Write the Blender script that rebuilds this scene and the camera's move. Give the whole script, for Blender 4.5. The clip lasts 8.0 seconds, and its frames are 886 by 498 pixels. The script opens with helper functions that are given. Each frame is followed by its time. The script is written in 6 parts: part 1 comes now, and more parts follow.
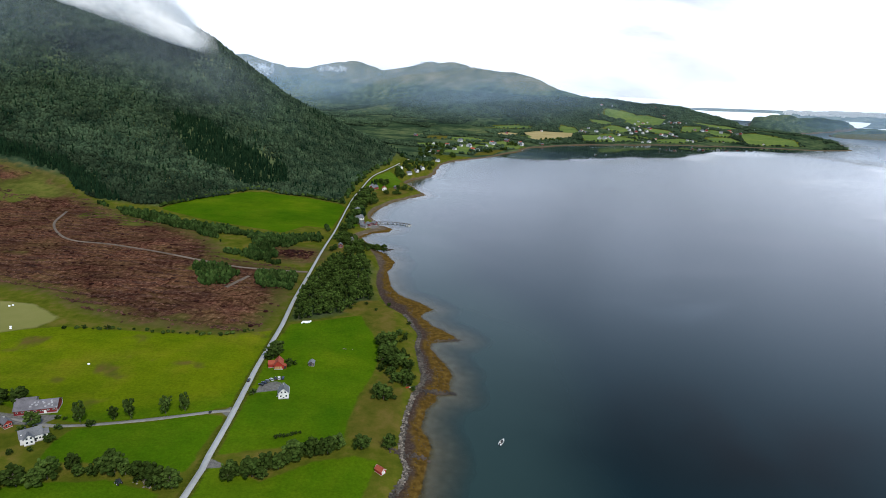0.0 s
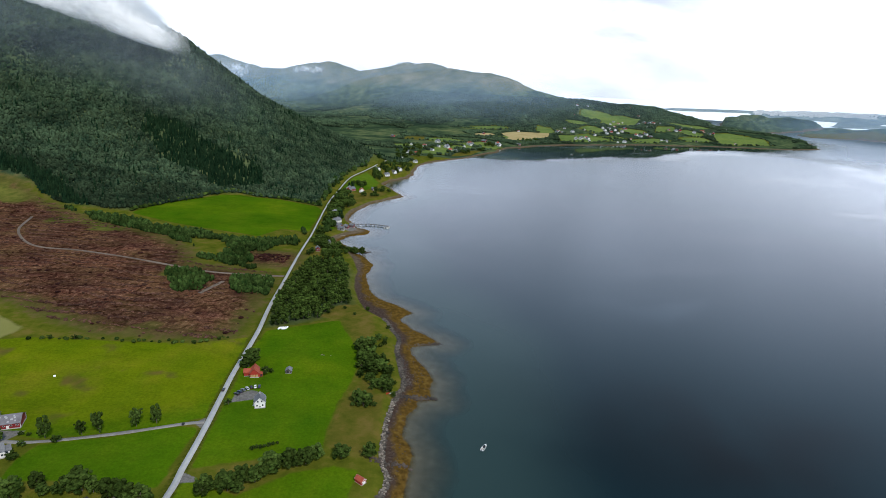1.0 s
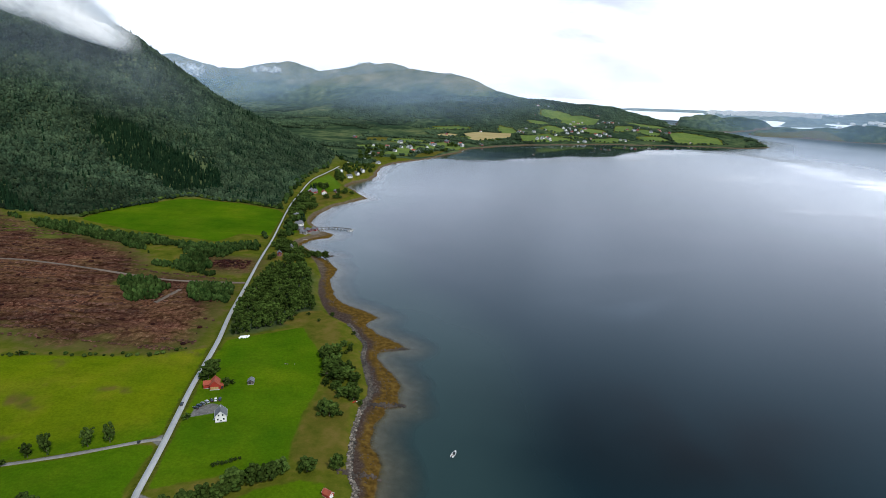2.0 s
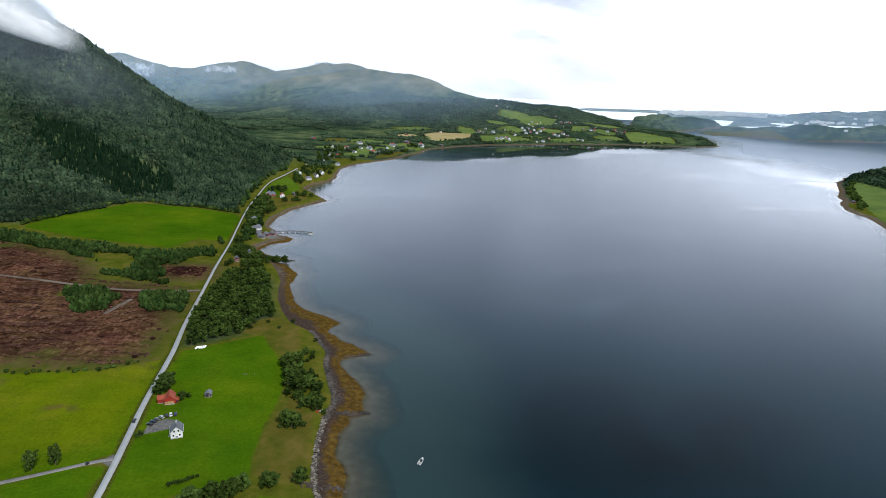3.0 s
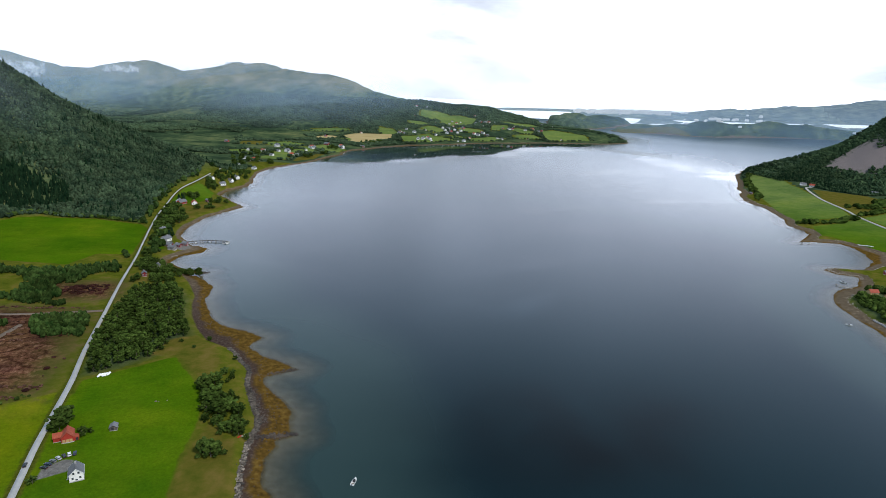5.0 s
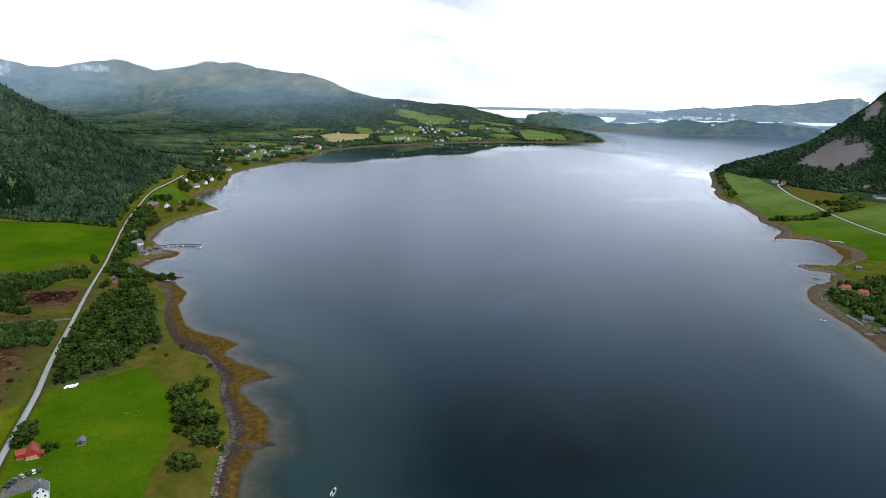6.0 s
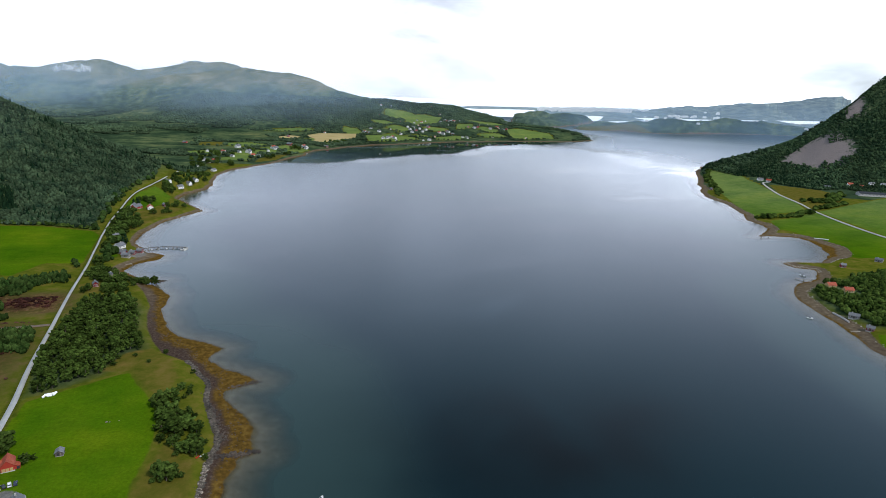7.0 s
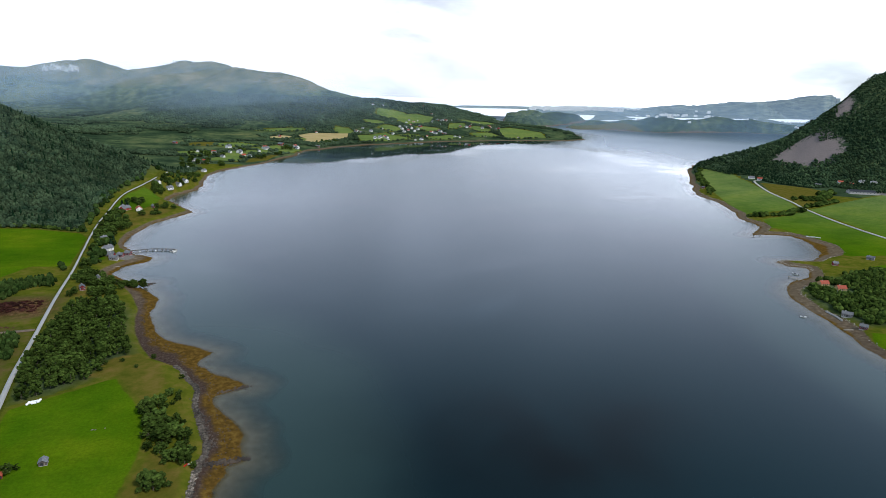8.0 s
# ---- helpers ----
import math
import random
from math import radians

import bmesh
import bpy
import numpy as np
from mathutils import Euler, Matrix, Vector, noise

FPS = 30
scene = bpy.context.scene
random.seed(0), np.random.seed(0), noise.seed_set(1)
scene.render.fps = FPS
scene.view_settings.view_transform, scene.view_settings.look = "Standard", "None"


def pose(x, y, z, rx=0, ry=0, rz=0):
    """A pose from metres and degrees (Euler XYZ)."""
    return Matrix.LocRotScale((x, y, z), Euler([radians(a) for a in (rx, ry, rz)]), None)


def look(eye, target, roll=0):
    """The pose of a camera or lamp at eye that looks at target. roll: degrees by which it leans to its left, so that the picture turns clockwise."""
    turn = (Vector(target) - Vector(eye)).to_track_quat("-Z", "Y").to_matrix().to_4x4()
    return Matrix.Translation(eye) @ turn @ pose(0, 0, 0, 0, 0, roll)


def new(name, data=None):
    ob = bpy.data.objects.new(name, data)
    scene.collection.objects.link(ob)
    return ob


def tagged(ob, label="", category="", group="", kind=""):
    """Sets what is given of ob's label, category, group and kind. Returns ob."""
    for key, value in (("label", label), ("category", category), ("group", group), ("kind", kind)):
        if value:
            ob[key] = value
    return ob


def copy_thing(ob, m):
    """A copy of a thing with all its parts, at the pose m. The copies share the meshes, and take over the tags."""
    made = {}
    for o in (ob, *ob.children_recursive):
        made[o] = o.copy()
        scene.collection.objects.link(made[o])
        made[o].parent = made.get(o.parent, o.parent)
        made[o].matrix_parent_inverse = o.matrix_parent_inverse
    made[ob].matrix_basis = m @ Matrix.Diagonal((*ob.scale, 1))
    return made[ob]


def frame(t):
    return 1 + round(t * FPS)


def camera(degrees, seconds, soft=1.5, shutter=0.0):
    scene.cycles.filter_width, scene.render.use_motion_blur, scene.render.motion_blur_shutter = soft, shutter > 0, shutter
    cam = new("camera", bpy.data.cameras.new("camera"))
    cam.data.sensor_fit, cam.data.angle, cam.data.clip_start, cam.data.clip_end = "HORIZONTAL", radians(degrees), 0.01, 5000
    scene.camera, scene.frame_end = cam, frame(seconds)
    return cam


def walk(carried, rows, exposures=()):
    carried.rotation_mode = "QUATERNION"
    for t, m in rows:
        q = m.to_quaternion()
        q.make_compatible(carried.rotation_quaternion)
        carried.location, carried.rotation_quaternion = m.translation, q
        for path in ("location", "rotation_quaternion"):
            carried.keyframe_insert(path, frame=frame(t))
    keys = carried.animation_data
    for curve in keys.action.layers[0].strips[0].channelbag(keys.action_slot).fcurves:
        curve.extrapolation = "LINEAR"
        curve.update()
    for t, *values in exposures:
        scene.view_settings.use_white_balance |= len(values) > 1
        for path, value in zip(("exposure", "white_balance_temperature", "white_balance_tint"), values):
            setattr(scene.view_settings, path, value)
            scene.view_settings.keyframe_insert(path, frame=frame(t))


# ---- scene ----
# ---------------------------------------------------------------- camera
cam = camera(75.8, 8.0, soft=0.5)
UNIT = 1.3   # metres to one unit of the plan below


def flown(x, y, z, yaw, pitch, roll):
    """A drone's pose from its place, heading, tilt and lean."""
    return pose(UNIT * x, UNIT * y, UNIT * z, 90 + pitch, 0, yaw) @ pose(0, 0, 0, 0, 0, roll)


PATH = [
    (0.0, flown(0.0, 0.0, 150.0, 0.78, -15.98, 3.11)),
    (0.5, flown(-0.1, 2.2, 150.0, 0.03, -15.89, 3.08)),
    (1.0, flown(-0.4, 4.3, 150.0, -1.46, -15.80, 3.08)),
    (1.5, flown(-0.7, 6.6, 150.2, -3.26, -15.68, 3.08)),
    (3.0, flown(-1.1, 12.8, 150.8, -9.15, -15.34, 3.08)),
    (3.5, flown(-0.9, 15.1, 150.8, -11.14, -15.22, 3.02)),
    (4.0, flown(-0.6, 17.5, 150.8, -13.19, -15.10, 2.97)),
    (4.5, flown(-0.2, 19.8, 150.9, -15.23, -15.01, 2.90)),
    (6.0, flown(1.5, 26.6, 151.3, -19.08, -14.90, 2.71)),
    (6.5, flown(2.4, 28.5, 151.4, -19.75, -14.91, 2.64)),
    (7.0, flown(3.2, 30.3, 151.5, -20.28, -14.92, 2.57)),
    (7.5, flown(4.0, 32.1, 151.5, -20.67, -14.92, 2.49)),
    (8.0, flown(4.8, 34.1, 151.5, -21.02, -14.95, 2.43)),
]
walk(cam, PATH)

# ---------------------------------------------------------------- world, sun
SUN_UP, SUN_TURN = 48.0, 150.0   # degrees above the horizon; clockwise from straight ahead


def nodes_of(tree):
    """Short ways to add and link nodes in a tree."""
    def add(kind, **values):
        n = tree.nodes.new(kind)
        for key, value in values.items():
            if key in n.inputs:
                n.inputs[key].default_value = value
            else:
                setattr(n, key, value)
        return n
    return add, tree.links.new


def build_world():
    world = bpy.data.worlds.new("overcast_sky")
    scene.world = world
    world.use_nodes = True
    tree = world.node_tree
    tree.nodes.clear()
    add, link = nodes_of(tree)
    sky = add("ShaderNodeTexSky", sky_type="NISHITA", sun_disc=False, sun_elevation=radians(SUN_UP), sun_rotation=radians(SUN_TURN), altitude=150.0)
    blue = add("ShaderNodeVectorMath", operation="SCALE")
    blue.inputs["Scale"].default_value = 0.10
    link(sky.outputs["Color"], blue.inputs[0])
    at = add("ShaderNodeTexCoord")
    part = add("ShaderNodeSeparateXYZ")
    link(at.outputs["Generated"], part.inputs[0])
    # cloud deck: bright low down, bluish grey overhead
    deck = add("ShaderNodeValToRGB")
    ramp = deck.color_ramp.elements
    ramp[0].position, ramp[0].color = 0.0, (0.98, 1.03, 1.14, 1)
    ramp[1].position, ramp[1].color = 0.9, (0.11, 0.21, 0.29, 1)
    for at_z, tone in ((0.13, (1.02, 1.11, 1.32)), (0.26, (0.95, 1.09, 1.40)), (0.35, (0.69, 0.88, 1.18)), (0.46, (0.43, 0.59, 0.80)), (0.62, (0.16, 0.29, 0.40))):
        ramp.new(at_z).color = (*tone, 1)
    link(part.outputs["Z"], deck.inputs[0])
    wide = add("ShaderNodeMapping")
    wide.inputs["Scale"].default_value = (1.0, 1.0, 3.2)
    link(at.outputs["Generated"], wide.inputs[0])
    puff = add("ShaderNodeTexNoise", Scale=3.0, Detail=6.0, Roughness=0.55, Distortion=0.3)
    link(wide.outputs[0], puff.inputs["Vector"])
    tone = add("ShaderNodeMapRange")
    tone.inputs["From Min"].default_value, tone.inputs["From Max"].default_value = 0.40, 0.60
    tone.inputs["To Min"].default_value, tone.inputs["To Max"].default_value = 0.76, 1.12
    link(puff.outputs["Fac"], tone.inputs["Value"])
    lit = add("ShaderNodeVectorMath", operation="SCALE")
    link(deck.outputs["Color"], lit.inputs[0])
    link(tone.outputs[0], lit.inputs["Scale"])
    # brighter cloud where the sky opens over the sea
    toward = add("ShaderNodeVectorMath", operation="DOT_PRODUCT")
    toward.inputs[1].default_value = (math.sin(0.76) * 0.994, math.cos(0.76) * 0.994, 0.10)
    flat = add("ShaderNodeVectorMath", operation="MULTIPLY")
    flat.inputs[1].default_value = (1.0, 1.0, 2.7)
    link(at.outputs["Generated"], flat.inputs[0])
    even = add("ShaderNodeVectorMath", operation="NORMALIZE")
    link(flat.outputs[0], even.inputs[0])
    link(even.outputs[0], toward.inputs[0])
    inland = add("ShaderNodeVectorMath", operation="DOT_PRODUCT")
    inland.inputs[1].default_value = (math.sin(-0.2), math.cos(-0.2), 0.1)
    link(at.outputs["Generated"], inland.inputs[0])
    thin = add("ShaderNodeMapRange", interpolation_type="SMOOTHSTEP")
    thin.inputs["From Min"].default_value, thin.inputs["From Max"].default_value = 0.76, 1.0
    thin.inputs["To Min"].default_value, thin.inputs["To Max"].default_value = 1.0, 1.32
    link(inland.outputs["Value"], thin.inputs["Value"])
    glow = add("ShaderNodeMapRange", interpolation_type="SMOOTHSTEP")
    glow.inputs["From Min"].default_value, glow.inputs["From Max"].default_value = 0.94, 1.0
    glow.inputs["To Min"].default_value, glow.inputs["To Max"].default_value = 1.0, 3.2
    link(toward.outputs["Value"], glow.inputs["Value"])
    opened = add("ShaderNodeVectorMath", operation="SCALE")
    link(lit.outputs[0], opened.inputs[0])
    bright = add("ShaderNodeMath", operation="MULTIPLY")
    link(glow.outputs[0], bright.inputs[0])
    link(thin.outputs[0], bright.inputs[1])
    link(bright.outputs[0], opened.inputs["Scale"])
    # thin grey streaks and a rain-blue gap low over the sea
    streak_at = add("ShaderNodeMapping")
    streak_at.inputs["Scale"].default_value = (1.0, 1.0, 2.6)
    streak_at.inputs["Rotation"].default_value = (0, 0.35, 0)
    link(at.outputs["Generated"], streak_at.inputs[0])
    streak = add("ShaderNodeTexNoise", Scale=5.0, Detail=5.0, Roughness=0.5, Distortion=0.4)
    link(streak_at.outputs[0], streak.inputs["Vector"])
    shaded = opened.outputs[0]
    for way, near, far, thin_low, thin_high, tint in (((0.262, 0.960, 0.075), 0.9800, 1.0, 0.30, 0.75, (0.40, 0.385, 0.365)),
                                                      ((0.800, 0.600, 0.012), 0.9925, 1.0, 0.05, 0.60, (0.20, 0.215, 0.21)),
                                                      ((0.490, 0.871, 0.025), 0.9900, 1.0, 0.36, 0.75, (0.34, 0.34, 0.34))):
        aim = add("ShaderNodeVectorMath", operation="DOT_PRODUCT")
        aim.inputs[1].default_value = way
        link(at.outputs["Generated"], aim.inputs[0])
        ring, gate = add("ShaderNodeMapRange", interpolation_type="SMOOTHSTEP"), add("ShaderNodeMapRange", interpolation_type="SMOOTHSTEP")
        ring.inputs["From Min"].default_value, ring.inputs["From Max"].default_value = near, far
        gate.inputs["From Min"].default_value, gate.inputs["From Max"].default_value = thin_low, thin_high
        link(aim.outputs["Value"], ring.inputs["Value"])
        link(streak.outputs["Fac"], gate.inputs["Value"])
        amount = add("ShaderNodeMath", operation="MULTIPLY")
        link(ring.outputs[0], amount.inputs[0])
        link(gate.outputs[0], amount.inputs[1])
        grey = add("ShaderNodeMix", data_type="RGBA", blend_type="MULTIPLY")
        grey.inputs["B"].default_value = (*tint, 1)
        link(amount.outputs[0], grey.inputs["Factor"])
        link(shaded, grey.inputs["A"])
        shaded = grey.outputs["Result"]
    cover = add("ShaderNodeMix", data_type="RGBA")
    cover.inputs["Factor"].default_value = 0.9
    link(blue.outputs[0], cover.inputs["A"])
    link(shaded, cover.inputs["B"])
    back = add("ShaderNodeBackground", Strength=1.0)
    link(cover.outputs["Result"], back.inputs["Color"])
    link(back.outputs[0], add("ShaderNodeOutputWorld").inputs["Surface"])


build_world()
sun = new("sun", bpy.data.lights.new("sun", "SUN"))
sun.data.energy, sun.data.angle, sun.data.color = 2.15, radians(8), (1.0, 0.96, 0.9)
turn, up = radians(SUN_TURN), radians(SUN_UP)
sun.matrix_world = look((0, 0, 400), Vector((0, 0, 400)) - 100 * Vector((math.sin(turn) * math.cos(up), math.cos(turn) * math.cos(up), math.sin(up))))
scene.view_settings.exposure = 0.5

# ---------------------------------------------------------------- plan
# Waterline of the shore with the road, of the far bay and of the headland (x ahead-right, y ahead, metres).
WATER_NEAR = [(-30, -600), (-16, 60), (-10, 140), (-8, 182), (-5, 198), (-5, 211), (-8, 223), (-9, 241), (-4, 250), (-4, 256), (4, 258), (3, 268), (4, 277),
              (-2, 291), (-8, 305), (-8, 316), (-2, 320), (8, 322), (3, 329), (-5, 336), (-15, 350), (-19, 356), (-10, 369), (-16, 375), (-24, 383),
              (-38, 393), (-44, 408), (-48, 428), (-52, 445), (-50, 461), (-49, 473), (-55, 487), (-65, 503), (-72, 507), (-57, 512)]
WATER_BAY = [(-75, 524), (-90, 545), (-82, 566), (-66, 576), (-62, 590), (-80, 602), (-93, 639), (-93, 686), (-83, 732), (-63, 762), (-40, 794), (-62, 838),
             (-76, 884), (-64, 928), (-41, 961), (-38, 1022), (-29, 1118), (-7, 1171), (41, 1250), (96, 1328), (155, 1466), (196, 1572), (280, 1664)]
WATER_HEAD = [(399, 1765), (578, 1848), (736, 1936), (951, 1998), (1207, 2040), (1317, 2060), (1440, 2150), (1494, 2272), (1640, 2500), (1710, 2700), (1640, 3000),
              (1300, 3700), (600, 5600), (-5000, 7000), (-5000, -600)]
WATER_EAST = [(330, -600), (370, 120), (396, 251), (405, 273), (416, 290), (431, 324), (447, 357), (459, 369), (487, 386), (519, 396), (542, 417), (528, 428),
              (529, 445), (541, 451), (581, 438), (621, 456), (648, 489), (661, 514), (666, 533), (633, 546), (607, 545), (638, 564), (672, 584), (686, 606),
              (690, 632), (724, 667), (772, 755), (782, 797), (826, 865), (892, 951), (1003, 1071), (1110, 1180), (1200, 1250), (1340, 1280), (1700, 1300),
              (4000, 1200), (4000, -600)]
NECK = [(1980, 3140), (1920, 2930), (2200, 2970), (2270, 2810), (2480, 2800), (2790, 2900), (3140, 2990), (3370, 2970), (3600, 2940), (3870, 2900), (5600, 3300), (9660, 6740), (8850, 6720), (7130, 6040), (5480, 5300), (4200, 4790), (3780, 4700), (3020, 4080), (2670, 3850), (2340, 3570)]
ISLE = [(1560, 3160), (1700, 3150), (1930, 3230), (2330, 3640), (2800, 4150), (3170, 4710), (3170, 5040), (2800, 5060), (2150, 4370)]
ISLET = [(3320, 4840), (3310, 4680), (3680, 4910), (4320, 5420), (4670, 5880), (4160, 5670), (3710, 5340)]
FAR_COAST = [(5240, 9700), (3860, 7010), (4120, 6570), (4430, 6680), (4590, 6530), (5210, 6590), (5800, 6600), (7560, 7310), (10200, 8640), (13620, 10050), (15700, 10700), (14800, 11950), (13360, 13550), (12000, 15000), (10330, 14600), (9350, 14880), (7580, 13720)]
SKERRIES = [(3530, 9330), (3580, 8500), (4420, 9200), (5240, 9700), (7580, 13720), (6140, 12770), (4610, 11360)]
BANK = [(-40, -600), (-26, 60), (-20, 140), (-17, 178), (-13, 193), (-16, 204), (-17, 220), (-16, 241), (-14, 255), (-11, 268), (-14, 287), (-17, 306), (-17, 323),
        (-22, 335), (-25, 345), (-29, 353), (-42, 367), (-49, 385), (-55, 408), (-58, 433), (-58, 449), (-66, 481), (-76, 508), (-85, 520), (-100, 548),
        (-90, 575), (-95, 610), (-900, 700), (-900, -600)]

# Crests: x, y, height, reach of the slope.
LEFT_CREST = [(-1500, 880, 330, 420), (-980, 930, 290, 420), (-740, 975, 258, 420), (-572, 1000, 250, 420), (-490, 1012, 236, 400), (-421, 998, 202, 350),
              (-385, 993, 172, 320), (-347, 991, 134, 300), (-304, 1005, 114, 270), (-256, 1008, 92, 230), (-205, 999, 70, 190), (-154, 988, 53, 140), (-105, 965, 36, 80)]
FAR_CREST = [(-3600, 4700, 330, 1500), (-2228, 4718, 268, 1500), (-1732, 4710, 300, 1500), (-1369, 4620, 226, 1400), (-816, 4547, 275, 1500), (-639, 4575, 237, 1500),
             (-373, 4605, 260, 1500), (-152, 4300, 303, 1500), (19, 3420, 250, 1000), (125, 3017, 222, 800), (249, 2859, 205, 700), (361, 2696, 182, 600), (479, 2626, 146, 540), (629, 2594, 112, 500), (807, 2649, 98, 480)]
HEAD_CREST = [(640, 2650, 116, 500), (812, 2661, 108, 520), (929, 2675, 114, 540), (1023, 2694, 111, 540), (1080, 2704, 104, 520), (1131, 2693, 88, 480), (1201, 2618, 74, 430), (1278, 2525, 60, 360), (1372, 2418, 41, 240), (1431, 2313, 22, 150)]
EAST_CREST = [(2000, 700, 330, 420), (1500, 850, 285, 360), (1374, 945, 232, 300), (1302, 955, 170, 230), (1271, 965, 132, 200), (1235, 990, 98, 190), (1190, 1020, 76, 160),
              (1160, 1070, 50, 120), (1110, 1130, 22, 70)]
FAR_HILLS = [(8019, 9627, 62, 900), (8376, 9317, 101, 1100), (8594, 9116, 200, 1300), (8758, 8958, 242, 1500), (8881, 8835, 223, 1500), (9013, 8700, 278, 1600), (9399, 8280, 306, 1800), (9935, 7626, 364, 1900), (10411, 6960, 413, 1900)]
OUTER_HILLS = [(13067, 10914, 359, 2200), (13395, 10508, 501, 2600), (13767, 10014, 614, 2800), (13940, 9771, 637, 2800), (14263, 9292, 616, 2800)]
ISLE_CREST = [(1560, 3330, 8, 200), (1668, 3439, 30, 300), (1848, 3571, 56, 420), (2043, 3692, 78, 520), (2273, 3846, 76, 520), (2522, 4044, 60, 460), (2791, 4386, 26, 300)]
ISLET_CREST = [(3380, 4850, 22, 200), (3500, 4900, 44, 260), (3700, 5050, 44, 260), (4150, 5480, 34, 240)]
NECK_CREST = [(2194, 3117, 19, 260), (2345, 3128, 45, 330), (2485, 3144, 62, 380), (2624, 3157, 70, 400), (2770, 3161, 64, 380), (2903, 3174, 50, 340), (3274, 3350, 60, 400), (3541, 3400, 58, 420), (3908, 3500, 58, 440), (4600, 4000, 40, 500)]

ROAD = [(-93, -400), (-91, 60), (-89.3, 169), (-90.3, 190), (-91.8, 213), (-94.3, 241), (-96.1, 261), (-97.5, 285), (-99.6, 318), (-104, 358), (-108, 412), (-113, 479), (-117, 550),
        (-122, 616), (-126, 665), (-130, 742), (-128, 821), (-121, 872), (-105, 914), (-90, 945), (-80, 975)]
DRIVE = [(-94, 222.3), (-97.5, 221.3), (-103, 219.2), (-114, 214.4), (-128, 208.8), (-141, 204.2), (-153, 200.9), (-162, 200.2), (-178, 203)]
TRACK = [(-395, 560), (-369, 504), (-324, 457), (-281, 448), (-226, 434), (-195, 425), (-165, 417), (-138, 417), (-110, 419)]
TRACK_SPUR = [(-156, 372), (-149, 398)]
EAST_ROAD = [(1060, 925), (1035, 917), (937, 799), (880, 706), (841, 651), (793, 567), (759, 485), (730, 400), (700, 300)]

FIELDS = {
    "house_field": [(-95, 319), (-75, 331), (-55, 341), (-47, 322), (-38, 300), (-36, 280), (-37, 264), (-40, 244), (-41, 222), (-40, 208), (-87, 192), (-89.5, 213), (-91.6, 244), (-96, 290)],
    "lower_field": [(-88, 186), (-66, 178), (-50, 192), (-34, 198), (-24, 196), (-26, 180), (-40, 120), (-87, 100)],
    "west_field": [(-300, 262), (-241, 278), (-215, 290), (-170, 292), (-129, 296), (-102, 308), (-99.4, 285), (-97.2, 250), (-95.6, 226), (-103, 221), (-114, 216), (-128, 210.5), (-141, 206), (-153, 203), (-165, 206), (-200, 214), (-300, 220)],
    "drive_field": [(-94.5, 214), (-96, 217.5), (-103, 217.5), (-114, 213), (-128, 207), (-141, 202.6), (-150, 199.5), (-152, 190), (-150, 178), (-120, 182), (-95, 180)],
    "yard_field": [(-150, 166), (-120, 172), (-98, 168), (-94, 100), (-200, 90)],
    "upper_field": [(-312, 589), (-295, 654), (-257, 700), (-239, 708), (-187, 703), (-137, 680), (-127, 659), (-122, 561), (-150, 563), (-164, 531), (-208, 546), (-242, 559)],
    "point_field": [(-128, 800), (-119, 868), (-104, 905), (-82, 880), (-84, 840), (-96, 800)],
    "east_shore_field": [(1074, 1107), (1088, 1080), (1061, 995), (1034, 938), (937, 802), (880, 712), (832, 655), (716, 650), (784, 756), (850, 850), (900, 920), (1000, 1040)],
    "east_mid_field": [(708, 612), (760, 620), (836, 644), (789, 567), (755, 485), (725, 400), (666, 425), (625, 434), (664, 480), (680, 530), (672, 566)],
    "east_far_field": [(843, 645), (944, 672), (1124, 715), (1300, 700), (900, 400), (763, 485)],
    "east_low_field": [(600, 395), (680, 400), (640, 330), (560, 360)],
    "bay_field": [(433, 2036), (562, 2123), (618, 1983), (513, 1875), (410, 1850)],
    "slope_field": [(708, 2468), (811, 2525), (878, 2485), (816, 2378), (690, 2278), (664, 2330)],
    "hill_field": [(388, 2205), (434, 2173), (441, 2104), (390, 2045), (375, 2133)],
    "tip_field": [(1101, 2289), (1194, 2327), (1285, 2238), (1253, 2133), (1101, 2078), (1030, 2060)],
    "mid_field": [(890, 2337), (962, 2334), (940, 2268), (859, 2241)],
    "low_field": [(690, 2042), (818, 2143), (873, 2104), (765, 1985), (680, 1965)],
    "village_field": [(-1, 1430), (44, 1492), (51, 1404), (10, 1314), (-5, 1328)],
    "long_field": [(85, 1583), (138, 1672), (163, 1623), (127, 1542), (84, 1504)],
    "shore_field": [(125, 1514), (169, 1569), (166, 1515), (125, 1454)],
    "hamlet_lawn": [(-115, 570), (-113, 584), (-101, 590), (-98, 578)],
    "cottage_lawn": [(408, 262), (424, 276), (460, 250), (420, 200), (390, 200)],
}
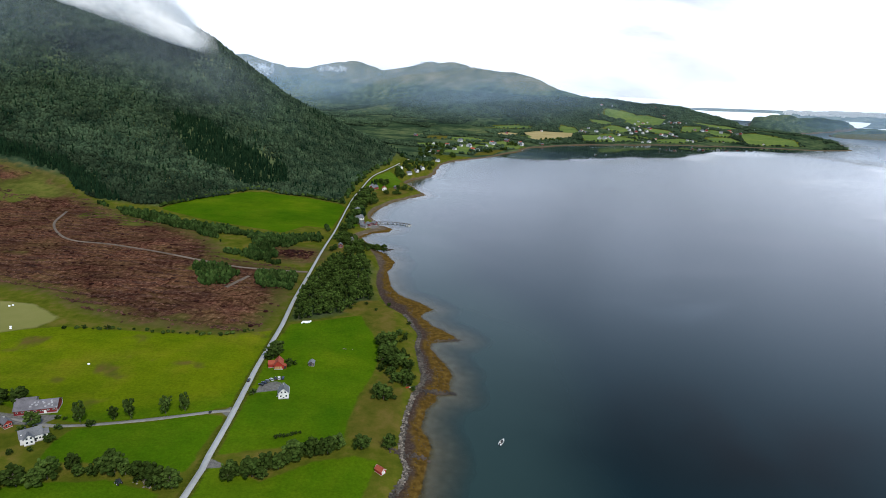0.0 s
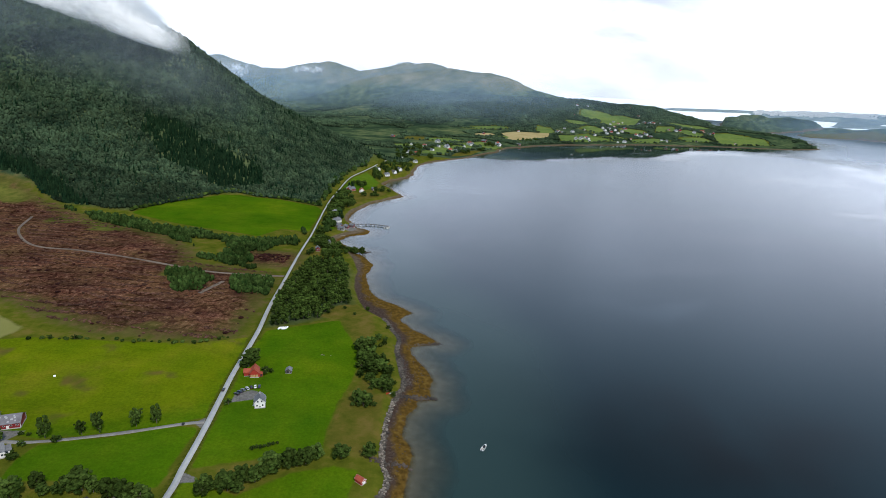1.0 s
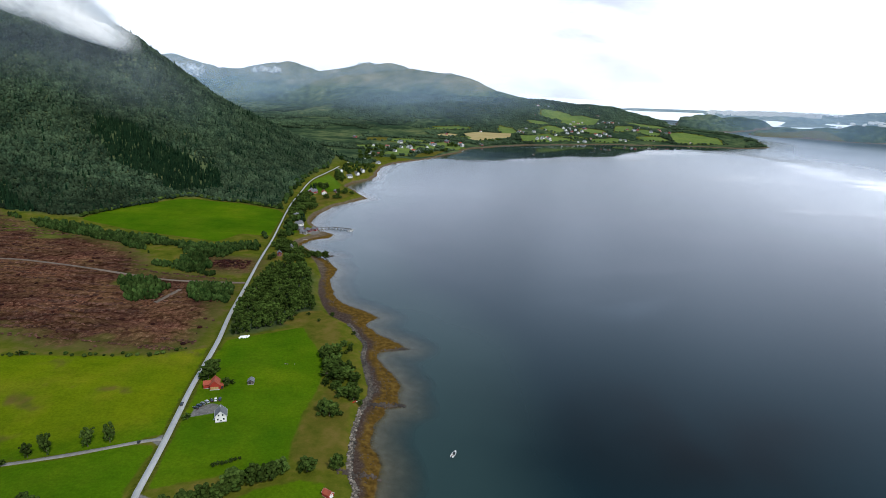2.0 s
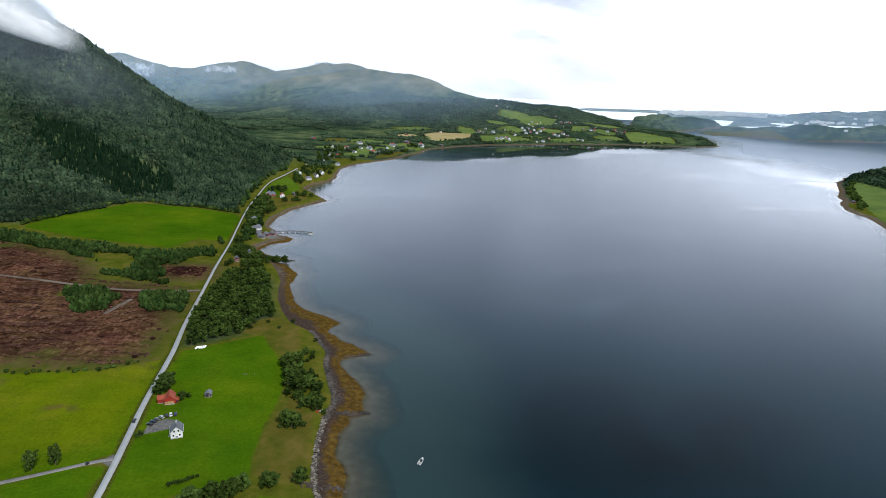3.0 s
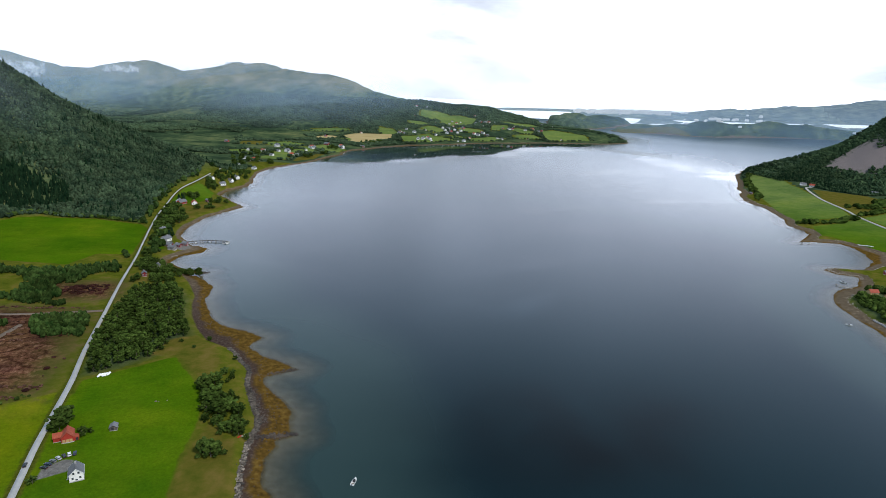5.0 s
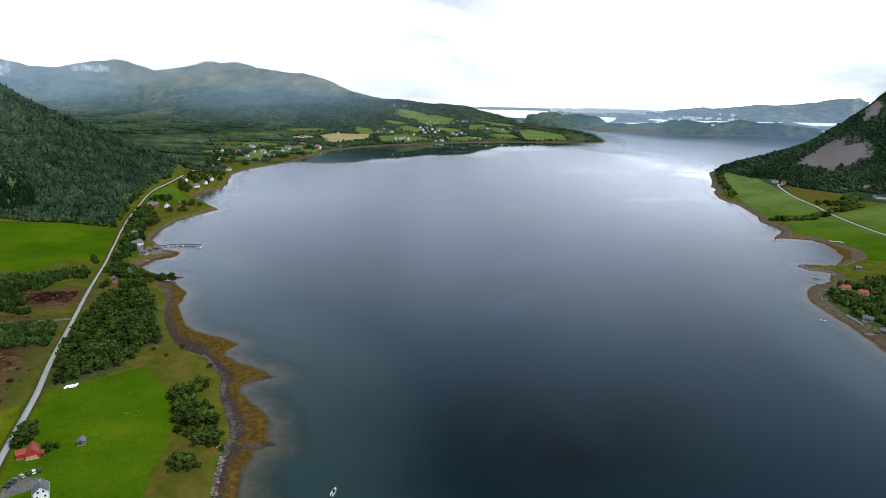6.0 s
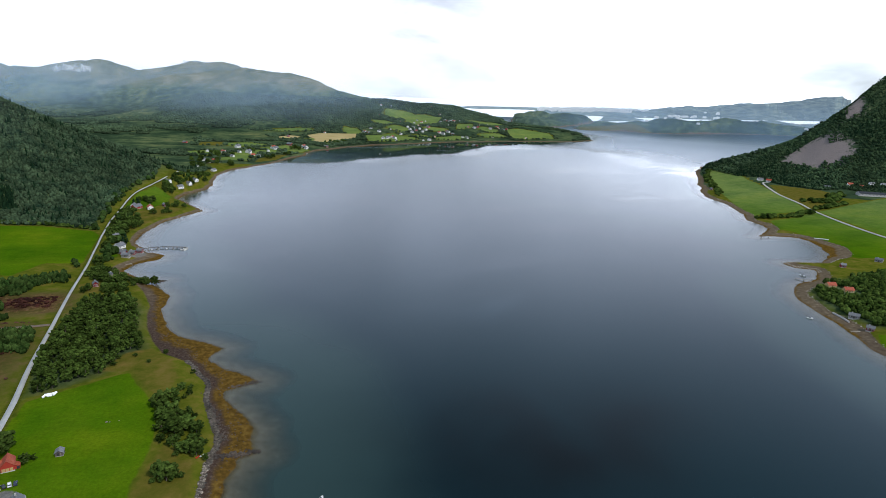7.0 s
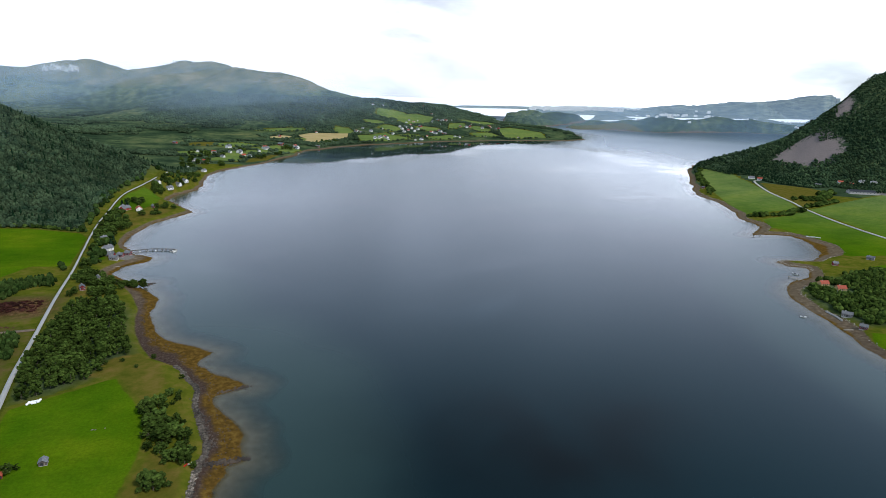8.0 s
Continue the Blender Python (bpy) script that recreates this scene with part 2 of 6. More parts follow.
PALE = {
    "pale_field": [(-290, 318), (-252, 317), (-225, 301), (-227, 286), (-239, 277), (-300, 268)],
    "meadow": [(-39, 246), (-41, 222), (-40, 211), (-20, 206), (-18, 220), (-19, 248), (-31, 270)],
    "far_meadow": [(-47, 372), (-62, 366), (-68, 346), (-55, 343), (-46, 322), (-38, 312), (-30, 330), (-36, 352)],
    "roadside": [(-116, 500), (-112, 480), (-92, 482), (-100, 510)],
    "point_meadow": [(-104, 680), (-118, 770), (-84, 800), (-60, 795), (-72, 765), (-90, 730)],
    "barley": [(223, 1976), (287, 2085), (419, 2094), (373, 1916), (250, 1740), (211, 1769), (240, 1860)],
    "barley_west": [(126, 1884), (171, 1959), (204, 1936), (168, 1832), (134, 1821)],
    "bay_meadow": [(51, 1349), (101, 1430), (120, 1440), (84, 1330), (38, 1280)],
    "valley_meadow": [(-90, 1580), (-80, 1660), (-20, 1690), (-30, 1580)],
    "east_rough": [(1036, 905), (943, 800), (886, 706), (860, 668), (944, 690), (1040, 750), (1060, 810), (1045, 880)],
    "neck_meadow": [(1850, 2850), (2100, 2720), (2300, 2800), (2350, 3050), (2050, 3200)],
}
CLEARED = [(-900, 665), (-530, 662), (-469, 652), (-401, 604), (-360, 582), (-256, 528), (-203, 479), (-183, 440), (-134, 431), (-115, 428), (-108, 372), (-107, 333),
           (-108, 306), (-126, 297), (-187, 297), (-225, 315), (-260, 335), (-330, 345), (-900, 400)]
GRAZED = [(-560, 640), (-510, 640), (-476, 648), (-415, 606), (-430, 590), (-480, 606), (-560, 612)]
FOREST = [(-1500, 1500), (-1500, 640), (-700, 675), (-543, 675), (-498, 664), (-469, 660), (-383, 602), (-316, 597), (-262, 706), (-239, 714), (-187, 709), (-143, 690), (-143, 797), (-136, 860), (-118, 915), (-98, 960),
          (-74, 1030), (-62, 1100), (-40, 1180), (-60, 1330), (-500, 1500)]
WOOD = [(-98, 325), (-102, 345), (-102, 377), (-103, 429), (-96, 466), (-72, 464), (-62, 439), (-59, 400), (-51, 372), (-62, 362), (-68, 343), (-81, 330)]
BRUSH = [(-380, 588), (-345, 582), (-305, 568), (-278, 556), (-230, 537), (-197, 520), (-160, 514), (-128, 532), (-117, 510), (-138, 498), (-150, 467), (-142, 434), (-160, 432), (-184, 446), (-206, 486), (-250, 515), (-300, 540)]
BROKEN = [(-155, 479), (-118, 476), (-113, 452), (-138, 446), (-150, 458)]
GREEN_GAP = [(-216, 506), (-195, 510), (-172, 484), (-176, 448), (-192, 458), (-206, 484)]
THICKETS = [[(-198, 417), (-175, 415), (-152, 402), (-156, 376), (-172, 364)], [(-147, 405), (-125, 414), (-112, 403), (-113, 383), (-132, 374)]]
EAST_FOREST = [(1090, 1150), (1066, 1060), (1056, 1005), (1075, 962), (1055, 895), (1062, 810), (1119, 808), (1130, 735), (1400, 640), (2000, 500), (2200, 900), (1500, 1150), (1250, 1230), (1150, 1190)]
EAST_WOOD = [(452, 345), (470, 366), (523, 379), (600, 385), (590, 330), (480, 260), (436, 285), (438, 318)]
SCREE = [(1158, 975), (1205, 968), (1234, 945), (1236, 915), (1228, 888), (1196, 876), (1176, 897), (1160, 937)]

GLADE = [(-290, 810), (-248, 801), (-248, 788), (-276, 794)]
ALP = [(-655, 905), (-615, 930), (-566, 872), (-577, 828), (-619, 850)]
CRAG = [(-440, 945), (-400, 980), (-372, 950), (-378, 928), (-410, 895)]
EAST_CRAG = [(1270, 940), (1306, 925), (1325, 955), (1300, 970)]

# small farm fields round the bay: middle, half width, half depth
FARM_SPOTS = [(120, 1560, 60, 40), (60, 1480, 50, 30), (250, 1860, 70, 30), (20, 1640, 60, 40), (640, 2080, 50, 30), (600, 2200, 40, 40),
             (760, 2230, 50, 40), (980, 2150, 60, 40), (1000, 2250, 40, 40), (560, 2290, 40, 40), (-60, 1420, 40, 40), (0, 1330, 30, 25),
             (180, 2150, 90, 24), (680, 2480, 70, 50), (1050, 2400, 80, 50), (7200, 8200, 500, 200), (5600, 7300, 400, 150)]

HUB = np.array((0.0, 15.0, 150.0))
NEAR_ENOUGH, FARTHEST = 2900.0, 3740.0


def drawn_in(v):
    """Very distant country is drawn in towards the valley, keeping its bearing and height in the sky."""
    v = np.array(v, float)
    off = v - HUB
    far = np.hypot(off[..., 0], off[..., 1])
    span = FARTHEST - NEAR_ENOUGH
    short = np.where(far > NEAR_ENOUGH, NEAR_ENOUGH + span * np.maximum(far - NEAR_ENOUGH, 0) / (span + np.maximum(far - NEAR_ENOUGH, 0)), far)
    return HUB + off * (short / np.maximum(far, 1e-6))[..., None]


def inside(poly, x, y):
    """Signed distance to a closed outline: positive inside."""
    pts = np.array(poly, float)
    best, odd = np.full(x.shape, 1e18), np.zeros(x.shape, bool)
    for (ax, ay), (bx, by) in zip(pts, np.roll(pts, -1, 0)):
        ex, ey = bx - ax, by - ay
        u = np.clip(((x - ax) * ex + (y - ay) * ey) / (ex * ex + ey * ey), 0, 1)
        best = np.minimum(best, (x - ax - u * ex) ** 2 + (y - ay - u * ey) ** 2)
        if ay != by:
            odd ^= ((ay > y) != (by > y)) & (x < ex * (y - ay) / ey + ax)
    return np.where(odd, 1, -1) * np.sqrt(best)


def beside(line, x, y):
    """Distance to an open line."""
    pts = np.array(line, float)[:, :2]
    best = np.full(x.shape, 1e18)
    for (ax, ay), (bx, by) in zip(pts[:-1], pts[1:]):
        ex, ey = bx - ax, by - ay
        u = np.clip(((x - ax) * ex + (y - ay) * ey) / (ex * ex + ey * ey), 0, 1)
        best = np.minimum(best, (x - ax - u * ex) ** 2 + (y - ay - u * ey) ** 2)
    return np.sqrt(best)


LATTICE = np.random.RandomState(7).rand(256, 256)


def value_noise(x, y):
    i, j = np.floor(x).astype(int), np.floor(y).astype(int)
    u, v = x - i, y - j
    u, v = u * u * (3 - 2 * u), v * v * (3 - 2 * v)
    a, b = LATTICE[i % 256, j % 256], LATTICE[(i + 1) % 256, j % 256]
    c, d = LATTICE[i % 256, (j + 1) % 256], LATTICE[(i + 1) % 256, (j + 1) % 256]
    return (a * (1 - u) + b * u) * (1 - v) + (c * (1 - u) + d * u) * v - 0.5


def fbm(x, y, size, octaves=4):
    total, k = 0.0, 1.0
    for o in range(octaves):
        total = total + k * value_noise(x / size + 17.3 * o, y / size + 5.1 * o)
        size, k = size / 2.03, k * 0.5
    return total


def crest_height(crest, x, y, steep=1.0):
    """Height above the plain of a hill that falls from a crest line."""
    top = np.zeros(x.shape)
    for (ax, ay, az, aw), (bx, by, bz, bw) in zip(crest[:-1], crest[1:]):
        ex, ey = bx - ax, by - ay
        u = np.clip(((x - ax) * ex + (y - ay) * ey) / (ex * ex + ey * ey), 0, 1)
        d = np.hypot(x - ax - u * ex, y - ay - u * ey) / (aw + u * (bw - aw))
        d = np.clip(d, 0, 1)
        fall = (1 - d) ** steep
        fall = np.where(d < 0.06, fall - 0.06 * (1 - d / 0.06) ** 2 * 0.5, fall)
        top = np.maximum(top, (az + u * (bz - az)) * fall)
    return top


def shore(x, y):
    """Distance inland from the waterline (negative over water)."""
    lands = [WATER_NEAR + WATER_BAY + WATER_HEAD, WATER_EAST, NECK, ISLE, ISLET, FAR_COAST, SKERRIES]
    d = inside(lands[0], x, y)
    for land in lands[1:]:
        d = np.maximum(d, inside(land, x, y))
    out = np.hypot(x, y)
    far = np.clip((out - 400) / 1800, 0, 1) * np.clip((4600 - out) / 1000, 0, 1)
    return d + 0.7 + fbm(x, y, 12, 3) * 2.6 * np.clip((3000 - out) / 1500, 0, 1) + fbm(x, y, 90, 3) * 30 * far


def terrace(x, y, d):
    """Distance inland from the top of the bank."""
    k = np.clip((y - 560) / 40, 0, 1)
    belt = np.where(x > 200, 8.0 + 22 * np.exp(-((x - 648) ** 2 + (y - 478) ** 2) / 42.0 ** 2) + 9 * np.clip(fbm(x, y, 60, 2) + 0.2, 0, 1), 3.4 + 3.2 * np.clip(fbm(x, y, 50, 2) + 0.2, 0, 1))
    near = np.where(x < 200, inside(BANK, x, y), d - belt)
    return np.minimum(near * (1 - k) + (d - belt) * k, d - 2.5)


def height(x, y, d=None, b=None):
    d = shore(x, y) if d is None else d
    b = terrace(x, y, d) if b is None else b
    wet = -np.where(d > -12, 0.11 * -d, 1.32 + 0.11 * (-d - 12) + 0.005 * (-d - 12) ** 2)
    beach = 1.7 * np.clip(d / np.maximum(d - b, 2.5), 0, 1)
    step = np.clip(b / 3.5, 0, 1)
    plain = 1.7 + 1.5 * step + 0.03 * np.clip(b - 3, 0, 260) + 0.012 * np.clip(b - 263, 0, 1200)
    z = np.where(d < 0, np.maximum(wet, -40), np.where(b < 0, beach, plain))
    hills = [crest_height(c, x, y, k) for c, k in ((LEFT_CREST, 1.4), (FAR_CREST, 1.25), (HEAD_CREST, 1.1), (EAST_CREST, 1.6), (FAR_HILLS, 0.8), (OUTER_HILLS, 0.8), (ISLE_CREST, 0.8), (ISLET_CREST, 0.8), (NECK_CREST, 0.9))]
    rise = np.maximum.reduce(hills)
    rough = np.clip(rise / 60, 0, 1)
    far = np.clip((np.hypot(x, y) - 1800) / 1500, 0, 1)
    rise = rise * (1 + 0.10 * rough * fbm(x, y, 120, 4) * (1 - far)) + far * rough * (fbm(x, y, 420, 5) * 60 - np.abs(fbm(x, y, 600, 5)) * 80 + 12)
    inland = np.clip(b / 12, 0, 1)
    return z + np.maximum(rise, 0) * inland + inland * 0.5 * fbm(x, y, 40, 3)


def at_ground(x, y):
    return float(height(np.array([float(x)]), np.array([float(y)]))[0])


# ---------------------------------------------------------------- materials
def material(name):
    m = bpy.data.materials.new(name)
    m.use_nodes = True
    m.node_tree.nodes.clear()
    return m, *nodes_of(m.node_tree)


def shade_out(m, add, link, colour, rough=0.8, bump=None, strength=0.3, distance=0.1, metal=0.0, spec=0.3):
    """Principled surface with an optional relief, linked to the output."""
    p = add("ShaderNodeBsdfPrincipled", Roughness=rough, Metallic=metal)
    p.inputs["Specular IOR Level"].default_value = spec
    if isinstance(colour, tuple):
        p.inputs["Base Color"].default_value = (*colour, 1)
    else:
        link(colour, p.inputs["Base Color"])
    if bump is not None:
        b = add("ShaderNodeBump", Strength=strength, Distance=distance)
        link(bump, b.inputs["Height"])
        link(b.outputs[0], p.inputs["Normal"])
    link(p.outputs[0], add("ShaderNodeOutputMaterial").inputs["Surface"])
    return p


def grainy(name, dark, light, size=4.0, rough=0.8, detail=5.0, bump=0.3, distance=0.05, vary=0.0, metal=0.0, spec=0.3, wave=None, patch=0.0):
    """A surface whose colour wanders between two tones, with relief; vary: tone from thing to thing."""
    m, add, link = material(name)
    at = add("ShaderNodeTexCoord")
    n = add("ShaderNodeTexNoise", Scale=size, Detail=detail, Roughness=0.65)
    link(at.outputs["Object"], n.inputs["Vector"])
    n2 = add("ShaderNodeTexNoise", Scale=size * 0.13, Detail=3.0)
    link(at.outputs["Object"], n2.inputs["Vector"])
    mixed = add("ShaderNodeMath", operation="MULTIPLY_ADD")
    link(n2.outputs["Fac"], mixed.inputs[0])
    mixed.inputs[1].default_value = 0.6
    half = add("ShaderNodeMath", operation="MULTIPLY")
    link(n.outputs["Fac"], half.inputs[0])
    half.inputs[1].default_value = 0.4
    link(half.outputs[0], mixed.inputs[2])
    ramp = add("ShaderNodeMapRange")
    ramp.inputs["From Min"].default_value, ramp.inputs["From Max"].default_value = 0.35, 0.65
    link(mixed.outputs[0], ramp.inputs["Value"])
    mix = add("ShaderNodeMix", data_type="RGBA")
    mix.inputs["A"].default_value, mix.inputs["B"].default_value = (*dark, 1), (*light, 1)
    link(ramp.outputs[0], mix.inputs["Factor"])
    out = mix.outputs["Result"]
    if patch:
        big = add("ShaderNodeTexNoise", Scale=patch, Detail=5.0, Roughness=0.6)
        link(at.outputs["Object"], big.inputs["Vector"])
        amount = add("ShaderNodeMapRange")
        amount.inputs["From Min"].default_value, amount.inputs["From Max"].default_value = 0.3, 0.7
        amount.inputs["To Min"].default_value, amount.inputs["To Max"].default_value = 0.55, 1.45
        link(big.outputs["Fac"], amount.inputs["Value"])
        tinted = add("ShaderNodeVectorMath", operation="SCALE")
        link(out, tinted.inputs[0])
        link(amount.outputs[0], tinted.inputs["Scale"])
        out = tinted.outputs[0]
    if vary:
        info = add("ShaderNodeObjectInfo")
        geo = add("ShaderNodeNewGeometry")
        k1, k2 = add("ShaderNodeMapRange"), add("ShaderNodeMapRange")
        for one, k in ((info.outputs["Random"], k1), (geo.outputs["Random Per Island"], k2)):
            k.inputs["To Min"].default_value, k.inputs["To Max"].default_value = 1 - vary * 0.75, 1 + vary * 0.75
            link(one, k.inputs["Value"])
        k = add("ShaderNodeMath", operation="MULTIPLY")
        link(k1.outputs[0], k.inputs[0])
        link(k2.outputs[0], k.inputs[1])
        s = add("ShaderNodeVectorMath", operation="SCALE")
        link(out, s.inputs[0])
        link(k.outputs[0], s.inputs["Scale"])
        out = s.outputs[0]
    height_from = n.outputs["Fac"]
    if wave:
        w = add("ShaderNodeTexWave", Scale=wave[0], bands_direction=wave[1])
        link(at.outputs["Object"], w.inputs["Vector"])
        height_from = w.outputs["Fac"]
    shade_out(m, add, link, out, rough, height_from, bump, distance, metal, spec)
    return m


def ground_material():
    m, add, link = material("ground")
    at = add("ShaderNodeTexCoord")

    def noise_of(scale, detail=5.0, rough=0.6, stretch=None, turn=0.0):
        n = add("ShaderNodeTexNoise", Scale=scale, Detail=detail, Roughness=rough)
        if stretch:
            s = add("ShaderNodeMapping")
            s.inputs["Scale"].default_value = stretch
            s.inputs["Rotation"].default_value = (0, 0, turn)
            link(at.outputs["Object"], s.inputs[0])
            link(s.outputs[0], n.inputs["Vector"])
        else:
            link(at.outputs["Object"], n.inputs["Vector"])
        return n.outputs["Fac"]

    def tones(fac, *stops):
        r = add("ShaderNodeValToRGB")
        r.color_ramp.elements[0].position, r.color_ramp.elements[0].color = stops[0][0], (*stops[0][1], 1)
        r.color_ramp.elements[1].position, r.color_ramp.elements[1].color = stops[-1][0], (*stops[-1][1], 1)
        for at_, c in stops[1:-1]:
            r.color_ramp.elements.new(at_).color = (*c, 1)
        link(fac, r.inputs[0])
        return r.outputs["Color"]

    def mask(name, low, high, jitter=0.0, by=None):
        a = add("ShaderNodeAttribute", attribute_name=name)
        value = a.outputs["Fac"]
        if jitter:
            j = add("ShaderNodeMath", operation="MULTIPLY_ADD")
            link(by, j.inputs[0])
            j.inputs[1].default_value = jitter
            link(value, j.inputs[2])
            value = j.outputs[0]
        r = add("ShaderNodeMapRange", interpolation_type="SMOOTHSTEP")
        r.inputs["From Min"].default_value, r.inputs["From Max"].default_value = low + jitter * 0.5, high + jitter * 0.5
        link(value, r.inputs["Value"])
        return r.outputs[0]

    def over(below, above, fac):
        x = add("ShaderNodeMix", data_type="RGBA")
        link(below, x.inputs["A"])
        link(above, x.inputs["B"])
        link(fac, x.inputs["Factor"])
        return x.outputs["Result"]

    fine, mid, wide = noise_of(0.9, 6), noise_of(0.12, 6, 0.65), noise_of(0.02, 5)
    huge = noise_of(0.004, 6, 0.6)
    col = tones(mid, (0.3, (0.048, 0.064, 0.006)), (0.5, (0.084, 0.092, 0.010)), (0.7, (0.140, 0.108, 0.024)))
    # moor and forest floor by height and distance
    wooded = add("ShaderNodeMath", operation="MULTIPLY_ADD")
    link(huge, wooded.inputs[0])
    wooded.inputs[1].default_value = 0.9
    link(noise_of(0.03, 8, 0.7), wooded.inputs[2])
    shifted = add("ShaderNodeMath", operation="SUBTRACT")
    link(wooded.outputs[0], shifted.inputs[0])
    shifted.inputs[1].default_value = 0.45
    wild = tones(shifted.outputs[0], (0.30, (0.016, 0.030, 0.016)), (0.48, (0.034, 0.057, 0.028)), (0.60, (0.072, 0.098, 0.042)), (0.78, (0.14, 0.145, 0.062)))
    col = over(col, wild, mask("forest", -8, 10, 16, mid))
    moor = tones(noise_of(0.010, 9, 0.74), (0.30, (0.044, 0.056, 0.028)), (0.46, (0.105, 0.108, 0.050)), (0.60, (0.175, 0.155, 0.084)), (0.74, (0.26, 0.225, 0.15)))
    col = over(col, moor, mask("moor", -6, 42, 90, huge))
    lush = tones(wide, (0.3, (0.036, 0.086, 0.003)), (0.5, (0.050, 0.106, 0.003)), (0.68, (0.078, 0.122, 0.005)))
    sere = tones(wide, (0.3, (0.078, 0.114, 0.003)), (0.5, (0.110, 0.136, 0.004)), (0.66, (0.158, 0.144, 0.010)))
    lush = over(lush, sere, mask("sere", -12, 12, 24, mid))
    worn = tones(noise_of(0.06, 6, 0.65, (1, 0.35, 1), 0.15), (0.42, (0, 0, 0)), (0.72, (0.5, 0.5, 0.5)))
    lush = over(lush, tones(mid, (0.3, (0.052, 0.100, 0.003)), (0.7, (0.105, 0.140, 0.006))), worn)
    # Haze painted into the far grass: paler, greyer green with distance.
    hazed = tones(mid, (0.3, (0.086, 0.140, 0.030)), (0.7, (0.150, 0.180, 0.058)))
    lush = over(lush, hazed, mask("distant", 760, 1300, 120, huge))
    rows = tones(noise_of(0.09, 9, 0.72, (0.45, 1.0, 1), 0.06), (0.32, (0.86, 0.90, 0.9)), (0.5, (1.04, 1.04, 1.0)), (0.68, (1.14, 1.11, 1.08)))
    mown = add("ShaderNodeVectorMath", operation="MULTIPLY")
    link(lush, mown.inputs[0])
    tufts = tones(noise_of(0.75, 6, 0.75), (0.36, (0.82, 0.84, 0.84)), (0.64, (1.18, 1.16, 1.10)))
    blades = add("ShaderNodeVectorMath", operation="MULTIPLY")
    link(rows, blades.inputs[0])
    link(tufts, blades.inputs[1])
    swath = tones(noise_of(0.011, 5, 0.6, (0.7, 1.3, 1), 0.3), (0.36, (0.72, 0.80, 0.85)), (0.52, (0.96, 0.98, 1.0)), (0.66, (1.16, 1.06, 1.0)))
    grown = add("ShaderNodeVectorMath", operation="MULTIPLY")
    link(blades.outputs[0], grown.inputs[0])
    link(swath, grown.inputs[1])
    link(grown.outputs[0], mown.inputs[1])
    lush = over(mown.outputs[0], tones(mid, (0.3, (0.060, 0.070, 0.010)), (0.7, (0.125, 0.085, 0.022))), mask("scuffed", 0.16, 0.75))
    col = over(col, lush, mask("field", -0.8, 0.8, 6, mid))
    dry = tones(mid, (0.3, (0.058, 0.068, 0.008)), (0.5, (0.095, 0.084, 0.014)), (0.7, (0.140, 0.100, 0.026)))
    col = over(col, dry, mask("pale", -1.5, 1.5, 6, mid))
    col = over(col, tones(wide, (0.3, (0.150, 0.155, 0.040)), (0.7, (0.215, 0.200, 0.070))), mask("mowed", -1.5, 1.5, 4, mid))
    ripe = tones(wide, (0.3, (0.31, 0.24, 0.105)), (0.7, (0.40, 0.31, 0.155)))
    col = over(col, ripe, mask("ripe", -4, 4, 8, mid))
    weeds = tones(fine, (0.3, (0.026, 0.038, 0.004)), (0.6, (0.070, 0.075, 0.010)), (0.75, (0.13, 0.11, 0.03)))
    col = over(weeds, col, mask("verge", 1.6, 3.4, 1.6, fine))
    torn = tones(noise_of(0.34, 9, 0.82, (1.1, 0.8, 1), 0.1), (0.38, (0.010, 0.005, 0.004)), (0.46, (0.074, 0.029, 0.019)), (0.57, (0.150, 0.074, 0.046)), (0.70, (0.42, 0.29, 0.21)))
    wave = add("ShaderNodeTexWave", Scale=0.022, Distortion=16.0, Detail=6.0, bands_direction="Y")
    wave.inputs["Detail Scale"].default_value = 1.6
    link(at.outputs["Object"], wave.inputs["Vector"])
    furrow = tones(wave.outputs["Fac"], (0.0, (0.75, 0.75, 0.75)), (0.16, (0, 0, 0)))
    olive = tones(fine, (0.3, (0.050, 0.046, 0.014)), (0.7, (0.125, 0.092, 0.036)))
    tint = tones(noise_of(0.045, 6, 0.65), (0.38, (0, 0, 0)), (0.66, (0.45, 0.45, 0.45)))
    torn = over(torn, olive, tint)
    # Dark peat in the furrows, set blacker to paint in their shade.
    shaded_peat = tones(fine, (0.3, (0.006, 0.003, 0.002)), (0.7, (0.036, 0.014, 0.010)))
    torn = over(torn, shaded_peat, furrow)
    dug = tones(noise_of(0.06, 7, 0.7, (0.6, 1.2, 1), 0.1), (0.50, (0, 0, 0)), (0.66, (0.72, 0.72, 0.72)))
    torn = over(torn, tones(fine, (0.35, (0.010, 0.005, 0.006)), (0.6, (0.060, 0.026, 0.022)), (0.75, (0.16, 0.10, 0.09))), dug)
    torn = over(torn, tones(mid, (0.3, (0.05, 0.07, 0.012)), (0.7, (0.11, 0.11, 0.026))), mask("regrowth", 0.0, 0.14))
    shade = tones(noise_of(0.022, 6, 0.6), (0.36, (0.62, 0.58, 0.60)), (0.64, (1.25, 1.18, 1.12)))
    tinted = add("ShaderNodeVectorMath", operation="MULTIPLY")
    link(torn, tinted.inputs[0])
    link(shade, tinted.inputs[1])
    torn = tinted.outputs[0]
    turf = tones(mid, (0.3, (0.048, 0.052, 0.012)), (0.5, (0.080, 0.074, 0.018)), (0.7, (0.120, 0.088, 0.034)))
    torn = over(turf, torn, mask("cleared", 0, 24, 34, mid))
    col = over(col, torn, mask("cleared", -6, 6, 26, mid))
